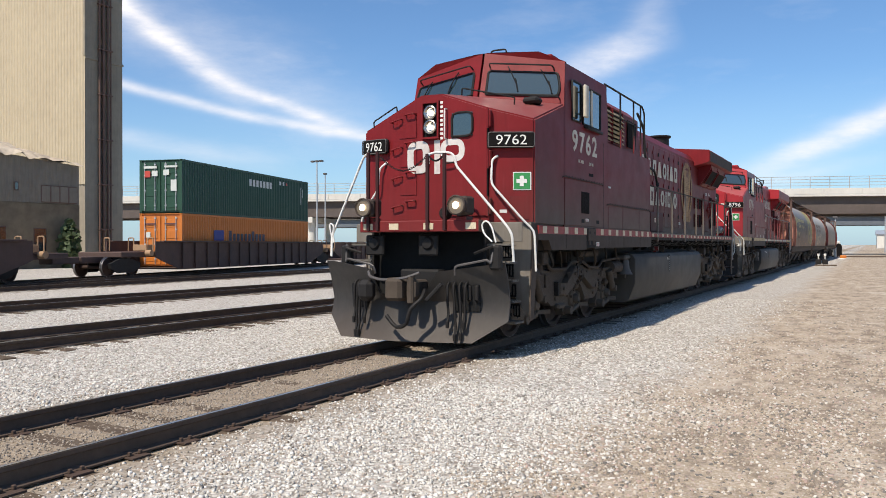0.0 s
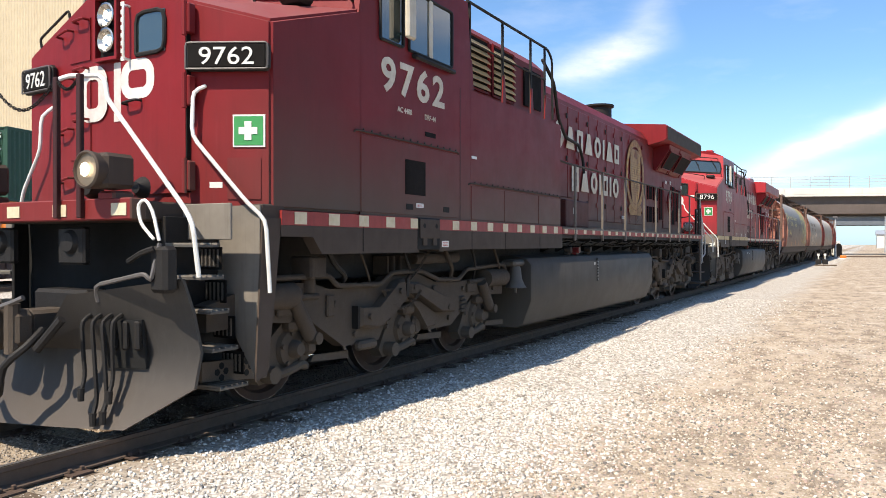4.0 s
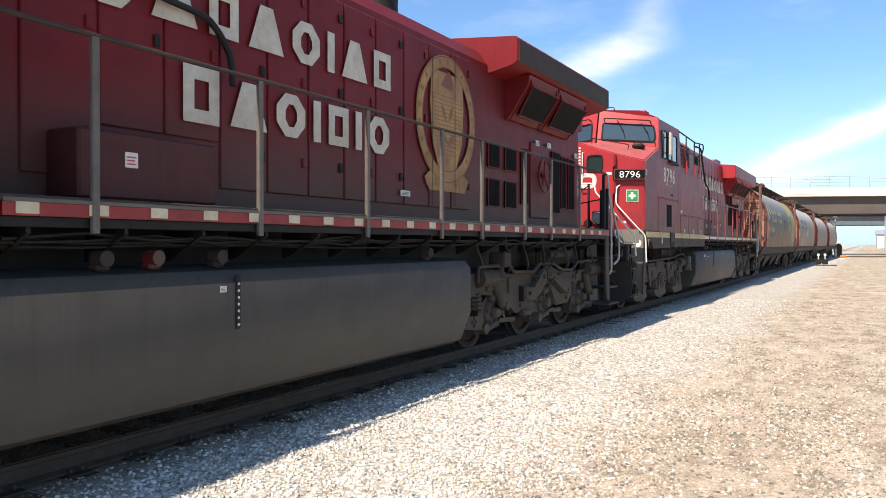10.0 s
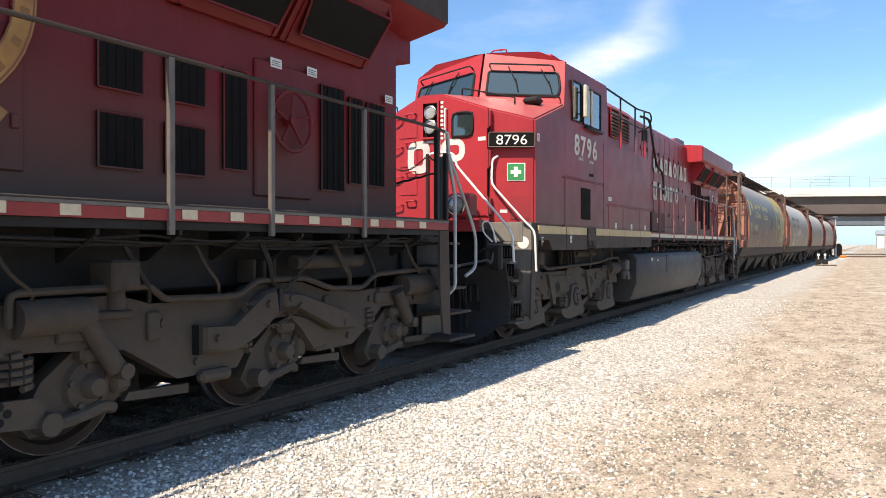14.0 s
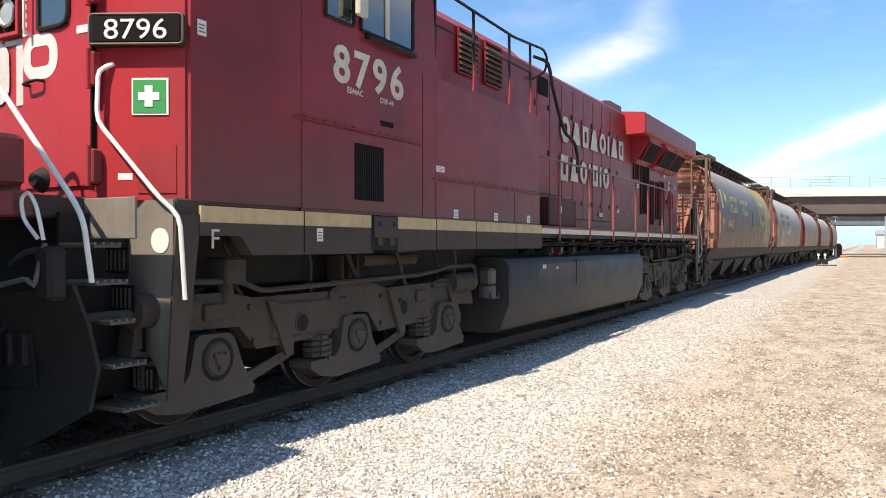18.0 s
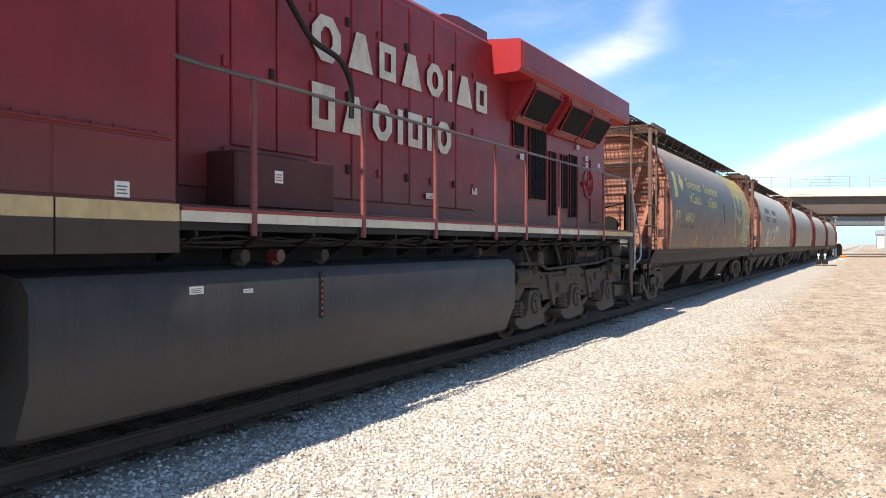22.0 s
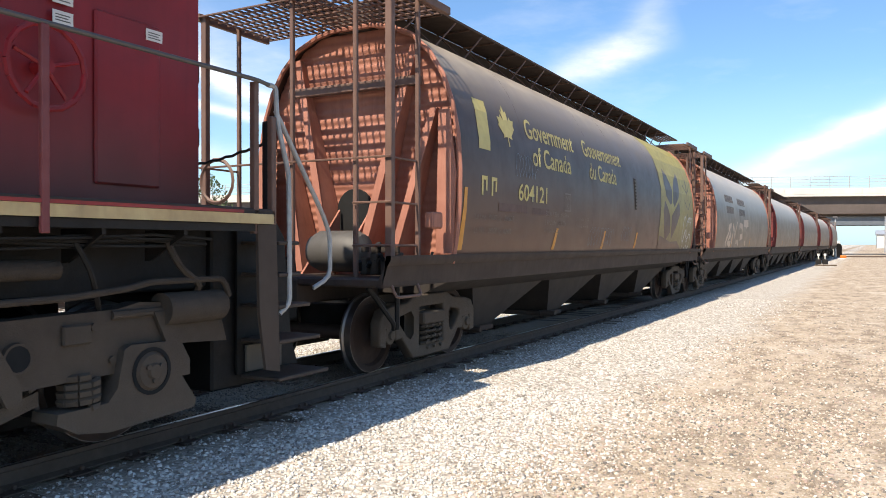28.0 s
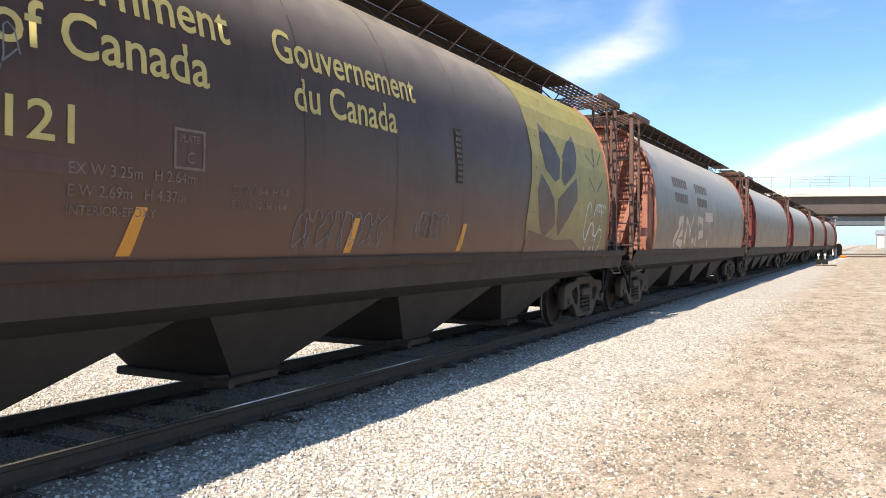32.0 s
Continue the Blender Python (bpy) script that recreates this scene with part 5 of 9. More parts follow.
    handrail(L, [(-0.80, 0.78, 2.95), (-0.92, 0.82, 2.90), (-1.54, 0.92, 1.80), (-1.58, 0.88, 1.68), (-1.56, 0.84, 1.34)], 0.019, hr, "white front handrail")
    handrail(L, [(0.99, nose_at(0.99), 2.90), (0.94, nose_at(0.94) - 0.07, 2.84), (0.93, nose_at(0.93) - 0.07, 2.46), (1.42, 1.72, 1.88), (1.55, 1.80, 1.74), (1.56, 1.84, 1.12)], 0.018, hr, "white stepwell handrail")
    handrail(L, [(-1.02, nose_at(-1.0), 2.90), (-1.13, 1.58, 2.80), (-1.15, 1.58, 2.46), (-1.46, 1.60, 2.05), (-1.54, 1.62, 1.80)], 0.018, hr, "white stepwell handrail")
    for sx in (1, -1):
        bm = bmesh.new()
        dx = 0.0 if sx > 0 else -0.40
        tube(bm, [(sx * 1.34 + dx * 0.5, 0.86, 1.56), (sx * 1.28 + dx * 0.8, 0.85, 1.79), (sx * 1.20 + dx, 0.85, 1.88), (sx * 1.12 + dx, 0.85, 1.84), (sx * 1.14 + dx, 0.85, 1.70), (sx * 1.28 + dx * 0.6, 0.86, 1.57)], 0.013)
        part("brake_lever", bm, M["white"], L, "white looped lever")
    # end posts and their chains
    for x0, x1 in ((-0.83, -0.75), (-0.66, -0.58), (0.23, 0.28), (0.52, 0.57)):
        bm = bmesh.new()
        rbox(bm, x0, x0 + 0.05, 0.755, 0.80, 1.74, 2.96 if x0 < -0.5 else 2.88, 0.006)
        part("chain_post", bm, M["post_dark"], L, "near-black red end rail post")
    for a, b, sag in (((-0.60, 0.77, 2.90), (0.24, 0.77, 2.84), 0.22), ((0.28, 0.77, 2.84), (0.53, 0.77, 2.84), 0.07)):
        bm = bmesh.new()
        n = 26
        for i in range(n):
            q0, q1 = [Vector(a).lerp(Vector(b), v / n) - Vector((0, 0, sag * math.sin(math.pi * v / n))) for v in (i, i + 1.25)]
            d = (q1 - q0).cross(Vector((0, 1, 0)) if i % 2 else Vector((0, 0.3, 1))).normalized() * 0.011
            tube(bm, [q0 - d, q0 + d, q1 + d, q1 - d, q0 - d], 0.005, 4, 0.008)
        part("safety_chain", bm, M["black"], L, "hanging link chain")
    # --- stepwell and pilot ---
    for sx in (1, -1):
        slab("step_panel", [(sx * 0.98, 1.78, 1.865), (sx * 1.50, 1.78, 1.865), (sx * 1.50, 1.78, 0.40), (sx * 1.45, 1.78, 0.40), (sx * 1.17, 1.78, 0.82), (sx * 1.02, 1.78, 1.24)], 0.02, M["step_grey"], L, "grey stepwell end panel", (0, 1, 0))
        slab("step_flange", [(sx * 1.5, 1.80, 1.76), (sx * 1.5, 2.04, 1.76), (sx * 1.5, 1.94, 1.0), (sx * 1.5, 1.85, 0.42), (sx * 1.5, 1.71, 0.38), (sx * 1.5, 1.75, 1.0)], 0.02, M["sill"], L, "dark grey stepwell side flange", (sx, 0, 0))
        for z, ya, yb in ((0.37, 1.19, 1.74), (0.69, 1.11, 1.62), (1.0, 1.09, 1.52), (1.28, 0.98, 1.46), (1.54, 0.96, 1.40)):
            xi, xo = min(sx * 1.04, sx * 1.41), max(sx * 1.04, sx * 1.41)
            ya += 0.22
            bm = bmesh.new()
            rbox(bm, xi, xo, ya, yb, z - 0.032, z - 0.010, 0.004)
            st = part("step", bm, M["tank"], L, "grated steel step")
            n = int((yb - ya) / 0.05)
            for k in range(n):
                y = ya + (yb - ya - 0.02) * k / (n - 1)
                bm = bmesh.new()
                box(bm, xi, xo, y, y + 0.018, z - 0.010, z + 0.004)
                part("grate_bar", bm, M["step_grey"], st, "", 0)
        bm = bmesh.new()
        rbox(bm, min(sx * 0.72, sx * 1.495), max(sx * 0.72, sx * 1.495), 1.44, 1.47, 1.57, 1.868, 0.006)
        part("platform_riser", bm, M["step_grey"], L, "scuffed grey riser under the front platform")
        # slotted risers behind the treads
        for z, yb, xa in ((0.42, 1.762, 1.09), (0.73, 1.70, 1.05), (1.04, 1.60, 1.05), (1.32, 1.55, 1.05)):
            bm = bmesh.new()
            box(bm, min(sx * xa, sx * (xa + 0.24)), max(sx * xa, sx * (xa + 0.24)), yb, yb + 0.012, z, z + 0.19)
            rz = part("step_riser", bm, M["grille"], L, "slotted step riser")
            for i in range(5):
                bm = bmesh.new()
                a = xa + 0.01 + i * 0.046
                box(bm, min(sx * a, sx * (a + 0.018)), max(sx * a, sx * (a + 0.018)), yb - 0.006, yb, z + 0.02, z + 0.17)
                part("riser_bar", bm, M["tank"], rz, "", 0)
        bm = bmesh.new()
        rbox(bm, min(sx * 0.98, sx * 1.02), max(sx * 0.98, sx * 1.02), 1.2, 2.0, 0.4, 1.76, 0.005)
        part("stepwell_back", bm, M["black"], L)
    # black colour stands in for the platform's shade on the pilot
    bm = bmesh.new()
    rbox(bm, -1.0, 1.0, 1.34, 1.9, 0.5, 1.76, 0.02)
    part("pilot_body", bm, M["void"], L, "pilot box blackened for shade")
    # snow plough: a bowed sheet whose upper half leans forward over the lower
    bm = bmesh.new()
    rows = []
    for z, back_by in ((1.27, 0.0), (1.0, 0.11), (0.68, 0.19), (0.40, 0.12), (0.09, -0.02)):
        row = []
        for i in range(17):
            u = -1.0 + 2.0 * i / 16
            x = u * (1.51 if z > 0.2 else 1.12) - (0.10 if z > 0.2 else 0.16)
            y = plough_line(x) + back_by
            zz = z
            if -0.66 < x < 0.28 and z > 0.9:
                zz = 0.80 if z > 1.2 else 0.74
            elif z > 0.9:
                zz = z - 0.17 * max(0.0, 1.45 - abs(x)) / 1.2
            row.append(Vector((x, y, zz)))
        rows.append(row)
    front = [[bm.verts.new(p) for p in r] for r in rows]
    back = [[bm.verts.new(p + Vector((0, 0.03, 0))) for p in r] for r in rows]
    n = 16
    for grid, flip in ((front, False), (back, True)):
        for a, b in zip(grid, grid[1:]):
            for i in range(n):
                q = [a[i], a[i + 1], b[i + 1], b[i]]
                bm.faces.new(q[::-1] if flip else q)
    for i in range(n):
        bm.faces.new([front[0][i], back[0][i], back[0][i + 1], front[0][i + 1]])
        bm.faces.new([front[-1][i], front[-1][i + 1], back[-1][i + 1], back[-1][i]])
    for j in range(4):
        bm.faces.new([front[j][0], front[j + 1][0], back[j + 1][0], back[j][0]])
        bm.faces.new([front[j][n], back[j][n], back[j + 1][n], front[j + 1][n]])
    bmesh.ops.recalc_face_normals(bm, faces=bm.faces[:])
    part("snow_plough", bm, M["plow"] if old else M["black"], L, "worn black snow plough")
    end_gear(L, 0.62, -1, hr)
    # black plates paint the shaded openings behind the hose bundles
    for x0, x1 in ((0.66, 1.02), (-1.12, -0.82)):
        bm = bmesh.new()
        loft(bm, [[(x, plough_line(x) + d + e, z) for x, d, z in ((x0, 0.09, 0.92), (x1, 0.09, 0.94), (x1, 0.135, 0.55), (x0, 0.135, 0.55))] for e in (-0.008, 0.02)])
        part("hose_opening", bm, M["void"], L, "dark opening in the plough")
        for i in range(3):
            bm = bmesh.new()
            xx = x0 + (x1 - x0) * (0.35 + 0.28 * i)
            yy = plough_line(xx)
            rbox(bm, xx - 0.03, xx + 0.03, yy + 0.06, yy + 0.11, 0.70, 0.93, 0.015)
            part("hose_rack", bm, M["black"], L)
    # air hoses in bundles on the plough
    rnd = random.Random(5 if old else 6)
    for x0, step in ((0.60, 0.085), (-0.78, -0.07)):
        for j in range(4):
            x = x0 + step * j
            yy = plough_line(x)
            bot = (0.34, 0.14, 0.16, 0.36)[j] + 0.06 * rnd.random()
            sw = rnd.uniform(-0.05, 0.05)
            bm = bmesh.new()
            tube(bm, [(x, yy + 0.10, 0.98), (x + 0.01, yy - 0.01, 0.93), (x + sw * 0.5, yy + 0.0, 0.7), (x + sw, yy + 0.01, bot + 0.12), (x + sw, yy - 0.03, bot)], 0.019, 6, 0.05)
            part("air_hose", bm, M["black"], L, "hanging rubber air hose")
            bm = bmesh.new()
            cyl(bm, (x + sw, yy - 0.03, bot + 0.03), (x + sw, yy - 0.03, bot - 0.07), 0.03, 0.024, n=8)
            part("hose_coupling", bm, M["black"], L)
    bm = bmesh.new()
    tube(bm, [(0.30, 0.62, 0.86), (0.36, 0.44, 0.74), (0.20, 0.34, 0.60), (0.16, 0.36, 0.36), (-0.06, 0.40, 0.30), (-0.24, 0.42, 0.48)], 0.03, 8, 0.12)
    part("brake_hose", bm, M["black"], L, "thick brake hose")
    bm = bmesh.new()
    rbox(bm, -0.78, -0.52, 0.40, 0.62, 0.68, 1.0, 0.07)
    part("hose_valve", bm, M["black"], L, "grey air valve")
    bm = bmesh.new()
    tube(bm, [(-0.60, 0.48, 1.13), (-0.56, 0.45, 1.05), (-0.30, 0.40, 1.0), (0.1, 0.40, 1.04), (0.30, 0.46, 1.12)], 0.022, 6, 0.1)
    part("lift_bar", bm, M["lamp"], L)
    bm = bmesh.new()
    tube(bm, [(0.40, 0.5, 0.72), (0.62, 0.56, 0.96)], 0.035, 8)
    part("glad_hand", bm, M["black"], L)
    for sx in (1, -1):
        bm = bmesh.new()
        tube(bm, [(sx * 0.70, 0.82, 1.08), (sx * 0.71, 0.78, 1.21), (sx * 1.23, 0.82, 1.31), (sx * 1.27, 0.84, 1.25), (sx * 1.30, 0.9, 1.54)], 0.018)
        part("cut_lever", bm, M["lamp"], L, "dark coupler cut lever")
        bm = bmesh.new()
        tube(bm, [(sx * 1.0, 0.86, 1.40), (sx * 1.22, 0.80, 1.47), (sx * 1.30, 0.84, 1.5)], 0.022)
        part("hand_grip", bm, M["black"], L)
        bm = bmesh.new()
        rbox(bm, min(sx * 1.22, sx * 1.40), max(sx * 1.22, sx * 1.40), 0.86, 1.0, 1.16, 1.52, 0.03)
        part("air_valve_box", bm, M["black"], L)
        xb = -0.82 if sx < 0 else 0.15
        bm = bmesh.new()
        spin(bm, [(0.0, -0.05), (0.08, -0.045), (0.115, 0.0), (0.0, 0.0)], (xb, 0.98, 1.55), "y", 14)
        part("marker_lamp", bm, M["black"], L)
        bm = bmesh.new()
        rbox(bm, xb - 0.17, xb + 0.17, 0.97, 1.05, 1.36, 1.68, 0.02)
        part("lamp_plate", bm, M["black"], L)
    # --- under-cab sill and stripe ---
    for sx in (1, -1):
        for outline in (((2.02, 1.70), (2.02, 1.60), (2.46, 1.60), (2.6, 1.44), (4.38, 1.44), (4.38, 1.70)), ((4.86, 1.70), (4.86, 1.45), (5.5, 1.47), (9.10, 1.47), (9.10, 1.70))):
            bm = bmesh.new()
            prism(bm, list(outline), "x", sx * 1.40, sx * 1.53)
            part("side_sill", bm, M["sill"], L, "grey side sill under the cab")
        bm = bmesh.new()
        box(bm, min(sx * 1.4, sx * 1.53), max(sx * 1.4, sx * 1.53), 2.03, 9.10, 1.702, 1.83)
        part("stripe", bm, M["stripe_red"] if old else M["stripe_yellow"], L, "red and white reflective stripe" if old else "dirty yellow stripe")
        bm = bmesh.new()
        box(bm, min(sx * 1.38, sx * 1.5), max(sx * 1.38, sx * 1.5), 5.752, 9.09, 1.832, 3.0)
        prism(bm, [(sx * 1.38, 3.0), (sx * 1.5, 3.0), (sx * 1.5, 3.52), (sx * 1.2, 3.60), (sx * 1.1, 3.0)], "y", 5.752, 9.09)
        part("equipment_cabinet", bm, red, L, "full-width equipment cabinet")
    # cabinet door lips and seams
    bm = bmesh.new()
    tube(bm, [(1.498, 5.68, 2.30), (1.516, 5.72, 2.32), (1.516, 9.02, 2.32), (1.498, 9.06, 2.30)], 0.010)
    lip = part("panel_lip", bm, M["sill"] if old else red, L)
    for j in range(18):
        bm = bmesh.new()
        cyl(bm, (1.51, 5.85 + j * 0.18, 2.34), (1.522, 5.85 + j * 0.18, 2.34), 0.011, n=6)
        part("rivet", bm, M["sill"] if old else red, lip)
    for ya, yb in ((5.76, 6.78), (6.80, 8.08), (8.10, 9.06)):
        bm = bmesh.new()
        rbox(bm, 1.495, 1.508, ya, yb, 1.85, 2.29, 0.006)
        part("cabinet_door", bm, red, L)
    side_patch("seam", 5.45, 5.46, 1.84, 3.5, M["post_dark"], L, "", 1.5, 0.003)
    for y in (3.27, 5.73, 6.79, 8.09):
        side_patch("seam", y - 0.006, y + 0.006, 1.46, 1.83, M["grille"], L, "", 1.5305, 0.002)
    # reflector blocks along the stripe
    if old:
        y = 2.2
        while y < 20.9:
            if not 8.98 < y < 9.12:
                w = 0.17 if y < 9.0 else 0.15
                side_patch("reflector", y, y + w, 1.712 if y < 9.1 else 1.718, 1.822 if y < 9.1 else 1.815, M["reflector"], L, "", 1.53 if y < 9.1 else 1.532, 0.004)
            y += 0.5
    else:
        for y in (6.2, 7.38, 8.55):
            sticker(L, y, 1.855, 0.12, 0.11, 1.509)
        sticker(L, 5.77, 2.40, 0.20, 0.07, 1.502, True)
        sticker(L, 3.45, 1.56, 0.09, 0.12, 1.532)
    # jacking pad, its recess a box painted black for shade, and coupler
    bm = bmesh.new()
    rbox(bm, 1.38, 1.535, 4.35, 4.87, 1.47, 1.836, 0.008)
    jp = part("jacking_pad", bm, M["void"], L, "dark jacking recess with a bolted plate")
    bm = bmesh.new()
    rbox(bm, 1.535, 1.556, 4.38, 4.84, 1.60, 1.825, 0.01)
    for y in (4.45, 4.68):
        rbox(bm, 1.535, 1.55, y, y + 0.10, 1.52, 1.61, 0.008)
    part("pad_plate", bm, M["sill"], jp)
    for y in (4.47, 4.75):
        bm = bmesh.new()
        cyl(bm, (1.55, y, 1.745), (1.558, y, 1.745), 0.028, n=12)
        part("plate_hole", bm, M["void"], jp)
    if old:
        sticker(L, 4.92, 1.50, 0.17, 0.075, 1.532, True)
        sticker(L, 4.36, 1.95, 0.16, 0.05, 1.508, True)
    # --- numerals and small writing on the cab's side ---
    writing("cab_number", road, 0.50, L, M["letter"], Matrix.Translation((1.504, 3.64 if old else 3.74, 3.18 if old else 3.12)) @ RIGHT, 0.003, 1.2 if old else 1.12, None, "LEFT", "worn white cab numerals", 0.025, 1.22 if old else 1.2)
    for text, y, z in (("AC 4400", 3.97, 2.985), ("DRF-44", 4.56, 2.98)) if old else (("ES44AC", 3.97, 3.03), ("DRF-44", 4.56, 3.02)):
        writing("small_lettering", text, 0.085, L, M["letter"], Matrix.Translation((1.503, y, z)) @ RIGHT, 0.002, 0.98, None, "LEFT", "small white lettering", 0.015)
    if old:
        side_patch("sticker", 5.77, 5.92, 2.645, 2.68, M["sticker"], L, "", 1.503)
    # --- louvres and roof structure behind the cab ---
    bm = bmesh.new()
    prism(bm, [(-1.18, 3.5), (1.18, 3.5), (1.18, 4.45), (0.95, 4.66), (-0.95, 4.66), (-1.18, 4.45)], "y", 5.76, 9.2)
    part("blower_housing", bm, red, L, "roof-height blower housing")
    wide, up = (0.75, 0.0) if old else (0.56, 0.14)
    for y0 in (6.15, 7.05) if old else (6.90, 7.72):
        bm = bmesh.new()
        box(bm, 1.18, 1.20, y0, y0 + wide, 3.72 + up, 4.42)
        lv = part("louvre_panel", bm, M["grille"], L, "dark intake louvre")
        for i in range(7):
            bm = bmesh.new()
            z = 3.75 + up + i * (0.095 - up / 7)
            prism(bm, [(1.2, z), (1.25, z - 0.03), (1.255, z - 0.02), (1.2, z + 0.05)], "y", y0, y0 + wide)
            part("slat", bm, M["stripe_yellow"] if old else M["rust_dark"], lv)
        bm = bmesh.new()
        tube(bm, [(1.205, a, b) for a, b in ((y0, 3.7 + up), (y0 + wide, 3.7 + up), (y0 + wide, 4.44), (y0, 4.44), (y0, 3.7 + up))], 0.02, 4, 0.0)
        part("louvre_frame", bm, red, lv)
    bm = bmesh.new()
    if old:
        box(bm, 1.18, 1.21, 8.25, 8.95, 3.75, 4.35)
    else:
        box(bm, 0.99, 1.04, 10.2, 10.66, 4.13, 4.44)
    part("dark_vent", bm, M["grille"], L, "dark vent opening")
    rail_pts = [(1.40, 5.85, 4.72), (1.40, 8.75, 4.72), (1.40, 8.95, 4.60), (1.40, 8.98, 3.6)] if old else \
               [(1.40, 5.85, 4.66), (1.40, 8.3, 4.60), (1.40, 9.5, 4.68), (1.38, 9.72, 4.60), (1.30, 9.85, 4.40), (1.02, 9.88, 4.30)]
    handrail(L, rail_pts, 0.02, M["black"], "dark roof handrail")
    for y in (5.9, 6.95, 8.0, 8.6) if old else (5.9, 6.95, 8.12, 8.92):
        bm = bmesh.new()
        box(bm, 1.385, 1.415, y, y + 0.035, 3.55, 4.71 if old else 4.62)
        part("rail_post", bm, M["black"], L, "", 0)
        bm = bmesh.new()
        prism(bm, [(y - 0.05, 3.5), (y + 0.09, 3.5), (y + 0.035, 3.95), (y, 3.95)], "x", 1.41, 1.43)
        part("post_foot", bm, red, L)
    handrail(L, [(1.40, 5.9, 4.2), (1.40, 8.6 if old else 8.92, 4.2)], 0.014, M["black"])
    # --- long hood ---
    bm = bmesh.new()
    za, zb, xb = (4.22, 4.42, 0.86) if old else (4.55, 4.63, 0.92)
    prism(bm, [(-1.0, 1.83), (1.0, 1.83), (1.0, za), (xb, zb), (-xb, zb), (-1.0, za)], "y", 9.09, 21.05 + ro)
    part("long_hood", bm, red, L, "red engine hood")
    # doors of the hood
    y, i = 9.55, 0
    ends = 16.6 if old else 15.6
    while y + 0.6 < ends:
        bm = bmesh.new()
        rbox(bm, 0.995, 1.022, y + 0.012, y + 0.60, 2.02 + (0.4 if 9.9 < y < 11.2 else 0), za - 0.08, 0.01)
        d = part("hood_door", bm, red, L, "tall engine hood door")
        for z in (2.35, 3.15, 3.95):
            if 9.9 < y < 11.2 and z < 2.5:
                continue
            bm = bmesh.new()
            rbox(bm, 1.022, 1.045, y + 0.50, y + 0.56, z - 0.05, z + 0.05, 0.008)
            part("latch", bm, M["black"] if i % 2 else red, d)
        y += 0.615
        i += 1
    # battery box on the walkway
    bm = bmesh.new()
    ba, bb = (9.75, 11.02) if old else (9.87, 11.24)
    rbox(bm, 1.0, 1.36, ba, bb, 1.845, 2.33, 0.02)
    part("battery_box", bm, M["box_red"], L, "red box on the walkway")
    sticker(L, 10.12 if old else 10.35, 2.08, 0.11, 0.11, 1.362, True)
    # running board
    bm = bmesh.new()
    for sx in (1, -1):
        rbox(bm, min(sx * 0.95, sx * 1.53), max(sx * 0.95, sx * 1.53), 9.11, 21.05 + ro, 1.79, 1.835, 0.008)
    part("walkway", bm, M["sill"], L, "grey walkway")
    for sx in (1, -1):
        bm = bmesh.new()
        box(bm, min(sx * 1.505, sx * 1.53), max(sx * 1.505, sx * 1.53), 9.12, 19.3, 1.705, 1.788)
        part("walkway_stripe", bm, M["stripe_red"] if old else M["stripe_pale"], L, "reflective walkway edge stripe")
        bm = bmesh.new()
        box(bm, min(sx * 1.505, sx * 1.53), max(sx * 1.505, sx * 1.53), 19.31, 21.4 + ro, 1.705, 1.788)
        part("walkway_stripe", bm, M["stripe_red"] if old else M["stripe_yellow"], L)
        bm = bmesh.new()
        box(bm, min(sx * 1.42, sx * 1.50), max(sx * 1.42, sx * 1.50), 9.12, 21.2 + ro, 1.64, 1.70)
        part("walkway_beam", bm, M["black"], L)
    # edge strip added for the sunlit line, paler on the old engine
    bm = bmesh.new()
    box(bm, 1.531, 1.539, 9.12, 21.4, 1.790, 1.815)
    part("walkway_lip", bm, M["post_grey"] if old else M["stripe_red"], L, "", 0)
    # brackets and cables under the walkway
    y = 9.3
    while y < 21.5:
        bm = bmesh.new()
        prism(bm, [(1.48, 1.64), (1.48, 1.60), (1.1, 1.40), (1.05, 1.40), (1.05, 1.64)], "y", y, y + 0.03)
        part("walkway_bracket", bm, M["black"], L)
        y += 0.72
    rnd = random.Random(8)
    for j in range(5):
        bm = bmesh.new()
        pts = [(1.38 - 0.03 * j, 9.2 + i * 0.6, 1.58 - 0.015 * j + 0.03 * rnd.uniform(-1, 1)) for i in range(21)]
        tube(bm, pts, 0.012, 5, 0.05)
        part("cable", bm, M["black"], L)
    # handrail along the walkway
    z = 2.91
    posts = [9.75, 11.34, 12.94, 14.52, 15.62, 17.1, 18.2, 19.6] if old else [9.9, 11.5, 13.0, 14.7, 15.78, 17.2, 18.15, 19.65]
    handrail(L, [(1.46, 8.95, 2.95), (1.52, 9.3, z), (1.52, 21.2 + ro, z), (1.46, 21.42 + ro, z)], 0.019, M["sill"] if old else M["lamp"], "walkway handrail")
    for y in posts:
        bm = bmesh.new()
        rbox(bm, 1.507, 1.545, y - 0.028, y + 0.028, 1.60, z - 0.01, 0.006)
        part("handrail_post", bm, M["post_grey"] if old else M["post_red"], L, "worn steel post" if old else "red steel post")
    bm = bmesh.new()
    run = [(1.25, 8.9, 4.6), (1.3, 9.3, 4.3), (1.2, 9.8, 3.75), (1.12, 10.4, 3.5), (1.10, 11.2, 3.45), (1.10, 11.45, 3.2), (1.12, 11.45, 2.92)] if old else \
          [(1.05, 9.95, 4.70), (1.2, 10.25, 4.66), (1.22, 10.36, 4.30), (1.22, 10.68, 3.86), (1.2, 11.07, 3.54), (1.2, 11.58, 3.45), (1.2, 11.77, 3.22), (1.2, 11.75, 2.87)]
    tube(bm, run, 0.03, 8, 0.12)
    part("hood_pipe", bm, M["black"], L, "bent dark pipe along the hood")
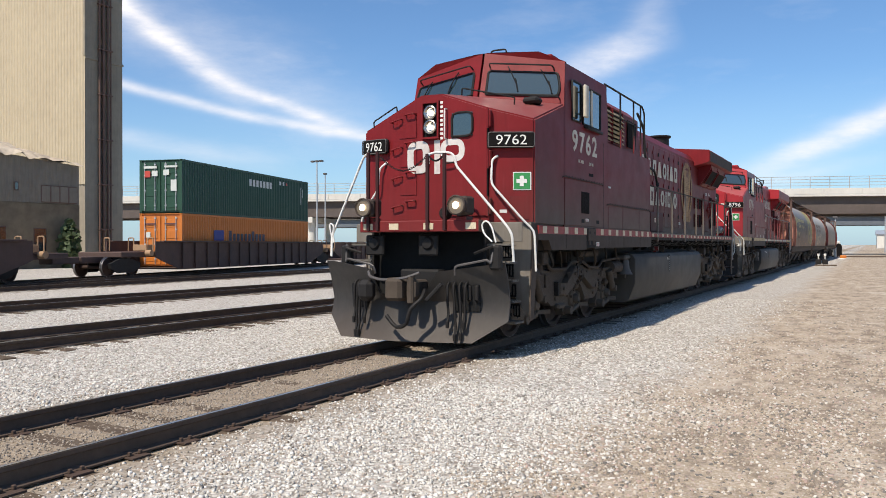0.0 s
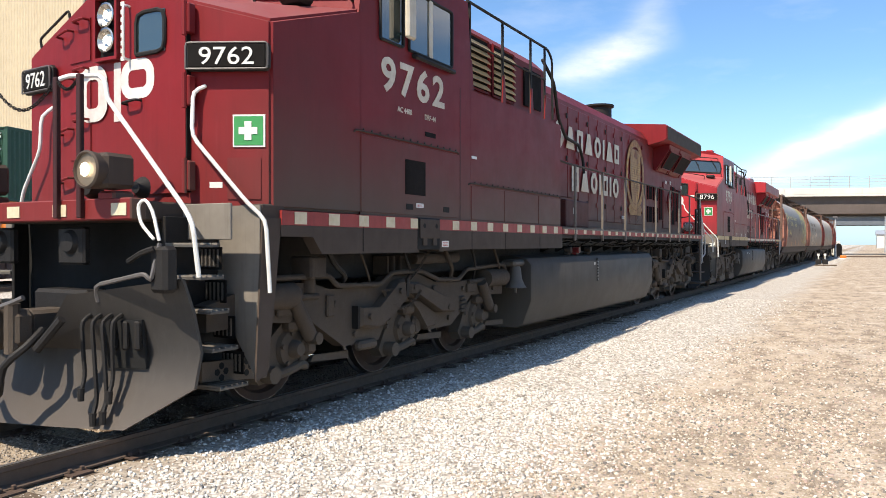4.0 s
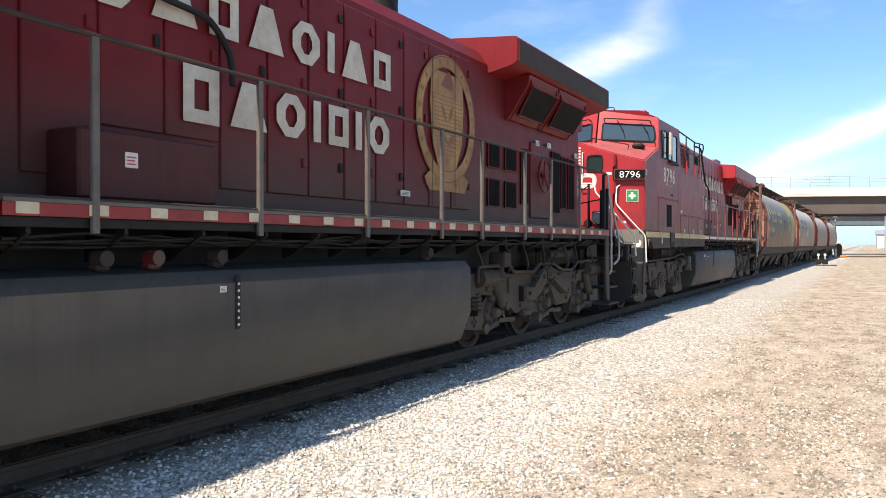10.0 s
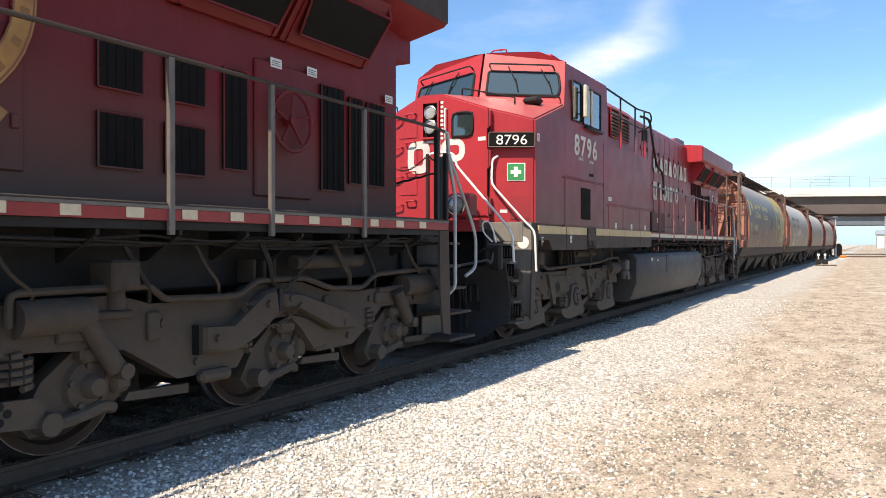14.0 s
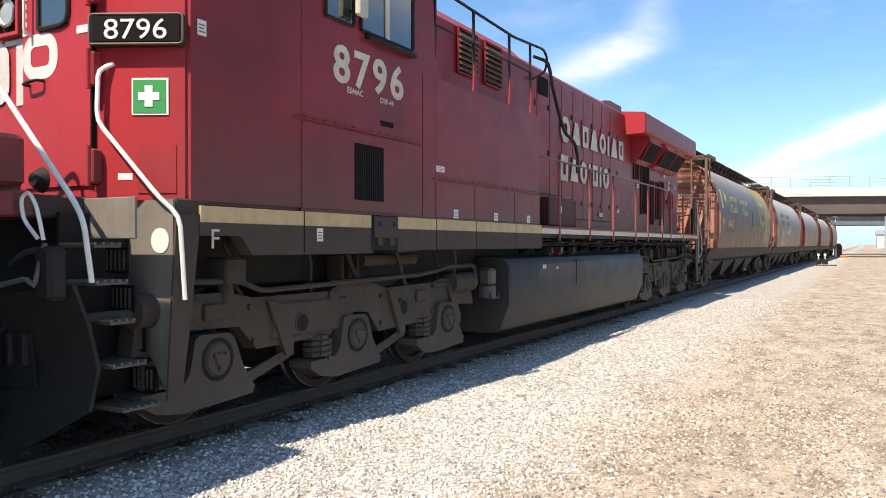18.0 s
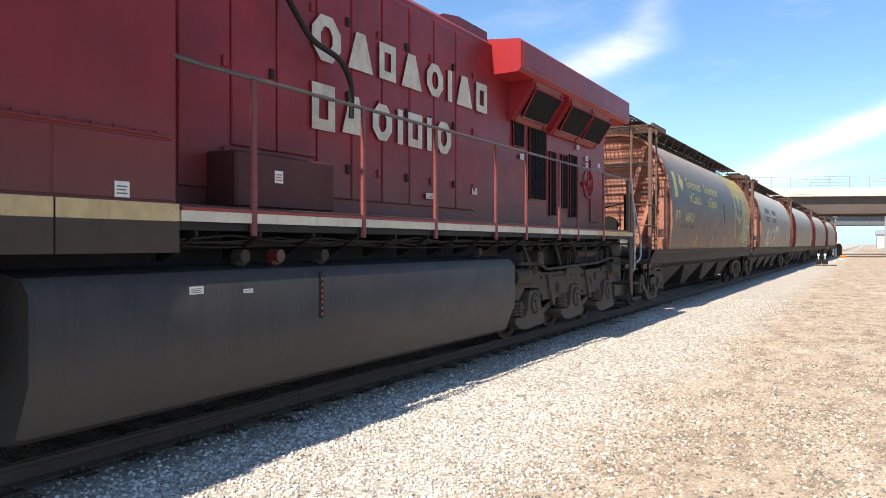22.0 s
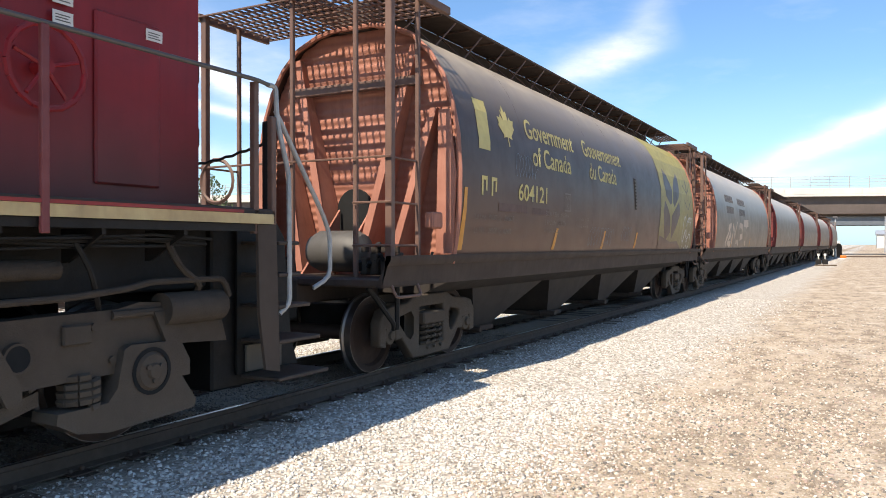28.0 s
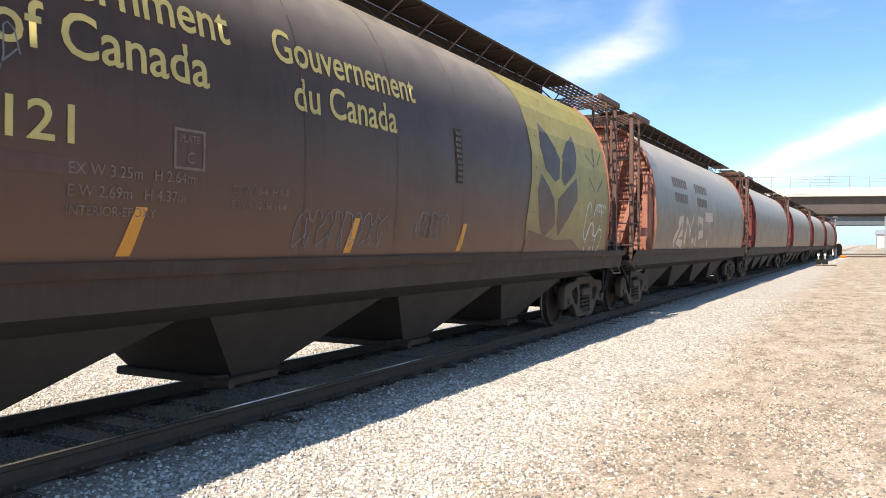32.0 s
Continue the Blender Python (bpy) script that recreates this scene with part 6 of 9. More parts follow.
    # lettering as plain strokes
    if old:
        letters_bars(L, 10.0, 14.13, 3.34, 0.42, "Oaraoiar", 1.048, M["letter"])
        letters_bars(L, 10.95, 14.1, 2.58, 0.42, "Raoirio", 1.048, M["letter"])
        # oval crest with an animal-like plain shape left out
        bm = bmesh.new()
        ring = [(math.cos(2 * math.pi * i / 40), math.sin(2 * math.pi * i / 40)) for i in range(40)]
        CY, CZ = 15.55, 3.2
        vs = [[bm.verts.new((1.047, CY + 0.83 * c * k, CZ + 0.86 * s * k)) for c, s in ring] for k in (1.0, 0.80)]
        for i in range(40):
            bm.faces.new([vs[0][i], vs[0][(i + 1) % 40], vs[1][(i + 1) % 40], vs[1][i]])
        cr = part("crest_ring", bm, M["gold"], L, "faded gold oval crest", 0)
        for k in (0.985, 0.815):
            bm = bmesh.new()
            vs = [[bm.verts.new((1.0485, CY + 0.83 * c * q, CZ + 0.86 * s * q)) for c, s in ring] for q in (k, k - 0.018)]
            for i in range(40):
                bm.faces.new([vs[0][i], vs[0][(i + 1) % 40], vs[1][(i + 1) % 40], vs[1][i]])
            part("crest_edge", bm, M["crest_brown"], cr, "", 0)
        # worn marks round the ring
        for i in range(22):
            a = 2 * math.pi * (i + 0.5) / 22
            if 4.1 < a < 5.3:
                continue
            bm = bmesh.new()
            ca, sa = math.cos(a), math.sin(a)
            bm.faces.new([bm.verts.new((1.0488, CY + 0.83 * ca * q - sa * o, CZ + 0.86 * sa * q + ca * o)) for q, o in ((0.86, -0.03), (0.86, 0.03), (0.94, 0.03), (0.94, -0.03))])
            part("crest_mark", bm, M["gold_dark"], cr, "", 0)
        bm = bmesh.new()
        shield = [(-0.43, 0.62), (0.43, 0.62), (0.47, 0.2), (0.42, -0.3), (0.26, -0.62), (0.0, -0.80), (-0.26, -0.62), (-0.42, -0.3), (-0.47, 0.2)]
        bm.faces.new([bm.verts.new((1.0478, CY + a, CZ + b)) for a, b in shield])
        part("crest_shield", bm, M["gold"], cr, "", 0)
        for i in range(15):
            z = CZ + 0.30 - i * 0.055
            w = 0.42 - 0.26 * max(0.0, i - 8) / 7
            bm = bmesh.new()
            box(bm, 1.0482, 1.0492, CY - w, CY + w, z, z + 0.012)
            part("crest_line", bm, M["gold_dark"], cr, "", 0)
        bm = bmesh.new()
        bm.faces.new([bm.verts.new((1.0484, CY + a, CZ + b)) for a, b in ((-0.62, -0.80), (-0.50, -0.72), (0.50, -0.72), (0.62, -0.80), (0.50, -0.96), (-0.50, -0.96))])
        part("crest_ribbon", bm, M["gold"], cr, "", 0)
        for a in (-0.34, -0.24, 0.22, 0.32):
            bm = bmesh.new()
            box(bm, 1.0486, 1.0496, CY + a, CY + a + 0.05, CZ - 0.90, CZ - 0.78)
            part("crest_mark", bm, M["gold_dark"], cr, "", 0)
        # a small plain animal-shaped mass on top and a leaf spray below it
        bm = bmesh.new()
        bm.faces.new([bm.verts.new((1.0490, CY + a, CZ + b)) for a, b in ((-0.18, 0.44), (-0.05, 0.60), (0.06, 0.66), (0.16, 0.52), (0.14, 0.40))])
        part("crest_figure", bm, M["crest_brown"], cr, "", 0)
        for dy, dz, ln, tilt in ((-0.10, 0.08, 0.30, 0.6), (0.10, 0.10, 0.30, -0.5), (-0.09, -0.24, 0.28, 0.9), (0.10, -0.26, 0.28, -0.9)):
            bm = bmesh.new()
            lens = [(0.0, -0.5), (0.13, -0.2), (0.15, 0.12), (0.0, 0.5), (-0.15, 0.12), (-0.13, -0.2)]
            c, sn = math.cos(tilt), math.sin(tilt)
            bm.faces.new([bm.verts.new((1.0496, CY + dy + ln * (u * c - v * sn), CZ + dz + ln * (u * sn + v * c))) for u, v in lens])
            part("crest_leaf", bm, M["gold_dark"], cr, "", 0)
        for y in (15.14, 15.76):
            side_patch("door_gap", y, y + 0.014, 2.05, 4.12, M["post_dark"], L, "", 1.0475, 0.0028)
    else:
        letters_bars(L, 11.28, 15.42, 3.46, 0.42, "Oaraoiar", 1.048, M["letter"])
        letters_bars(L, 11.28, 14.29, 2.74, 0.42, "Raoirio", 1.048, M["letter"])
    # --- radiator end ---
    y0 = 16.9 if old else 15.68
    y1 = 21.45 if old else 21.6
    for sx in (1, -1):
        bm = bmesh.new()
        zi, zo = (4.08, 4.22) if old else (4.10, 4.14)
        sec0 = [(sx * 0.96, 3.8), (sx * 0.96, zi), (sx * 1.44, zo - 0.03), (sx * 1.5, zo + 0.02), (sx * 1.5, 4.56), (sx * 1.46, 4.60), (sx * 0.3, 4.70), (sx * 0.3, 3.8)]
        rings = [[(a * 0.985, y0, b) for a, b in sec0], [(a, y0 + 0.03, b) for a, b in sec0], [(a, y1, b) for a, b in sec0]]
        loft(bm, rings)
        part("radiator_wing", bm, red, L, "overhanging radiator wing")
        bm = bmesh.new()
        box(bm, min(sx * 1.5, sx * 1.506), max(sx * 1.5, sx * 1.506), y0 + 0.04, y1 - 0.02, 4.22, 4.55)
        part("wing_panel", bm, M["sill"] if old else red, L)
    # slanted grilles below the wing
    frames = ((17.62, 18.75), (18.95, 20.25)) if old else ((16.4, 17.6), (18.1, 19.3), (19.35, 20.5))
    for a, b in frames:
        bm = bmesh.new()
        loft(bm, [[(0.98, y, 3.5), (1.06, y, 3.5), (1.40, y, 4.0), (1.43, y, 4.15), (0.98, y, 4.15)] for y in (a - 0.1, b + 0.02)])
        part("grille_housing", bm, red, L, "wedge-shaped grille housing")
        q = [Vector((1.12, a + 0.06, 3.60)), Vector((1.12, b - 0.06, 3.60)), Vector((1.38, b, 4.02)), Vector((1.38, a, 4.02))]
        out = Vector((0.85, 0, -0.52))
        bm = bmesh.new()
        loft(bm, [[p + out * 0.05 for p in q], [p + out * 0.07 for p in q]])
        g = part("radiator_grille", bm, M["grille"], L, "dark slanted radiator grille")
        bm = bmesh.new()
        tube(bm, [p + out * 0.072 for p in q] + [q[0] + out * 0.072], 0.014, 4, 0.0)
        part("grille_frame", bm, red, g)
        for end in (a, b):
            bm = bmesh.new()
            loft(bm, [[(1.0, end + dy, 3.5), (1.08, end + dy, 3.5), (1.44, end + dy, 4.02), (1.42, end + dy, 4.1), (1.0, end + dy, 4.1)] for dy in (-0.025, 0.025)])
            part("grille_bracket", bm, red, L)
    # screens and doors of the radiator hood
    screens = [(16.87, 17.28, 2.70, 3.07), (17.5, 17.93, 2.70, 3.07), (16.87, 17.28, 2.11, 2.52), (17.5, 17.93, 2.11, 2.52), (18.15, 18.45, 2.2, 3.1), (19.55, 19.95, 2.1, 3.2), (20.05, 20.3, 2.2, 3.15), (20.4, 20.75, 2.2, 3.15)] if old else \
              [(16.45, 16.9, 3.12, 3.58), (17.13, 17.9, 2.3, 3.52), (18.1, 18.4, 2.05, 3.2), (18.7, 19.05, 2.2, 3.2), (19.15, 19.55, 2.05, 3.25)]
    for a, b, z0, z1 in screens:
        bm = bmesh.new()
        box(bm, 1.0, 1.03, a, b, z0, z1)
        s = part("screen", bm, M["grille"], L, "dark mesh screen", 0)
        bm = bmesh.new()
        tube(bm, [(1.03, p, q) for p, q in ((a, z0), (b, z0), (b, z1), (a, z1), (a, z0))], 0.009, 4, 0.0)
        part("screen_frame", bm, red, s)
        n = max(3, int((b - a) / 0.08))
        for i in range(1, n):
            bm = bmesh.new()
            yy = a + (b - a) * i / n
            box(bm, 1.03, 1.036, yy - 0.006, yy + 0.006, z0, z1)
            part("screen_bar", bm, M["grille"], s, "", 0)
    hw = (18.97, 2.72) if old else (19.95, 2.74)
    bm = bmesh.new()
    rbox(bm, 0.995, 1.03, hw[0] - 0.42 if old else 20.4, hw[0] + 0.42 if old else 21.0, 1.98, 3.27, 0.02)
    part("rear_door", bm, red, L, "red rear hood door")
    bm = bmesh.new()
    tube(bm, [(1.12, hw[0] + 0.29 * math.cos(a), hw[1] + 0.29 * math.sin(a)) for a in [i * math.pi / 8 for i in range(17)]], 0.022, 6, 0.0)
    for i in range(5):
        a = i * 2 * math.pi / 5 + 0.3
        tube(bm, [(1.10, hw[0], hw[1]), (1.12, hw[0] + 0.25 * math.cos(a), hw[1] + 0.25 * math.sin(a))], 0.016, 5)
    cyl(bm, (1.0, hw[0], hw[1]), (1.14, hw[0], hw[1]), 0.05, n=10)
    part("brake_wheel", bm, red, L, "red hand brake wheel")
    for y, z in (((18.75, 3.22), (19.3, 3.24), (20.75, 3.2)) if old else ((20.05, 3.22), (20.05, 3.08), (20.85, 3.14), (19.5, 3.38), (14.95, 2.25), (16.7, 2.92))):
        sticker(L, y, z, 0.16, 0.09, 1.034)
    sticker(L, 14.35 if old else 13.6, 2.12, 0.22, 0.07, 1.05)
    # exhaust stack and roof hatches
    bm = bmesh.new()
    spin(bm, [(0.0, 0.0), (0.34, 0.0), (0.30, 0.12), (0.30, 0.36), (0.36, 0.40), (0.36, 0.44), (0.27, 0.44), (0.25, 0.2), (0.0, 0.2)], (0.35, 14.85 if old else 13.9, 4.40 if old else 4.30), "z", 20)
    part("exhaust_pipe", bm, M["black"], L, "black exhaust stack")
    for y in (10.2, 11.6, 13.0):
        bm = bmesh.new()
        rbox(bm, -0.7, 0.7, y, y + 1.2, zb, zb + 0.05, 0.02)
        part("roof_hatch", bm, red, L)
    if not old:
        bm = bmesh.new()
        prism(bm, [(14.1, 4.60), (15.67, 4.60), (15.67, 4.75), (14.75, 4.75), (14.3, 4.68)], "x", -0.93, 0.93)
        part("roof_hatch", bm, red, L, "raised roof hatch before the radiator")
    # --- underframe, tank, trucks ---
    bm = bmesh.new()
    rbox(bm, -0.95, 0.95, 1.9, 21.2 + ro, 1.15, 1.78, 0.02)
    part("underframe", bm, M["black"], L, "black underframe")
    bm = bmesh.new()
    ta, tb = (7.85, 15.38) if old else (7.95, 15.45)
    sec = [(-1.24, 0.24), (1.24, 0.24), (1.36, 0.30), (1.5, 0.66), (1.5, 1.22), (1.42, 1.32), (1.2, 1.36), (-1.2, 1.36), (-1.42, 1.32), (-1.5, 1.22), (-1.5, 0.66), (-1.36, 0.30)]
    loft(bm, [[(a * 0.985, ta, b * 0.985 + 0.012) for a, b in sec], [(a, ta + 0.04, b) for a, b in sec], [(a, tb - 0.04, b) for a, b in sec], [(a * 0.985, tb, b * 0.985 + 0.012) for a, b in sec]])
    tank = part("fuel_tank", bm, M["fuel_old"] if old else M["fuel"], L, "long dusty fuel tank")
    bm = bmesh.new()
    gy = 11.1 if old else 10.84
    rbox(bm, 1.49, 1.512, gy - 0.03, gy + 0.03, 0.84, 1.28, 0.008)
    part("fuel_gauge", bm, M["black"], tank, "upright sight gauge")
    for i in range(7):
        bm = bmesh.new()
        cyl(bm, (1.508, gy, 0.88 + i * 0.055), (1.516, gy, 0.88 + i * 0.055), 0.012, n=8)
        part("gauge_window", bm, M["sticker_red"] if not old else M["sticker"], tank)
    sticker(L, 10.9 if old else 9.22, 1.15, 0.07 if old else 0.14, 0.05 if old else 0.06, 1.503)
    if not old:
        sticker(L, 9.80, 1.13, 0.11, 0.035, 1.503)
    for y, mt in ((9.95, M["truck"]), (10.4, M["red_old"]), (11.05, M["truck"]), (14.5, M["truck"])):
        bm = bmesh.new()
        rbox(bm, 1.25, 1.36, y - 0.06, y + 0.06, 1.34, 1.40, 0.02)
        cyl(bm, (1.27, y, 1.43), (1.39, y, 1.43), 0.058, n=14)
        part("filler_valve", bm, mt, L, "fuel filler cap" if mt is M["red_old"] else "")
    if old:
        bm = bmesh.new()
        spin(bm, [(0.0, 0.0), (0.07, -0.01), (0.085, -0.06), (0.10, -0.2), (0.145, -0.30), (0.17, -0.33), (0.15, -0.335), (0.0, -0.30)], (1.32, 7.62, 1.21), "z", 24)
        part("bell", bm, M["tank"], L, "grey bronze bell")
        bm = bmesh.new()
        rbox(bm, 1.15, 1.38, 7.46, 7.86, 1.20, 1.30, 0.03)
        part("bell_bracket", bm, M["tank"], L)
        bm = bmesh.new()
        cyl(bm, (1.32, 7.62, 0.89), (1.32, 7.62, 0.80), 0.025, n=8)
        part("bell_clapper", bm, M["tank"], L)
    else:
        bm = bmesh.new()
        rbox(bm, 1.2, 1.4, 7.5, 7.72, 0.95, 1.2, 0.04)
        cyl(bm, (1.3, 7.61, 0.78), (1.3, 7.61, 0.95), 0.12, n=16)
        part("air_filter", bm, M["tank"], L, "hanging air filter bowl")
        bm = bmesh.new()
        tube(bm, [(1.4, 7.5, 0.86), (1.4, 7.5, 0.78), (1.4, 7.78, 0.78), (1.4, 7.78, 0.86)], 0.018)
        part("stirrup", bm, M["truck"], L)
    yc1, yc2 = (4.6, 18.68) if old else (4.42, 18.66)
    (truck_old if old else truck_new)(L, yc1)
    (truck_old if old else truck_new)(L, yc2)
    L["axles"] = [wheelset(L, yc + d, 0.533).name for yc in (yc1, yc2) for d in (-2.0, 0.0, 2.0)]
    for yc in (yc1, yc2):
        for d in (-2.0, 0.0, 2.0):
            bm = bmesh.new()
            rbox(bm, -0.64, 0.64, yc + d - 0.42, yc + d + 0.95, 0.2, 0.9, 0.08)
            part("traction_motor", bm, M["black"], L, "black traction motor case")
    # pipes, sand hoses and air lines over the trucks
    rnd = random.Random(21 if old else 22)
    for yc in (yc1, yc2):
        for j in range(7):
            y = yc - 2.6 + 0.8 * j + rnd.uniform(-0.2, 0.2)
            bm = bmesh.new()
            tube(bm, [(1.3, y, 1.55), (1.33, y + 0.1, 1.35), (1.28, y + rnd.uniform(0.1, 0.4), 1.2), (1.15, y + rnd.uniform(0.2, 0.6), 1.0)], rnd.choice((0.014, 0.02, 0.028)), 6, 0.08)
            part("sand_hose", bm, M["black"] if j % 2 else M["truck"], L)
        bm = bmesh.new()
        cyl(bm, (1.2, yc + 0.2, 1.36), (1.2, yc + 1.3, 1.36), 0.07, n=12)
        part("damper", bm, M["truck"], L, "horizontal damper cylinder")
        bm = bmesh.new()
        rbox(bm, 1.1, 1.36, yc - 1.95, yc - 1.7, 1.2, 1.42, 0.02)
        cyl(bm, (1.22, yc - 1.82, 1.06), (1.22, yc - 1.82, 1.2), 0.07, n=12)
        part("junction_box", bm, M["truck"], L)
    if not old:
        writing("end_letter", "F", 0.22, L, M["letter"], Matrix.Translation((1.532, 2.12, 1.50)) @ RIGHT @ Matrix.Scale(1, 4), 0.002, 1.0, None, "LEFT", "white letter")
    if not old:
        bm = bmesh.new()
        spin(bm, [(0.0, -0.004), (0.095, -0.004), (0.095, 0.0), (0.0, 0.0)], (1.37, 1.777, 1.56), "y", 20)
        part("round_sticker", bm, M["sticker"], L, "round white sticker")
    # --- rear platform ---
    bm = bmesh.new()
    rbox(bm, -1.5, 1.5, (21.05 + ro), (21.46 + ro), 1.70, 1.835, 0.015)
    rbox(bm, -1.0, 1.0, (21.40 + ro), (21.95 + ro), 1.70, 1.835, 0.015)
    part("rear_platform", bm, M["sill"], L)
    bm = bmesh.new()
    rbox(bm, -1.0, 1.0, (21.2 + ro), (21.98 + ro), 0.24, 1.69, 0.02)
    part("rear_pilot", bm, M["black"], L)
    for sx in (1, -1):
        slab("rear_step_panel", [(sx * 1.48, (21.22 + ro), 1.70), (sx * 1.48, (21.45 + ro), 1.70), (sx * 1.48, (21.50 + ro), 0.42), (sx * 1.48, (21.32 + ro), 0.46), (sx * 1.48, (21.24 + ro), 0.95)], 0.03, M["sill"], L, "dark grey rear stepwell panel", (sx, 0, 0))
        slab("stepwell_back", [(sx * 1.02, 21.46 + ro, 1.85), (sx * 1.02, 21.9 + ro, 1.85), (sx * 1.02, 22.1 + ro, 1.6), (sx * 1.02, 22.2 + ro, 0.62), (sx * 1.02, 22.3 + ro, 0.36), (sx * 1.02, 21.46 + ro, 0.36)], 0.03, M["black"], L, "dark stepwell back plate", (sx, 0, 0))
        for z, ye in ((0.36, (22.21 + ro)), (0.69, (22.09 + ro)), (1.0, (21.94 + ro)), (1.28, (21.8 + ro)), (1.56, (21.78 + ro))):
            bm = bmesh.new()
            rbox(bm, min(sx * 1.05, sx * 1.5), max(sx * 1.05, sx * 1.5), (21.5 + ro), ye, z - 0.035, z, 0.008)
            part("step", bm, M["sill"], L, "worn steel step")
        bm = bmesh.new()
        rbox(bm, min(sx * 1.06, sx * 1.09), max(sx * 1.06, sx * 1.09), (21.54 + ro), (22.02 + ro), 0.38, 0.62, 0.005)
        part("step_riser", bm, M["step_grey"], L, "scuffed step riser")
        worn = M["galv_old"]
        handrail(L, [(sx * 1.46, (21.40 + ro), 2.91), (sx * 1.47, (21.49 + ro), 2.91), (sx * 1.48, (21.50 + ro), 2.6), (sx * 1.5, (21.63 + ro), 2.15), (sx * 1.5, (21.64 + ro), 1.0), (sx * 1.46, (21.55 + ro), 0.92)], 0.023, worn, "worn rear stepwell handrail")
        handrail(L, [(sx * 1.46, 21.50 + ro, 2.70), (sx * 1.48, 22.16 + ro, 1.80), (sx * 1.48, 22.26 + ro, 1.62), (sx * 1.48, 22.26 + ro, 1.22), (sx * 1.42, 22.08 + ro, 1.12)], 0.022, worn, "worn diagonal end handrail")
        for y in ((21.22 + ro), (21.44 + ro)):
            bm = bmesh.new()
            rbox(bm, min(sx * 1.44, sx * 1.5), max(sx * 1.44, sx * 1.5), y - 0.03, y + 0.03, 1.62, 2.9 if y < (21.3 + ro) else 2.64, 0.008)
            part("rear_post", bm, M["black"] if old else M["rust_dark"], L, "dark rear handrail post")
        bm = bmesh.new()
        rbox(bm, min(sx * 1.30, sx * 1.36), max(sx * 1.30, sx * 1.36), (21.50 + ro), (21.62 + ro), 1.83, 2.62, 0.01)
        part("gate_post", bm, M["black"], L)
    for z in (3.1, 2.55):
        grab("grab_iron", (0.9, (21.05 + ro), z), (0.9, (21.05 + ro), z - 0.18), (0.0, 0.09, 0.0), L, M["black"])
    bm = bmesh.new()
    pts = [Vector((1.33, (21.55 + ro), 2.45)).lerp(Vector((-1.05, (21.9 + ro), 2.5)), i / 24) - Vector((0, 0, 0.16 * math.sin(math.pi * i / 24) + 0.012 * (i % 2))) for i in range(25)]
    tube(bm, pts, 0.014, 5, 0.0)
    part("safety_chain", bm, M["black"], L)
    end_gear(L, (22.35 + ro), 1, hr)
    return L


LOCO_1 = locomotive(True, "faded dark red diesel locomotive with white numerals, headlights lit", "9762")
LOCO_2 = locomotive(False, "brighter red diesel locomotive with yellow sill stripe, lamps unlit", "8796")
# ---- hopper cars ----
def hop_section(k=1.0):
    """Half the rounded car body from the sill up to the roof: (x, z)."""
    pts = [(1.50, 1.30), (1.55, 1.55), (1.60, 2.0), (1.61, 2.45), (1.58, 2.9), (1.50, 3.3), (1.37, 3.65), (1.18, 3.95), (0.92, 4.2), (0.6, 4.34), (0.3, 4.40)]
    return [(x * k, z) for x, z in pts]


ARC = [0.0]
SEC = hop_section()
for a, b in zip(SEC, SEC[1:]):
    ARC.append(ARC[-1] + math.hypot(b[0] - a[0], b[1] - a[1]))


def on_side(y, z, out=0.005):
    """A point on the car's rounded side at height z."""
    for a, b in zip(SEC, SEC[1:]):
        if a[1] <= z <= b[1]:
            t = (z - a[1]) / (b[1] - a[1])
            d = Vector((b[1] - a[1], 0, a[0] - b[0])).normalized()
            return Vector((a[0] + (b[0] - a[0]) * t, y, z)) + d * out
    return Vector((SEC[0][0] + out, y, z))


def side_shape(name, outline, mat, parent, label="", cells=1, out=0.005):
    """A painted patch that follows the rounded side; outline of (y, z), cut into strips by height."""
    bm = bmesh.new()
    me_pts = [bm.verts.new((0, y, z)) for y, z in outline]
    bm.faces.new(me_pts)
    zs = [z for _, z in outline]
    for s in SEC[1:-1]:
        if min(zs) < s[1] < max(zs):
            bmesh.ops.bisect_plane(bm, geom=bm.verts[:] + bm.edges[:] + bm.faces[:], plane_co=(0, 0, s[1]), plane_no=(0, 0, 1))
    for v in bm.verts:
        v.co = on_side(v.co.y, v.co.z, out)
    return part(name, bm, mat, parent, label, 0)


def stroke(parent, pts, w, mat, name="spray_line", label=""):
    """A painted line of width w through (y, z) points on the side."""
    bm = bmesh.new()
    rows = []
    for i, p in enumerate(pts):
        a, b = Vector(pts[max(i - 1, 0)]), Vector(pts[min(i + 1, len(pts) - 1)])
        d = (b - a).normalized()
        nrm = Vector((-d.y, d.x)) * w / 2
        q = Vector(p)
        rows.append([bm.verts.new(on_side(*(q + nrm), 0.007)), bm.verts.new(on_side(*(q - nrm), 0.007))])
    for a, b in zip(rows, rows[1:]):
        bm.faces.new([a[0], a[1], b[1], b[0]])
    return part(name, bm, mat, parent, label, 0)


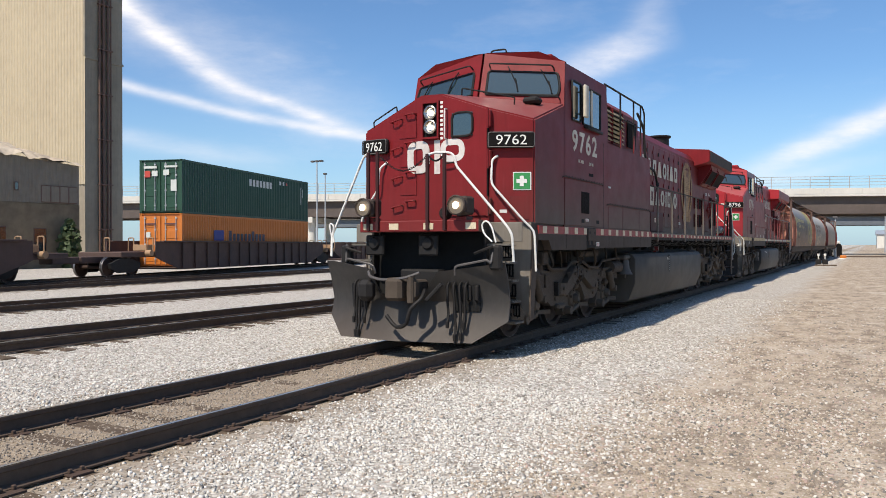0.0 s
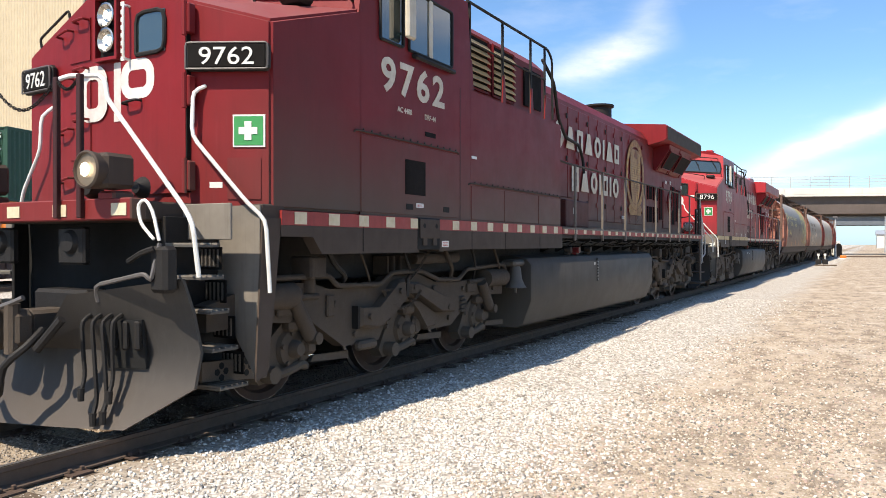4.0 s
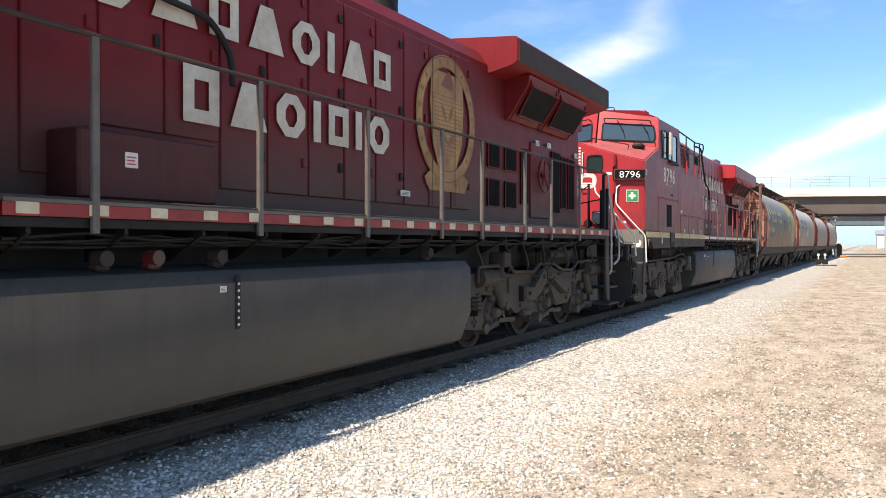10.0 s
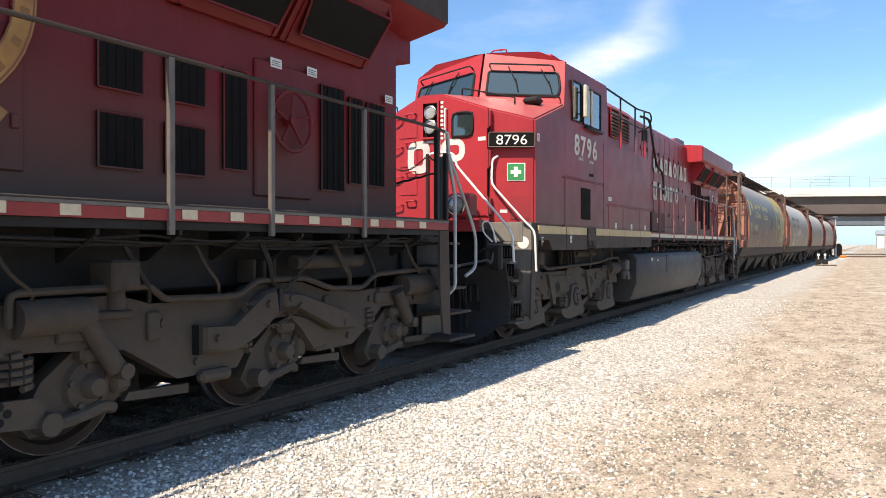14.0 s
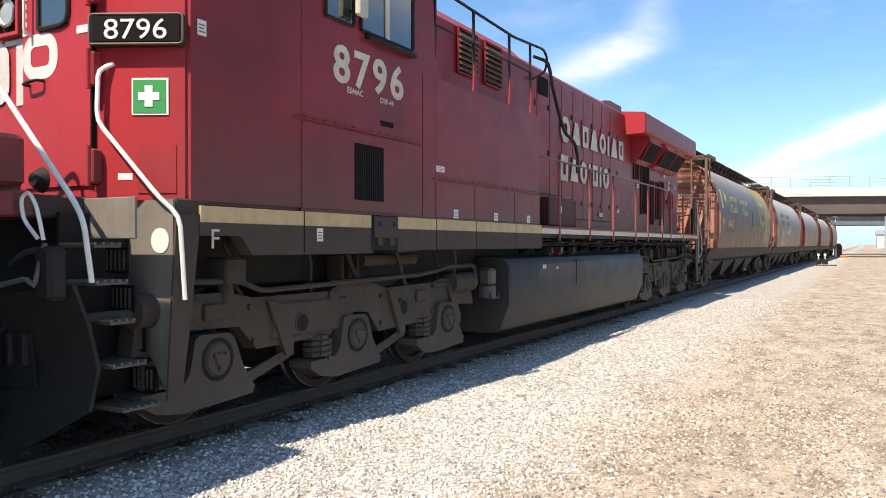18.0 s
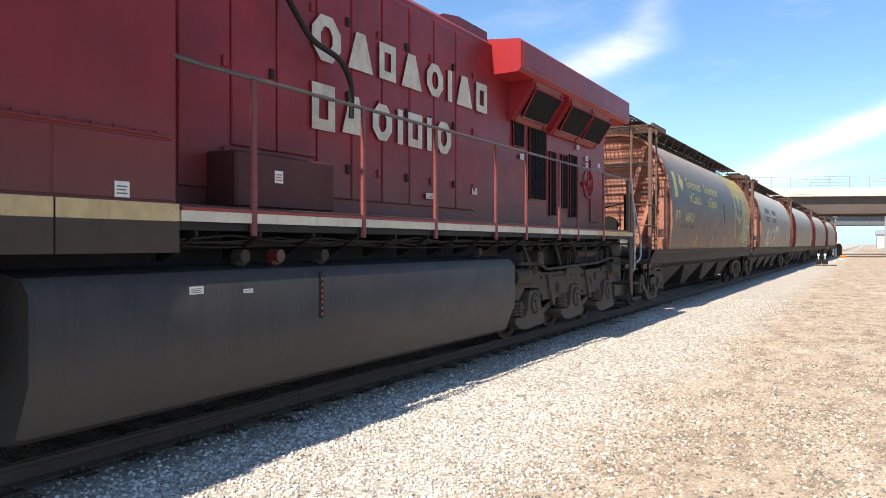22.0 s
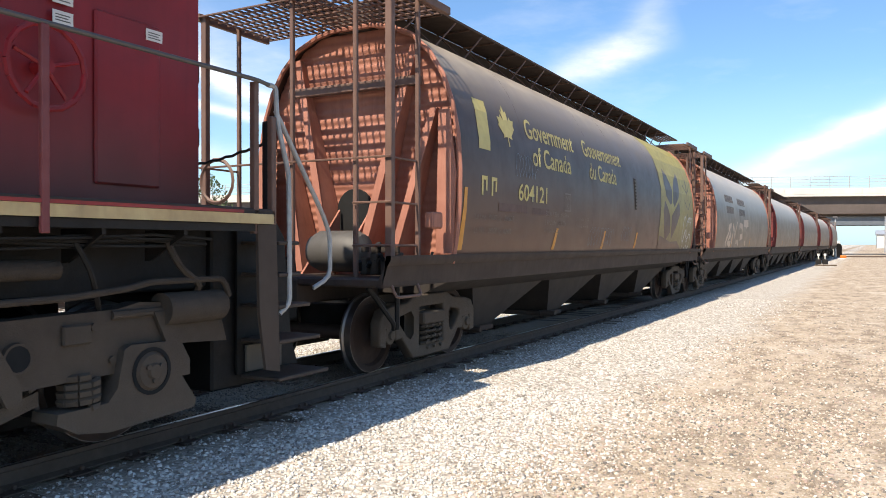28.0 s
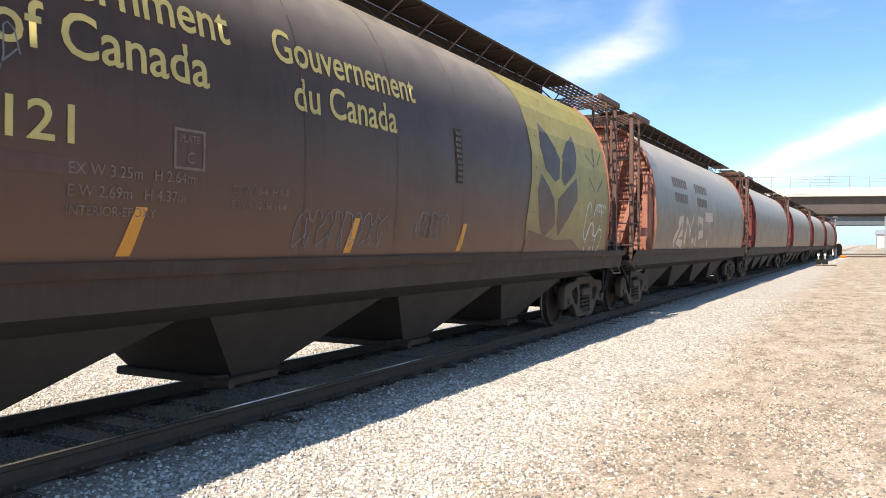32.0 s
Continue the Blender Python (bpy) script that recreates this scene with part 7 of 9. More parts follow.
def pierced(name, outline, holes, x, thick, mat):
    """A cast plate in the plane of y and z with openings through it and rounded edges."""
    cu = bpy.data.curves.new(name, "CURVE")
    cu.dimensions, cu.fill_mode = "2D", "BOTH"
    cu.extrude, cu.bevel_depth, cu.bevel_resolution = thick / 2 - 0.02, 0.02, 1
    for ring in [outline] + holes:
        sp = cu.splines.new("POLY")
        sp.points.add(len(ring) - 1)
        for p, (a, b) in zip(sp.points, ring):
            p.co = (a, b, 0, 1)
        sp.use_cyclic_u = True
    tmp = bpy.data.objects.new(name, cu)
    me = bpy.data.meshes.new_from_object(tmp)
    bpy.data.objects.remove(tmp)
    for v in me.vertices:
        v.co = Vector((x + v.co.z, v.co.x, v.co.y))
    me.materials.clear()
    me.materials.append(mat)
    return me


def freight_truck(car, yc):
    for sx in (1, -1):
        half = [(0.42, 0.88), (0.60, 0.80), (0.95, 0.78), (1.12, 0.74), (1.20, 0.62), (1.20, 0.36), (1.10, 0.34), (1.10, 0.56), (0.86, 0.56), (0.85, 0.40), (0.72, 0.41), (0.46, 0.14)]
        outline = half + [(-a, b) for a, b in reversed(half)]
        tri = [(0.79, 0.66), (0.52, 0.71), (0.45, 0.63), (0.46, 0.42), (0.53, 0.36), (0.62, 0.40), (0.78, 0.56)]
        holes = [tri, [(-a, b) for a, b in reversed(tri)], [(-0.32, 0.77), (0.32, 0.77), (0.34, 0.24), (-0.34, 0.24)]]
        me = pierced("side_frame", [(yc + a, b) for a, b in outline], [[(yc + a, b) for a, b in h] for h in holes], sx * 1.0, 0.14, M["truck"])
        fr = new("side_frame", me)
        fr.parent = car
        tagged(fr, "dirty cast truck side frame")
        bm = bmesh.new()
        for dy in (-0.17, 0.0, 0.17):
            coil(bm, sx * 1.03, yc + dy, 0.22, 0.5, 0.07, 4, 0.02)
        part("spring_nest", bm, M["truck"], car)
        bm = bmesh.new()
        rbox(bm, min(sx * 0.9, sx * 1.12), max(sx * 0.9, sx * 1.12), yc - 0.28, yc + 0.28, 0.52, 0.68, 0.02)
        part("bolster_end", bm, M["truck"], car)
        for dy in (-0.98, 0.98):
            bm = bmesh.new()
            spin(bm, [(0.0, 0.10), (0.05, 0.10), (0.06, 0.07), (0.11, 0.06), (0.12, 0.0), (0.0, 0.0)], (sx * 1.0, yc + dy, 0.457), "x", 16)
            part("bearing_cap", bm, M["truck"], car)
    for y0, y1, z0, z1, name in ((-0.24, 0.24, 0.32, 0.74, "bolster"), (-0.56, -0.46, 0.30, 0.46, "brake_beam"), (0.46, 0.56, 0.30, 0.46, "brake_beam")):
        bm = bmesh.new()
        rbox(bm, -0.9, 0.9, yc + y0, yc + y1, z0, z1, 0.02)
        part(name, bm, M["black"], car)
    return [wheelset(car, yc + dy, 0.457).name for dy in (-0.98, 0.98)]


def hopper_car(first, label, paint, endpaint):
    C = thing("hopper_car", label, "hopper car", "grain hopper cars in the train")
    ya, yb = 2.85, 17.3
    # rounded body
    bm = bmesh.new()
    sec = [(x, z) for x, z in SEC] + [(-x, z) for x, z in reversed(SEC)]
    n = 4
    loft(bm, [[(x, ya + (yb - ya) * i / n, z) for x, z in sec] for i in range(n + 1)], False)
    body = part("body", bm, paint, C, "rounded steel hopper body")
    if body.data.polygons[0].normal.x * body.data.polygons[0].center.x < 0:
        body.data.flip_normals()
    # recessed sloping end sheets with corrugations
    for yy, s in ((ya, 1), (yb, -1)):
        bm = bmesh.new()
        prev = None
        steps = 162
        for i in range(steps + 1):
            z = 1.35 + (4.36 - 1.35) * i / steps
            wob = 0.007 * math.sin(i / steps * 27 * 2 * math.pi)
            w = 1.6
            for a, b in zip(SEC, SEC[1:]):
                if a[1] <= z <= b[1]:
                    w = a[0] + (b[0] - a[0]) * (z - a[1]) / (b[1] - a[1]) - 0.02
            y = yy + s * (0.10 + 0.20 * (1 - (z - 1.35) / 3.0)) + wob
            row = [bm.verts.new((x * w, y, z)) for x in (-1, -0.5, 0, 0.5, 1)]
            if prev:
                for j in range(4):
                    bm.faces.new([prev[j], prev[j + 1], row[j + 1], row[j]])
            prev = row
        part("end_sheet", bm, endpaint, C, "corrugated orange-brown end sheet" if first else "corrugated end sheet")
        # rim of the body at this end
        bm = bmesh.new()
        rim = [(x, yy, z) for x, z in sec]
        tube(bm, rim, 0.035, 6, 0.02)
        part("end_rim", bm, endpaint, C)
    # side sill
    for sx in (1, -1):
        bm = bmesh.new()
        prism(bm, [(sx * 1.48, 1.30), (sx * 1.52, 1.30), (sx * 1.56, 1.36), (sx * 1.56, 1.41), (sx * 1.50, 1.405), (sx * 1.44, 1.06), (sx * 1.36, 1.06)], "y", 1.35, 18.75)
        part("side_sill", bm, M["hopper_sill"], C, "dark side sill")
    # platforms, end posts, ladders
    for yy, s in ((1.35, 1), (18.75, -1)):
        bm = bmesh.new()
        rbox(bm, -1.45, 1.45, min(yy, yy + s * 1.3), max(yy, yy + s * 1.3), 1.06, 1.16, 0.02)
        part("end_platform", bm, M["hopper_sill"], C, "dark end platform")
        for x in (1.39, 0.93, 0.02, -1.39):
            bm = bmesh.new()
            tall = 4.42
            w = 0.042 if abs(x) > 1.2 else 0.026
            rbox(bm, x - w, x + w, yy + s * 0.25 - w, yy + s * 0.25 + w, 1.16, tall, 0.008)
            part("end_post", bm, M["rust_dark"], C, "brown end post")
        for x in (1.39, -1.39):
            bm = bmesh.new()
            rbox(bm, x - 0.025, x + 0.025, yy + s * 0.85 - 0.025, yy + s * 0.85 + 0.025, 1.16, 4.42, 0.006)
            part("ladder_post", bm, M["rust_dark"], C)
            for z in (1.52, 2.0, 2.5):
                bm = bmesh.new()
                tube(bm, [(x, yy + s * 0.25, z), (x, yy + s * 0.85, z)], 0.014, 5)
                part("rung", bm, M["rust_dark"], C)
        for z, xa in ((1.52, 0.93), (2.0, 0.93), (2.5, -1.44)):
            bm = bmesh.new()
            tube(bm, [(1.44, yy + s * 0.19, z), (xa, yy + s * 0.19, z)], 0.014, 5)
            part("cross_rung", bm, M["rust_dark"], C)
        # diagonal braces in front of the end sheet
        for sx in (1, -1):
            for xa, xb, top, w in ((0.22, 0.94, 4.08, 0.055), (0.70, 1.22, 3.25, 0.05)):
                bm = bmesh.new()
                p, q = Vector((sx * xa, yy + s * 1.26, 1.17)), Vector((sx * xb, yy + s * 1.52, top))
                loft(bm, [[e + Vector((a, s * b, 0)) for a, b in ((-w, 0.0), (w, 0.0), (w * 0.6, d), (-w * 0.6, d))] for e, d in ((p, 0.5), (q, 0.14))])
                part("end_brace", bm, endpaint, C, "deep slanted brace on the end sheet")
            bm = bmesh.new()
            prism(bm, [(sx * 1.30, 1.42), (sx * 1.53, 1.42), (sx * 1.58, 2.4), (sx * 1.49, 3.2), (sx * 1.34, 3.2)], "y", yy + s * 1.44, yy + s * 1.47)
            part("edge_plate", bm, endpaint, C, "upright edge plate")
        bm = bmesh.new()
        rbox(bm, -1.05, 1.05, yy + s * 1.50 - 0.05, yy + s * 1.50 + 0.05, 3.55, 3.67, 0.01)
        part("end_beam", bm, M["rust_dark"], C, "cross beam on the end sheet")
        # open grating whose bars throw a net of shade on the end sheet
        bm = bmesh.new()
        ya0, ya1 = min(yy + s * 0.18, yy + s * 1.5), max(yy + s * 0.18, yy + s * 1.5)
        for i in range(28):
            x = -1.45 + 2.9 * i / 27
            box(bm, x - 0.012, x + 0.012, ya0, ya1, 4.40, 4.42)
        for i in range(9):
            y = ya0 + (ya1 - ya0) * i / 8
            box(bm, -1.45, 1.45, y - 0.017, y + 0.017, 4.402, 4.418)
        part("roof_platform", bm, M["rust_dark"], C, "grated roof end platform", 0)
        for x in (-1.45, 1.45):
            bm = bmesh.new()
            rbox(bm, x - 0.03, x + 0.03, ya0, ya1, 4.36, 4.46, 0.008)
            part("platform_rail", bm, M["rust_dark"], C)
        # centre sill gusset, brake reservoir and valves
        for sx in (1, -1):
            bm = bmesh.new()
            prism(bm, [(yy + s * 0.75, 1.16), (yy + s * 1.50, 1.16), (yy + s * 1.56, 2.0)], "x", sx * 0.24, sx * 0.27)
            part("centre_gusset", bm, endpaint, C)
        bm = bmesh.new()
        spin(bm, [(0.0, -0.42), (0.2, -0.36), (0.25, -0.25), (0.25, 0.25), (0.2, 0.36), (0.0, 0.42)], (0.40, yy + s * 0.66, 1.45), "x", 18)
        part("air_reservoir", bm, M["tank"], C, "grey air reservoir")
        bm = bmesh.new()
        for j in range(4):
            rbox(bm, 0.85 + j * 0.14, 0.95 + j * 0.14, yy + s * 0.5 - 0.06, yy + s * 0.5 + 0.08, 1.18, 1.38 + 0.06 * (j % 2), 0.015)
            cyl(bm, (0.9 + j * 0.14, yy + s * 0.48, 1.44), (0.9 + j * 0.14, yy + s * 0.48, 1.5), 0.05, n=10)
        part("brake_valve", bm, M["truck"], C, "grey brake valves")
        rnd = random.Random(int(yy * 10))
        for j in range(9):
            bm = bmesh.new()
            x, z = 0.82 + 0.07 * j, 1.20 + rnd.uniform(0.0, 0.26)
            cyl(bm, (x, yy + s * rnd.uniform(0.34, 0.6), z), (x + rnd.uniform(-0.05, 0.07), yy + s * rnd.uniform(0.3, 0.5), z + rnd.uniform(0.05, 0.14)), rnd.uniform(0.02, 0.045), n=9)
            part("valve_fitting", bm, M["black"] if j % 3 else M["truck"], C)
        bm = bmesh.new()
        tube(bm, [(0.8, yy + s * 0.4, 1.28), (1.1, yy + s * 0.95, 1.24), (1.36, yy + s * 1.15, 1.30), (1.42, yy + s * 1.15, 1.44)], 0.016, 6)
        part("air_line", bm, M["truck"], C)
        bm = bmesh.new()
        spin(bm, [(0.26, 0.0), (0.29, 0.02), (0.26, 0.04), (0.24, 0.02)], (-0.95, yy - s * 0.02, 2.3), "y", 18, True)
        part("brake_wheel", bm, M["rust_dark"], C)
        # a black plate paints the shaded depth of the arched opening
        bm = bmesh.new()
        arch = [(-0.32, 1.2), (0.24, 1.2), (0.24, 2.0)] + [(-0.04 + 0.28 * math.cos(a), 2.0 + 0.28 * math.sin(a)) for a in [j * math.pi / 10 for j in range(1, 10)]] + [(-0.32, 2.0)]
        prism(bm, arch, "y", yy + s * 1.60, yy + s * 1.64)
        part("arched_hole", bm, M["void"], C, "dark arched opening")
        bm = bmesh.new()
        tube(bm, [(1.2, yy + s * 0.1, 1.06), (1.25, yy + s * 0.55, 0.62), (1.2, yy + s * 0.62, 0.55)], 0.03, 6)
        part("brake_rod", bm, M["black"], C)
        bm = bmesh.new()
        tube(bm, [(1.25, yy + s * 0.62, 1.06), (1.25, yy + s * 0.62, 0.55)], 0.03, 6)
        part("brake_hanger", bm, M["black"], C)
        end_gear(C, yy - s * 0.65, -s, None)
        for sx in (1, -1):
            bm = bmesh.new()
            tube(bm, [(sx * 1.44, yy + s * 0.2, 1.08), (sx * 1.5, yy + s * 0.2, 0.95), (sx * 1.5, yy + s * 0.75, 0.95), (sx * 1.44, yy + s * 0.75, 1.08)], 0.018)
            part("stirrup_step", bm, M["rust_dark"], C)
        bm = bmesh.new()
        rbox(bm, 1.38, 1.5, yy + s * 1.15 - 0.12, yy + s * 1.15 + 0.12, 1.72, 1.92, 0.02)
        part("defect_card_box", bm, endpaint, C)
    # roof: hatch trough and running boards with their brackets
    bm = bmesh.new()
    rbox(bm, -0.265, 0.265, ya, yb, 4.36, 4.715, 0.02)
    part("hatch_trough", bm, M["hopper_sill"], C, "roof hatch trough")
    for sx in (1, -1):
        bm = bmesh.new()
        rbox(bm, min(sx * 0.27, sx * 0.86), max(sx * 0.27, sx * 0.86), 2.75, 17.4, 4.70, 4.735, 0.006)
        part("running_board", bm, M["brown_grate"], C, "grated running board")
        # open grating carries the board on over the end platforms
        for g0, g1 in ((1.42, 2.745), (17.405, 18.72)):
            bm = bmesh.new()
            for i in range(6):
                x = sx * (0.285 + 0.112 * i)
                box(bm, x - 0.014, x + 0.014, g0, g1, 4.70, 4.73)
            for i in range(6):
                y = g0 + (g1 - g0 - 0.03) * i / 5
                box(bm, min(sx * 0.27, sx * 0.86), max(sx * 0.27, sx * 0.86), y, y + 0.03, 4.702, 4.728)
            part("board_grate", bm, M["brown_grate"], C, "open steel grating", 0)
        y = 2.9
        while y < 17.2:
            bm = bmesh.new()
            tube(bm, [(sx * 0.85, y, 4.685), (sx * 0.30, y, 4.685), (sx * 0.74, y, 4.27), (sx * 0.84, y + 0.43, 4.685)], 0.013, 5, 0.01)
            part("board_bracket", bm, M["rust_dark"], C)
            y += 0.86
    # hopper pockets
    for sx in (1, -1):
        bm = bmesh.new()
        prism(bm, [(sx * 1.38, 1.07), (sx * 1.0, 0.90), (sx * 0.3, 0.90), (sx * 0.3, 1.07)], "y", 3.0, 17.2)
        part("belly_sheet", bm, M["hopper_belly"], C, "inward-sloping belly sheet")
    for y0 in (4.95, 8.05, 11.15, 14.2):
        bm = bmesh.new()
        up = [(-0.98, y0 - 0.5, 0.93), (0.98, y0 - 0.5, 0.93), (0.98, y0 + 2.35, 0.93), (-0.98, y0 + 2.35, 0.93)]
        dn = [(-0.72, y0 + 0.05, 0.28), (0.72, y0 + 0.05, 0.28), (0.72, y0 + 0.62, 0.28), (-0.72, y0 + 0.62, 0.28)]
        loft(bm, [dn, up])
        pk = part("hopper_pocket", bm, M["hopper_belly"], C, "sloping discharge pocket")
        bm = bmesh.new()
        rbox(bm, -0.78, 0.78, y0 - 0.05, y0 + 0.65, 0.20, 0.28, 0.015)
        part("outlet_gate", bm, M["hopper_sill"], pk, "outlet gate")
        bm = bmesh.new()
        cyl(bm, (0.70, y0 - 0.22, 0.27), (0.98, y0 - 0.22, 0.27), 0.045, n=10)
        rbox(bm, 0.66, 0.72, y0 - 0.27, y0 + 0.02, 0.22, 0.31, 0.01)
        part("gate_shaft", bm, M["hopper_sill"], pk)
    bm = bmesh.new()
    rbox(bm, -0.3, 0.3, 0.8, 19.3, 0.85, 1.15, 0.02)
    part("centre_sill", bm, M["hopper_sill"], C)
    # reflector bars
    for y in (6.15, 8.75, 11.1, 13.55) if first else (6.2, 11.0):
        side_shape("reflector_bar", [(y, 1.45), (y + 0.12, 1.45), (y + 0.24, 1.79), (y + 0.14, 1.79)], M["orange_bar"], C)
    side_shape("reflector_bar", [(2.9, 1.46), (3.02, 1.46), (3.06, 2.25), (2.98, 2.25)], M["orange_bar"], C)
    C["axles"] = freight_truck(C, 3.1) + freight_truck(C, 17.55)
    return C


def side_text(C, text, size, y, z, mat, squeeze=1.0, label="", name="lettering", bold=None):
    return writing(name, text, size, C, mat, None, 0.0, squeeze, lambda co: on_side(y + co.x, z + co.y, 0.006), "LEFT", label, (0.0 if mat is M["faint"] else 0.012) if bold is None else bold)


def leaf_outline(cy, cz, s):
    half = [(0.0, 1.0), (0.14, 0.72), (0.28, 0.8), (0.22, 0.38), (0.44, 0.58), (0.5, 0.44), (0.76, 0.46), (0.66, 0.22), (0.76, 0.12), (0.36, -0.2), (0.40, -0.34), (0.04, -0.28), (0.04, -0.66)]
    return [(cy + a * s, cz + b * s) for a, b in half] + [(cy - a * s, cz + b * s) for a, b in reversed(half[1:])]


MURAL = [(13.25, 1.6), (13.9, 1.42), (17.28, 1.42), (17.28, 4.18), (13.2, 4.18), (13.5, 3.83), (13.46, 3.38), (13.48, 2.95), (13.4, 2.5), (13.25, 1.95)]


def first_car_marks(C):
    side_shape("flag_bar", [(3.42, 2.78), (3.76, 2.78), (3.84, 3.46), (3.48, 3.46)], M["yellow"], C, "yellow flag bar")
    side_shape("leaf_mark", leaf_outline(4.42, 3.14, 0.36), M["yellow"], C, "yellow leaf mark")
    yl = M["yellow"]
    side_text(C, "Government", 0.42, 5.1, 3.12, yl, 0.98, "yellow lettering")
    side_text(C, "of Canada", 0.42, 5.25, 2.72, yl, 1.0, "yellow lettering")
    side_text(C, "Gouvernement", 0.42, 7.75, 3.12, yl, 0.92, "yellow lettering")
    side_text(C, "du Canada", 0.42, 7.95, 2.72, yl, 0.95, "yellow lettering")
    for y in (3.46, 3.76):
        for p in (((0, 0), (0.05, 0), (0.05, 0.25), (0, 0.25)), ((0.05, 0.20), (0.17, 0.20), (0.17, 0.25), (0.05, 0.25)), ((0.12, 0.06), (0.17, 0.06), (0.17, 0.195), (0.12, 0.195))):
            side_shape("mark_block", [(y + a, 2.18 + b) for a, b in p], yl, C)
    side_text(C, "604121", 0.345, 4.66, 2.17, yl, 1.17, "yellow car number")
    side_text(C, "Ld Lmt   91000 kg   200600", 0.11, 3.3, 1.86, M["faint"], 1.0, "faint stencil")
    side_text(C, "Lt  Wt    28200 kg   62400", 0.11, 3.3, 1.68, M["faint"], 1.0, "faint stencil")
    side_text(C, "EX W 3.25m   H 2.64m", 0.11, 5.75, 1.98, M["faint"], 1.0, "faint stencil")
    side_text(C, "E W 2.69m   H 4.37m", 0.11, 5.75, 1.84, M["faint"], 1.0, "faint stencil")
    side_text(C, "INTERIOR-EPOXY", 0.09, 5.75, 1.72, M["faint"], 1.0, "faint stencil")
    side_text(C, "EX W 10-6  H 8-8", 0.09, 7.2, 1.94, M["faint"], 1.0, "faint stencil")
    side_text(C, "E W 9-10  H 14-4", 0.09, 7.2, 1.82, M["faint"], 1.0, "faint stencil")
    for a, b, c, d in ((6.60, 6.90, 2.08, 2.10), (6.60, 6.90, 2.36, 2.38), (6.60, 6.62, 2.10, 2.36), (6.88, 6.90, 2.10, 2.36)):
        side_shape("plate_frame", [(a, c), (b, c), (b, d), (a, d)], M["faint"], C)
    side_text(C, "PLATE", 0.08, 6.65, 2.28, M["faint"], 0.9, "faint stencil")
    side_text(C, "C", 0.12, 6.72, 2.13, M["faint"], 1.0, "faint stencil")
    # brown repair patches
    for y0, y1, z0, z1 in ((4.0, 5.0, 1.98, 2.1), (5.2, 5.9, 1.97, 2.08)):
        side_shape("primer_patch", [(y0, z0), (y1, z0), (y1, z1), (y0, z1)], M["primer"], C)
    # long painted mural near the far end, in plain leaf shapes
    side_shape("mural_field", MURAL, M["mural_yellow"], C, "yellow-green painted field", out=0.006)
    # bare leaves left in the yellow, two pairs on one stem
    for outline in (((13.98, 3.45), (14.30, 3.28), (14.55, 3.10), (14.69, 2.92), (14.60, 2.60), (14.41, 2.53), (13.99, 2.72), (13.87, 3.03)),
                    ((15.55, 3.42), (15.59, 3.08), (15.39, 2.75), (14.83, 2.49), (14.70, 2.61), (14.84, 3.01), (15.15, 3.25)),
                    ((13.81, 2.62), (14.10, 2.44), (14.35, 2.25), (14.42, 1.84), (13.95, 1.62), (13.73, 1.91), (13.63, 2.37)),
                    ((15.45, 2.67), (15.48, 2.31), (15.00, 1.94), (14.60, 1.66), (14.50, 1.90), (14.53, 2.26), (14.95, 2.46))):
        side_shape("mural_leaf", list(outline), M["hopper"], C, "", out=0.009)
    side_shape("mural_foot", [(13.2, 1.41), (15.9, 1.41), (15.3, 1.62), (14.5, 1.60), (13.35, 1.75)], M["hopper"], C, "", out=0.010)
    lines = [[(14.2, 4.1), (14.62, 3.90), (14.69, 3.60), (14.72, 3.12)], [(14.5, 4.1), (14.82, 3.8), (14.80, 3.3), (14.76, 2.7), (14.62, 1.9)], [(15.3, 4.12), (15.79, 3.71), (15.61, 3.22), (15.65, 2.68), (15.5, 1.9)],
             [(13.6, 4.1), (13.74, 3.7), (13.72, 3.2), (13.62, 2.7), (13.5, 2.0)], [(16.0, 3.36), (16.12, 3.14), (16.52, 2.94), (16.49, 2.36), (16.4, 2.0)], [(17.2, 3.48), (17.05, 3.24), (16.72, 3.0), (16.54, 2.75)],
             [(16.0, 2.95), (16.2, 2.7), (16.45, 2.5)], [(17.2, 2.95), (16.9, 2.7), (16.6, 2.5)], [(16.0, 4.1), (16.45, 3.75), (16.55, 3.3), (16.5, 2.9)], [(16.35, 4.1), (16.7, 3.7), (16.62, 3.3), (16.54, 2.95)], [(16.9, 4.1), (17.15, 3.8), (17.18, 3.5)]]
    for pts in lines:
        stroke(C, pts, 0.035, M["mural_dark"], "mural_line")
    # welds that ring the body
    for y0 in (4.95, 8.1, 9.65, 11.2, 12.75):
        stroke(C, [(y0, z / 20) for z in range(27, 86, 4)], 0.008, M["primer"], "weld_seam")

    def scrawl(y, z, w, h, mat, n, wid, seed):
        r = random.Random(seed)
        for i in range(n):
            cx = y + w * (i + 0.5) / n
            pts = [(cx + w / n * 0.7 * math.cos(a * r.uniform(0.8, 1.2)), z + h * 0.5 * (1 + math.sin(a * 1.3 + r.uniform(-0.5, 0.5)))) for a in [j * 0.55 + r.uniform(0, 0.35) for j in range(9)]]
            stroke(C, pts, wid, mat, "spray_scribble")

    scrawl(4.62, 2.50, 0.8, 0.34, M["tag_blue"], 7, 0.011, 1)
    scrawl(8.0, 1.5, 1.5, 0.35, M["tag_blue"], 9, 0.011, 2)
    scrawl(10.1, 1.6, 0.7, 0.3, M["tag_blue"], 5, 0.011, 3)
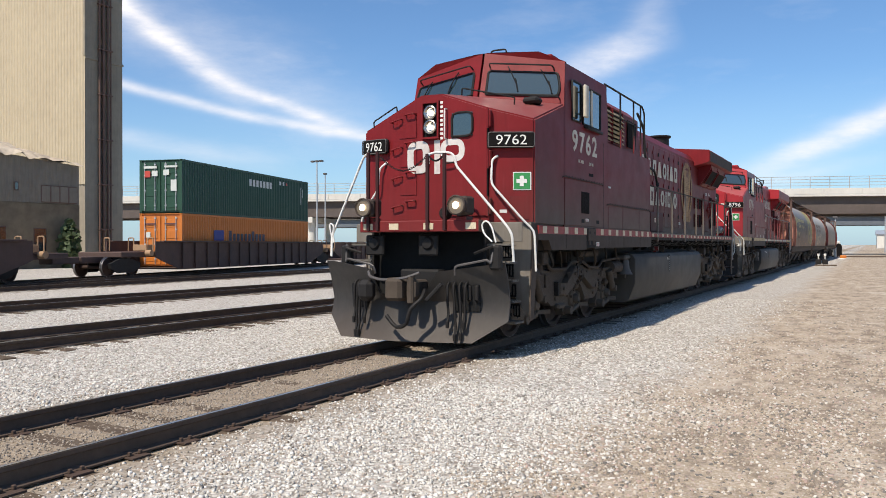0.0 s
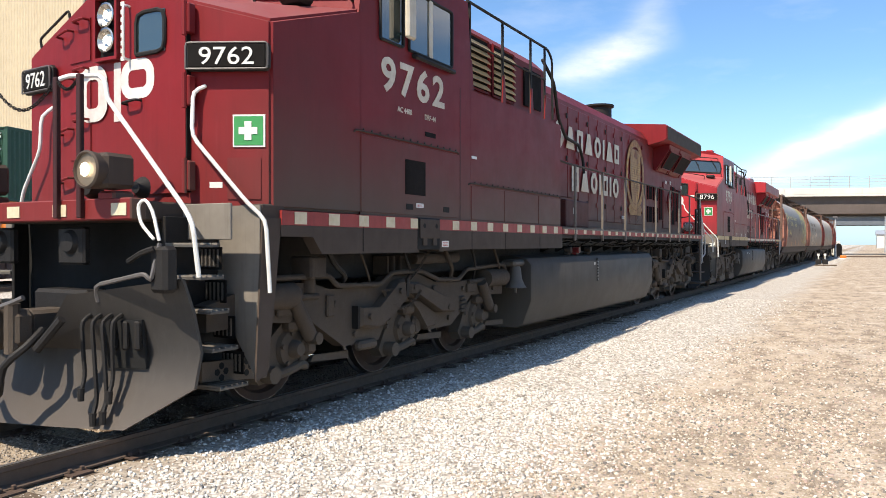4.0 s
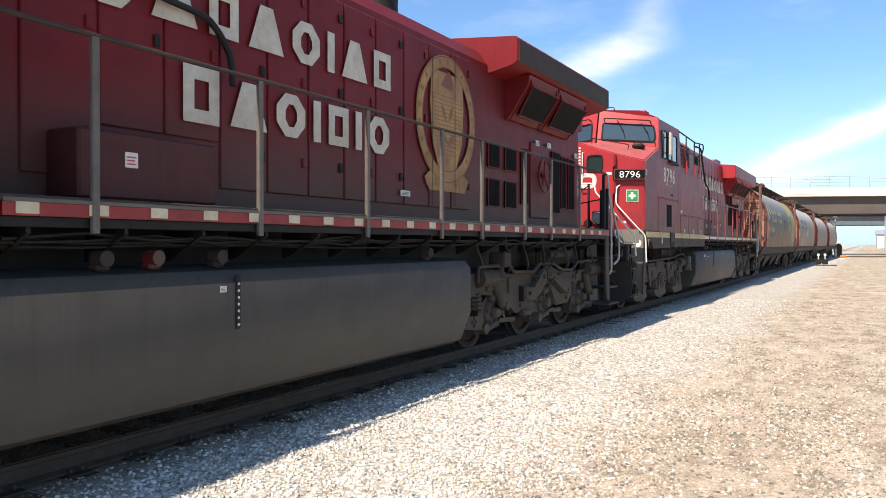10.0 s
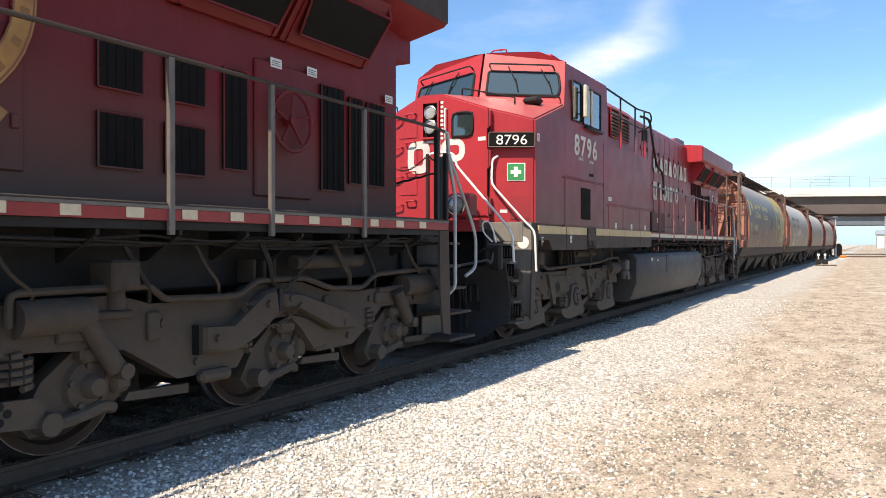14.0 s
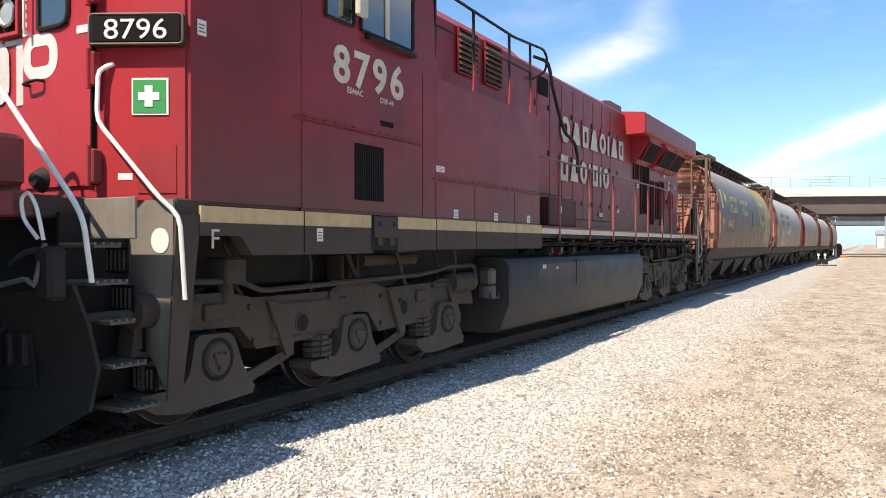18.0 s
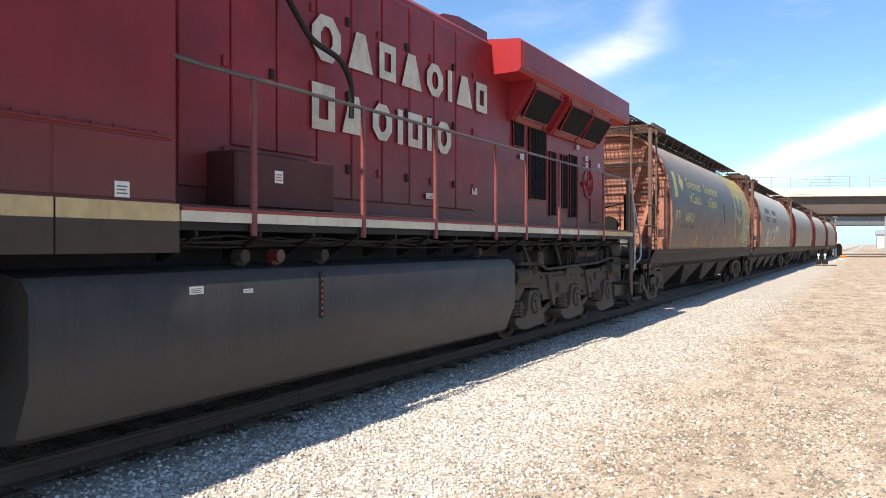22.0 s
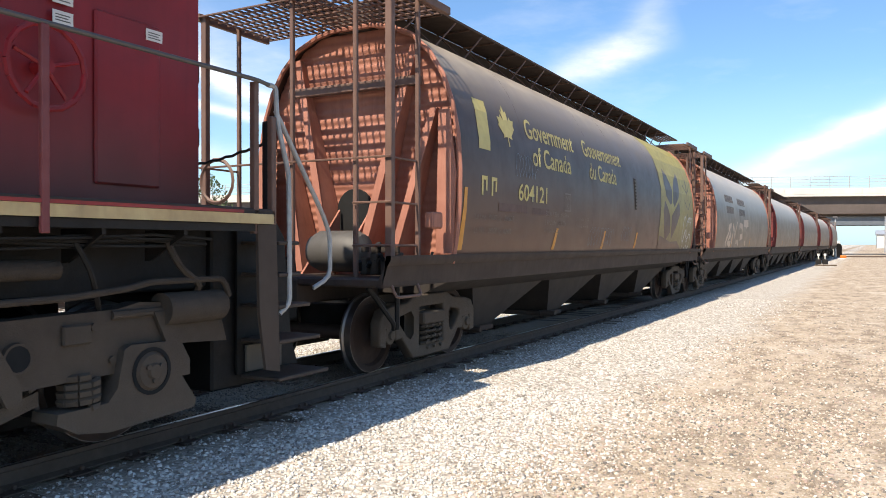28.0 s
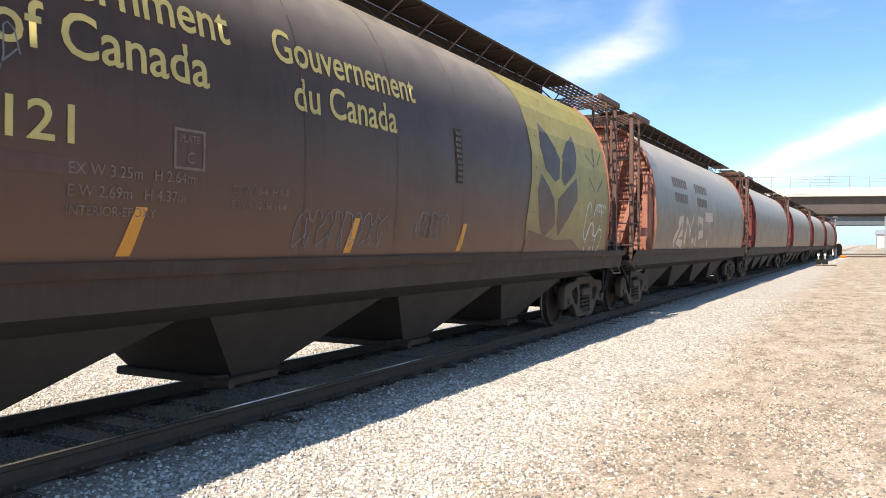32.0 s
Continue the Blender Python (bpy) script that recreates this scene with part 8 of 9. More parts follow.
    for cy, cz, ry, rz, a0 in ((16.25, 1.62, 0.20, 0.30, 0.3), (16.62, 1.98, 0.24, 0.30, 0.0), (16.1, 1.95, 0.16, 0.34, 0.5), (16.75, 1.60, 0.18, 0.22, 0.2)):
        stroke(C, [(cy + ry * math.cos(a0 + i * 0.5) + 0.10 * math.sin(a0 + i * 0.5), cz + rz * math.sin(a0 + i * 0.5)) for i in range(13)], 0.028, M["tag_white"], "spray_scribble")
    scrawl(16.6, 2.12, 0.5, 0.16, M["tag_white"], 4, 0.018, 4)
    side_shape("vent_plate", [(10.98, 2.28), (11.16, 2.28), (11.16, 2.95), (10.98, 2.95)], M["hopper_sill"], C, "small dark slotted plate")
    for i in range(9):
        bm = bmesh.new()
        p = on_side(11.05, 2.31 + i * 0.07, 0.006)
        rbox(bm, p.x, p.x + 0.01, 11.01, 11.13, p.z, p.z + 0.04, 0.004)
        part("vent_slot", bm, M["mural_dark"], C)


def second_car_marks(C):
    for y, z, w in ((5.0, 3.05, 1.8), (5.1, 2.65, 1.6), (7.9, 3.05, 1.9), (8.0, 2.65, 1.6)):
        for i in range(7):
            a = y + w * i / 7
            side_shape("lettering_bar", [(a, z), (a + w / 9, z), (a + w / 9, z + 0.25), (a, z + 0.25)], M["faint"], C)
    for cx, pts, w in ((7.2, ((0.0, 0.0), (0.35, 0.55), (0.55, 0.62), (0.5, 0.3), (0.2, 0.1), (0.6, 0.02)), 0.2), (7.9, ((0.0, 0.05), (0.1, 0.6), (0.35, 0.3), (0.6, 0.7), (0.62, 0.05)), 0.2),
                       (8.7, ((0.0, 0.0), (0.15, 0.65), (0.5, 0.6), (0.55, 0.3), (0.2, 0.25)), 0.2), (9.4, ((0.0, 0.72), (0.7, 0.75), (0.4, 0.7), (0.3, 0.0)), 0.22)):
        stroke(C, [(5.0 + (cx - 7.2) * 1.9 + u * 1.8, 1.5 + v * 1.2) for u, v in pts], w * 1.3, M["tag_cream"], "spray_lettering_bar", "cream spray-painted shapes")


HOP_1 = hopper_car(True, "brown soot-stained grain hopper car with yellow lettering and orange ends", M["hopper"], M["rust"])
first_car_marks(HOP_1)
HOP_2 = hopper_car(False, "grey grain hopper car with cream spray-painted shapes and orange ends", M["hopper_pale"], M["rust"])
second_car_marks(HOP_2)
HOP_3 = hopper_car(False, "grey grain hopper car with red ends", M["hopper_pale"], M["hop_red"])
HOPPERS = [HOP_1, HOP_2, HOP_3]
for i in range(4):
    c = copy_thing(HOP_3, Matrix())
    HOPPERS.append(c)
    tagged(c, "grey grain hopper car with red ends, far down the train")
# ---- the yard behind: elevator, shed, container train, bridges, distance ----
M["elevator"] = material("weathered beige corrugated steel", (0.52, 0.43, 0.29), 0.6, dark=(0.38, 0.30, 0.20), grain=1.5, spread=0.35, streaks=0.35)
# shaded copy of the beige cladding, darkened in its base colour
M["elevator_shaded"] = material("elevator cladding darkened for shade", (0.31, 0.26, 0.19), 0.65, grain=1.2, spread=0.35, streaks=0.4)
M["shed_metal"] = material("grey-brown corrugated shed steel", (0.25, 0.205, 0.15), 0.6, dark=(0.15, 0.12, 0.09), grain=1.2, spread=0.45, streaks=0.5)
M["shed_wall"] = material("stained tan render", (0.25, 0.19, 0.12), 0.9, dark=(0.10, 0.075, 0.05), grain=1.4, spread=0.5, bump=0.3, bump_scale=12)
M["torn"] = material("torn pale roof sheeting", (0.62, 0.52, 0.40), 0.6, dark=(0.35, 0.27, 0.19), grain=2.2, spread=0.5)
M["box_green"] = material("dark green container paint", (0.013, 0.060, 0.032), 0.5, grain=2.0, spread=0.25, streaks=0.25)
M["box_orange"] = material("orange container paint", (0.60, 0.175, 0.022), 0.5, grain=2.0, spread=0.25, streaks=0.3)
M["box_bar"] = material("pale container lettering", (0.60, 0.62, 0.58), 0.5, grain=8, spread=0.25)
M["box_blue"] = material("blue emblem", (0.02, 0.035, 0.22), 0.5, grain=8, spread=0.2)
M["box_ink"] = material("dark blue lettering", (0.02, 0.02, 0.05), 0.5, grain=8, spread=0.2)
M["well"] = material("rust-brown well car steel", (0.085, 0.045, 0.034), 0.7, dark=(0.06, 0.035, 0.027), grain=2.5, spread=0.45, streaks=0.3)
# lighter copy of the well steel, sunlight put into its colour
M["well_lit"] = material("yellowish fittings in a sunlit tone", (0.40, 0.24, 0.13), 0.7, grain=6, spread=0.4)
M["concrete"] = material("pale weathered concrete", (0.66, 0.63, 0.57), 0.85, dark=(0.50, 0.47, 0.42), grain=0.8, spread=0.4, streaks=0.3)
M["girder"] = material("brown weathering steel girder", (0.115, 0.088, 0.075), 0.7, grain=1.0, spread=0.35, streaks=0.3)
M["girder_grey"] = material("blue-grey painted girder", (0.13, 0.15, 0.17), 0.65, grain=1.0, spread=0.3)
M["galv"] = material("galvanised steel", (0.50, 0.51, 0.52), 0.5, metal=0.4, grain=8, spread=0.25)
M["leaf"] = material("spring foliage", (0.075, 0.11, 0.035), 0.7, dark=(0.035, 0.055, 0.02), grain=8, spread=0.5, island=0.4)
M["bark"] = material("grey-brown bark", (0.12, 0.09, 0.065), 0.9, grain=10, spread=0.4)


def ribbed_wall(name, parent, a, b, z0, z1, out, pitch, depth, mat, label=""):
    """A corrugated sheet from a to b on the ground plan, standing out by the vector out."""
    bm = bmesh.new()
    a, b, out = Vector((*a, 0)), Vector((*b, 0)), Vector((*out, 0)).normalized()
    n = max(2, int((b - a).length / pitch)) * 4
    lo, hi = [], []
    for i in range(n + 1):
        p = a.lerp(b, i / n) + out * (depth if i % 4 in (1, 2) else 0.0)
        lo.append(bm.verts.new((p.x, p.y, z0)))
        hi.append(bm.verts.new((p.x, p.y, z1(i / n) if callable(z1) else z1)))
    for i in range(n):
        bm.faces.new([lo[i], lo[i + 1], hi[i + 1], hi[i]])
    return part(name, bm, mat, parent, label, 0)


def build_elevator():
    E = thing("grain_elevator", "tall beige corrugated steel elevator tower beside the yard", "tower", m=pose(-54, 44.8, 0))
    bm = bmesh.new()
    box(bm, -22.0, -0.05, 0.05, 3.85, 0, 34)
    part("core", bm, M["elevator_shaded"], E, "grey steel core")
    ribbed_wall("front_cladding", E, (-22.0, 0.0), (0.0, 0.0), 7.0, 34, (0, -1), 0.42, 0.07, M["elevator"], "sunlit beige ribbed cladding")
    ribbed_wall("side_cladding", E, (0.0, 0.0), (0.0, 3.9), 0.0, 34, (1, 0), 0.95, 0.03, M["elevator_shaded"], "ribbed cladding with its shade in the grey colour")
    bm = bmesh.new()
    rbox(bm, -0.04, 0.16, -0.12, 0.1, 18.2, 34, 0.02)
    part("corner_trim", bm, M["elevator_shaded"], E)
    bm = bmesh.new()
    rbox(bm, 0.0, 0.14, 0.0, 3.95, 18.0, 18.2, 0.02)
    part("ledge", bm, M["elevator_shaded"], E)
    for y, r in ((1.35, 0.10), (1.75, 0.14), (2.2, 0.10), (2.5, 0.07)):
        bm = bmesh.new()
        cyl(bm, (0.2, y, 0.0), (0.2, y, 34), r, n=10)
        part("downpipe", bm, M["rust_dark"], E, "rusty brown downpipe")
    for z in range(3, 33, 4):
        bm = bmesh.new()
        rbox(bm, 0.05, 0.36, 1.2, 2.65, z, z + 0.12, 0.02)
        part("pipe_bracket", bm, M["rust_dark"], E)


def build_shed():
    S = thing("shed", "low tan shed with ribbed upper wall and torn roof sheeting", "building", m=pose(-46, 24, 0))
    bm = bmesh.new()
    prism(bm, [(0.0, 0.0), (14.25, 0.0), (14.25, 7.6), (0.0, 8.6)], "x", -7.5, -0.05)
    part("shell", bm, M["shed_wall"], S, "tan shed walls")
    ribbed_wall("upper_cladding", S, (0.0, 0.0), (0.0, 14.3), 4.7, lambda u: 8.6 - u * 1.0, (1, 0), 0.55, 0.05, M["shed_metal"], "ribbed upper wall")
    bm = bmesh.new()
    rbox(bm, -0.05, 0.06, 0.0, 14.3, 0.0, 4.68, 0.01)
    part("lower_wall", bm, M["shed_wall"], S, "stained lower wall")
    for y0, y1, z0, z1, lab in ((11.2, 14.1, 4.75, 6.0, "long dark upper window"), (7.4, 8.6, 0.9, 3.0, "dark lower window"), (10.6, 11.6, 0.9, 2.9, "dark lower window"), (9.2, 9.5, 5.5, 6.1, "small dark vent")):
        bm = bmesh.new()
        rbox(bm, 0.06, 0.10, y0, y1, z0, z1, 0.02)
        w = part("window_frame", bm, M["rust_dark"], S, lab)
        n = 4 if y1 - y0 > 2 else 1
        for i in range(n):
            a = y0 + (y1 - y0) * i / n + 0.05
            bm = bmesh.new()
            box(bm, 0.10, 0.112, a, y0 + (y1 - y0) * (i + 1) / n - 0.05, z0 + 0.06, z1 - 0.06)
            part("pane", bm, M["window"] if n == 1 else M["shed_metal"], w, "", 0)
    # torn, crumpled sheet over the eave
    bm = bmesh.new()
    rnd = random.Random(4)
    g = []
    for i in range(15):
        row = []
        u = i / 14
        for j in range(6):
            v = j / 5
            y = 6.0 + 8.4 * u
            top = 9.05 - y * 0.07
            row.append(bm.verts.new((0.35 - v * 3.4, y + rnd.uniform(-0.12, 0.12), top - 0.30 * (1 - v) + v * 0.9 * math.sin(math.pi * min(1, u * 1.15)) + rnd.uniform(-0.13, 0.13) + (-0.3 * rnd.random() if j == 0 else 0))))
        g.append(row)
    for a, b in zip(g, g[1:]):
        for j in range(5):
            bm.faces.new([a[j], a[j + 1], b[j + 1], b[j]])
    part("torn_sheeting", bm, M["torn"], S, "crumpled pale roof sheeting", 0)
    bush("weed_bush", "dark green weeds against the shed wall", -45.2, 36.9, 1.0, 3.4, 31)


def bush(name, label, x, y, r, h, seed):
    B = thing(name, label, "bush", m=pose(x, y, 0))
    rnd = random.Random(seed)
    bm = bmesh.new()
    for i in range(5):
        a = rnd.uniform(0, 6.28)
        tube(bm, [(0, 0, 0), (0.2 * r * math.cos(a), 0.2 * r * math.sin(a), h * 0.4), (0.5 * r * math.cos(a), 0.5 * r * math.sin(a), h * 0.8)], 0.04, 5)
    part("stems", bm, M["bark"], B)
    bm = bmesh.new()
    for i in range(420):
        a, rr, zz = rnd.uniform(0, 6.28), r * rnd.random() ** 0.5, rnd.random()
        rr *= math.sin(math.pi * (0.15 + 0.8 * zz)) * rnd.uniform(0.6, 1.0)
        c = Vector((rr * math.cos(a), rr * math.sin(a), 0.1 + zz * h))
        d = Vector((rnd.uniform(-1, 1), rnd.uniform(-1, 1), rnd.uniform(-1, 1))).normalized()
        e = d.orthogonal().normalized() * 0.16
        d = d * 0.22
        face(bm, [c - d, c + e, c + d, c - e])
    f = part("foliage", bm, M["leaf"], B, "", 0)
    return B


WELL = pose(-27.4, 29.55, 0, 0, 0, 14.4)


def container(name, label, mat, z0, marks):
    C = thing("shipping_container", label, "container", "stacked containers", WELL @ pose(0, 0, z0))
    w, ln, h = 1.3, 16.3, 2.9
    bm = bmesh.new()
    box(bm, -w + 0.06, w - 0.06, 0.08, ln - 0.06, 0.06, h - 0.04)
    part("shell", bm, mat, C)
    for sx in (1, -1):
        bm = bmesh.new()
        n = 64
        lo, hi = [], []
        for i in range(n * 4 + 1):
            y = 0.12 + (ln - 0.24) * i / (n * 4)
            x = sx * (w - (0.035 if i % 4 in (1, 2) else 0.0) - 0.005)
            lo.append(bm.verts.new((x, y, 0.12)))
            hi.append(bm.verts.new((x, y, h - 0.1)))
        for i in range(n * 4):
            bm.faces.new([lo[i], lo[i + 1], hi[i + 1], hi[i]])
        part("side_panel", bm, mat, C, "corrugated side panel", 0)
        for z in (0.0, h - 0.12):
            bm = bmesh.new()
            rbox(bm, min(sx * w, sx * (w - 0.1)), max(sx * w, sx * (w - 0.1)), 0.0, ln, z, z + 0.12, 0.01)
            part("side_rail", bm, mat, C)
        for y in (0.0, ln - 0.14):
            bm = bmesh.new()
            rbox(bm, min(sx * (w + 0.004), sx * (w - 0.14)), max(sx * (w + 0.004), sx * (w - 0.14)), y, y + 0.14, 0.0, h, 0.01)
            part("corner_post", bm, mat, C)
    bm = bmesh.new()
    rbox(bm, -w + 0.02, w - 0.02, 0.0, ln, h - 0.05, h - 0.01, 0.005)
    part("roof", bm, mat, C)
    for sx in (1, -1):
        bm = bmesh.new()
        rbox(bm, min(sx * 0.03, sx * (w - 0.12)), max(sx * 0.03, sx * (w - 0.12)), 0.02, 0.08, 0.14, h - 0.14, 0.01)
        d = part("door", bm, mat, C, "container door leaf")
        for i in range(4):
            bm = bmesh.new()
            z = 0.3 + i * 0.62
            rbox(bm, min(sx * 0.2, sx * 1.05), max(sx * 0.2, sx * 1.05), 0.0, 0.02, z, z + 0.42, 0.015)
            part("door_rib", bm, mat, d)
        for x in (0.32, 0.95):
            bm = bmesh.new()
            cyl(bm, (sx * x, -0.03, 0.15), (sx * x, -0.03, h - 0.15), 0.022, n=8)
            for z in (0.4, 1.2, 2.0, 2.6):
                rbox(bm, sx * x - 0.06, sx * x + 0.06, -0.035, 0.02, z, z + 0.07, 0.01)
            part("lock_rod", bm, M["galv"], d, "galvanised lock rod")
    for nm, x0, x1, z, zz, mt in marks["door"]:
        bm = bmesh.new()
        box(bm, x0, x1, -0.052, -0.048, z, zz)
        part(nm, bm, mt, C, "", 0)
    for y0, y1, z, zz, mt in marks["side"]:
        bm = bmesh.new()
        box(bm, w + 0.004, w + 0.01, y0, y1, z, zz)
        part("lettering_bar", bm, mt, C, "", 0)
    return C


def well_car(name, label, y0, y1):
    W = thing("well_car", label, "well car", "coupled well cars", WELL)
    for sx in (1, -1):
        bm = bmesh.new()
        prism(bm, [(y0, 1.1), (y0 + 0.05, 1.88), (y1 - 0.05, 1.88), (y1, 1.1), (y1 - 0.4, 0.95), (y1 - 2.2, 0.42), (y0 + 2.2, 0.42), (y0 + 0.4, 0.95)], "x", sx * 1.40, sx * 1.46)
        part("side_web", bm, M["well"], W, "deep rust-brown side web")
        bm = bmesh.new()
        rbox(bm, min(sx * 1.38, sx * 1.60), max(sx * 1.38, sx * 1.60), y0 + 0.5, y1 - 0.5, 1.84, 1.92, 0.01)
        part("top_chord", bm, M["well"], W)
        y = y0 + 2.3
        while y < y1 - 2.2:
            bm = bmesh.new()
            rbox(bm, min(sx * 1.46, sx * 1.56), max(sx * 1.46, sx * 1.56), y, y + 0.07, 0.46, 1.84, 0.01)
            part("side_post", bm, M["well"], W)
            y += 1.22
    bm = bmesh.new()
    rbox(bm, -1.38, 1.38, y0 + 2.2, y1 - 2.2, 0.40, 0.50, 0.01)
    part("floor", bm, M["well"], W)
    for y, s in ((y0, 1), (y1, -1)):
        bm = bmesh.new()
        rbox(bm, -1.2, 1.2, min(y - s * 2.3, y + s * 1.6), max(y - s * 2.3, y + s * 1.6), 1.10, 1.36, 0.03)
        rbox(bm, -0.35, 0.35, min(y - s * 4.0, y - s * 2.3), max(y - s * 4.0, y - s * 2.3), 0.85, 1.15, 0.03)
        part("end_platform", bm, M["well"], W)
        for x in (-1.2, 0.2, 1.3):
            bm = bmesh.new()
            tube(bm, [(x, y - s * 0.4, 1.4), (x, y - s * 0.4, 2.05), (x + 0.3, y - s * 0.4, 2.05), (x + 0.3, y - s * 0.4, 1.4)], 0.03)
            part("end_rail", bm, M["well_lit"], W, "yellowish end handrail")
        bm = bmesh.new()
        rbox(bm, 0.5, 1.3, y - s * 0.2 - 0.3, y - s * 0.2 + 0.3, 1.4, 1.72, 0.03)
        cyl(bm, (1.3, y - s * 0.5, 1.3), (1.6, y - s * 0.5, 1.3), 0.16, n=12)
        part("brake_box", bm, M["well_lit"], W)
    return W


def well_truck(y):
    T = thing("freight_truck", "dark dirty two-axle truck under the well cars", "railway truck", "well car trucks", WELL @ pose(0, y, ZR))
    for sx in (1, -1):
        bm = bmesh.new()
        prism(bm, [(-1.15, 0.62), (-0.35, 0.86), (0.35, 0.86), (1.15, 0.62), (1.1, 0.4), (0.5, 0.18), (-0.5, 0.18), (-1.1, 0.4)], "x", sx * 0.93, sx * 1.07)
        part("side_frame", bm, M["black"], T)
    bm = bmesh.new()
    rbox(bm, -1.0, 1.0, -0.25, 0.25, 0.6, 0.95, 0.03)
    part("bolster", bm, M["black"], T)
    T["axles"] = [wheelset(T, dy, 0.457).name for dy in (-0.9, 0.9)]


def build_container_train():
    well_car("well_car", "rust-brown double-stack well car carrying two containers", -2.6, 18.7)
    well_car("well_car", "empty rust-brown well car", -32.0, -10.7)
    well_car("well_car", "empty rust-brown well car behind the containers", 21.1, 42.3)
    for y in (-4.4, -12.2, 19.6, 43.2, -33.0):
        well_truck(y)
    bars = []
    y = 7.4
    for i in range(7):
        bars.append((y, y + 0.30, 2.0, 2.42, M["box_bar"]))
        y += 0.46
    bars += [(11.6, 11.85, 2.35, 2.6, M["box_bar"]), (12.1, 12.35, 2.35, 2.6, M["box_bar"]), (12.6, 12.8, 2.38, 2.55, M["sticker_red"]), (15.0, 15.08, 1.2, 2.4, M["box_bar"]), (15.3, 15.36, 1.7, 2.3, M["box_bar"])]
    container("shipping_container", "dark green corrugated container stacked on an orange one", M["box_green"], 3.40,
              {"side": bars, "door": [("lettering_bar", -1.0, -0.2, 2.42, 2.56, M["box_bar"]), ("hazard_card", -0.95, -0.6, 1.95, 2.3, M["sticker_red"]), ("placard", -0.5, -0.15, 2.0, 2.3, M["box_bar"]), ("placard", 0.2, 0.55, 2.05, 2.35, M["box_bar"]), ("lettering_bar", 0.25, 1.05, 2.46, 2.56, M["box_bar"]), ("data_panel", 0.65, 1.0, 1.2, 1.8, M["box_bar"])]})
    bars = [(3.2, 4.3, 1.45, 2.05, M["box_blue"])]
    y = 4.9
    for i in range(10):
        tall = 2.05 if i in (0, 6) else 1.88
        bars.append((y, y + 0.32, 1.45, tall, M["box_ink"]))
        y += 0.47
    container("shipping_container", "orange corrugated container set in the well car", M["box_orange"], 0.50,
              {"side": bars, "door": [("lettering_bar", -0.95, -0.25, 2.3, 2.36, M["box_ink"]), ("lettering_bar", 0.25, 0.95, 2.3, 2.36, M["box_ink"]), ("placard", -0.85, -0.6, 1.6, 1.9, M["box_bar"])]})


def build_bridge(p, d, z_low, depth, rail_top, width, mat, label, posts):
    """A girder bridge along the plan direction d through p."""
    ang = math.degrees(math.atan2(d[1], d[0]))
    B = thing("overpass", label, "bridge", m=pose(p[0], p[1], 0, 0, 0, ang))
    tagged(B, kind="structure")
    x0, x1 = -190, 260
    for y in (0.0, width * 0.33, width * 0.66, width):
        bm = bmesh.new()
        box(bm, x0, x1, y, y + 0.35, z_low, z_low + depth)
        box(bm, x0, x1, y - 0.2, y + 0.55, z_low - 0.05, z_low + 0.05)
        part("girder", bm, mat, B, "deep steel girder", 0)
    bm = bmesh.new()
    rbox(bm, x0, x1, -0.9, width + 1.2, z_low + depth, z_low + depth + 0.35, 0.05)
    part("deck", bm, M["concrete"], B, "concrete deck")
    x = x0
    while x < x1:
        for y in (-0.9, width + 0.9):
            bm = bmesh.new()
            rbox(bm, x + 0.02, x + 5.98, y, y + 0.3, z_low + depth + 0.352, z_low + depth + 1.35, 0.02)
            part("parapet_panel", bm, M["concrete"], B, "pale concrete parapet")
        x += 6.0
    if posts:
        for z in (0.45, 0.95, 1.45, 1.9):
            bm = bmesh.new()
            cyl(bm, (x0, -0.75, z_low + depth + 1.35 + z), (x1, -0.75, z_low + depth + 1.35 + z), 0.045, n=6)
            part("rail_pipe", bm, M["galv"], B)
        x = x0 + 1
        while x < x1:
            bm = bmesh.new()
            box(bm, x, x + 0.1, -0.80, -0.70, z_low + depth + 1.35, rail_top)
            part("rail_post", bm, M["galv"], B, "", 0)
            x += 3.0
    for x in (-150, -121, -92, -63, -34, 46, 75, 104, 140):
        for y in (1.5, width - 1.5):
            bm = bmesh.new()
            cyl(bm, (x, y, 0), (x, y, z_low - 1.1), 0.75, n=16)
            part("pier_column", bm, M["concrete"], B, "round concrete pier column")
        bm = bmesh.new()
        rbox(bm, x - 0.8, x + 0.8, -0.4, width + 0.4, z_low - 1.1, z_low - 0.06, 0.05)
        part("pier_cap", bm, M["concrete"], B)
    return B


def mast(name, label, x, y, h, heads):
    P = thing(name, label, "lamp post", m=pose(x, y, 0))
    bm = bmesh.new()
    cyl(bm, (0, 0, 0), (0, 0, h), 0.16, 0.09, n=10)
    part("pole", bm, M["galv"], P)
    for i in range(heads):
        bm = bmesh.new()
        s = (i - (heads - 1) / 2) * 0.9
        rbox(bm, s - 0.3, s + 0.3, -0.25, 0.25, h - 0.1, h + 0.2, 0.05)
        part("floodlight", bm, M["lamp"], P)
    return P


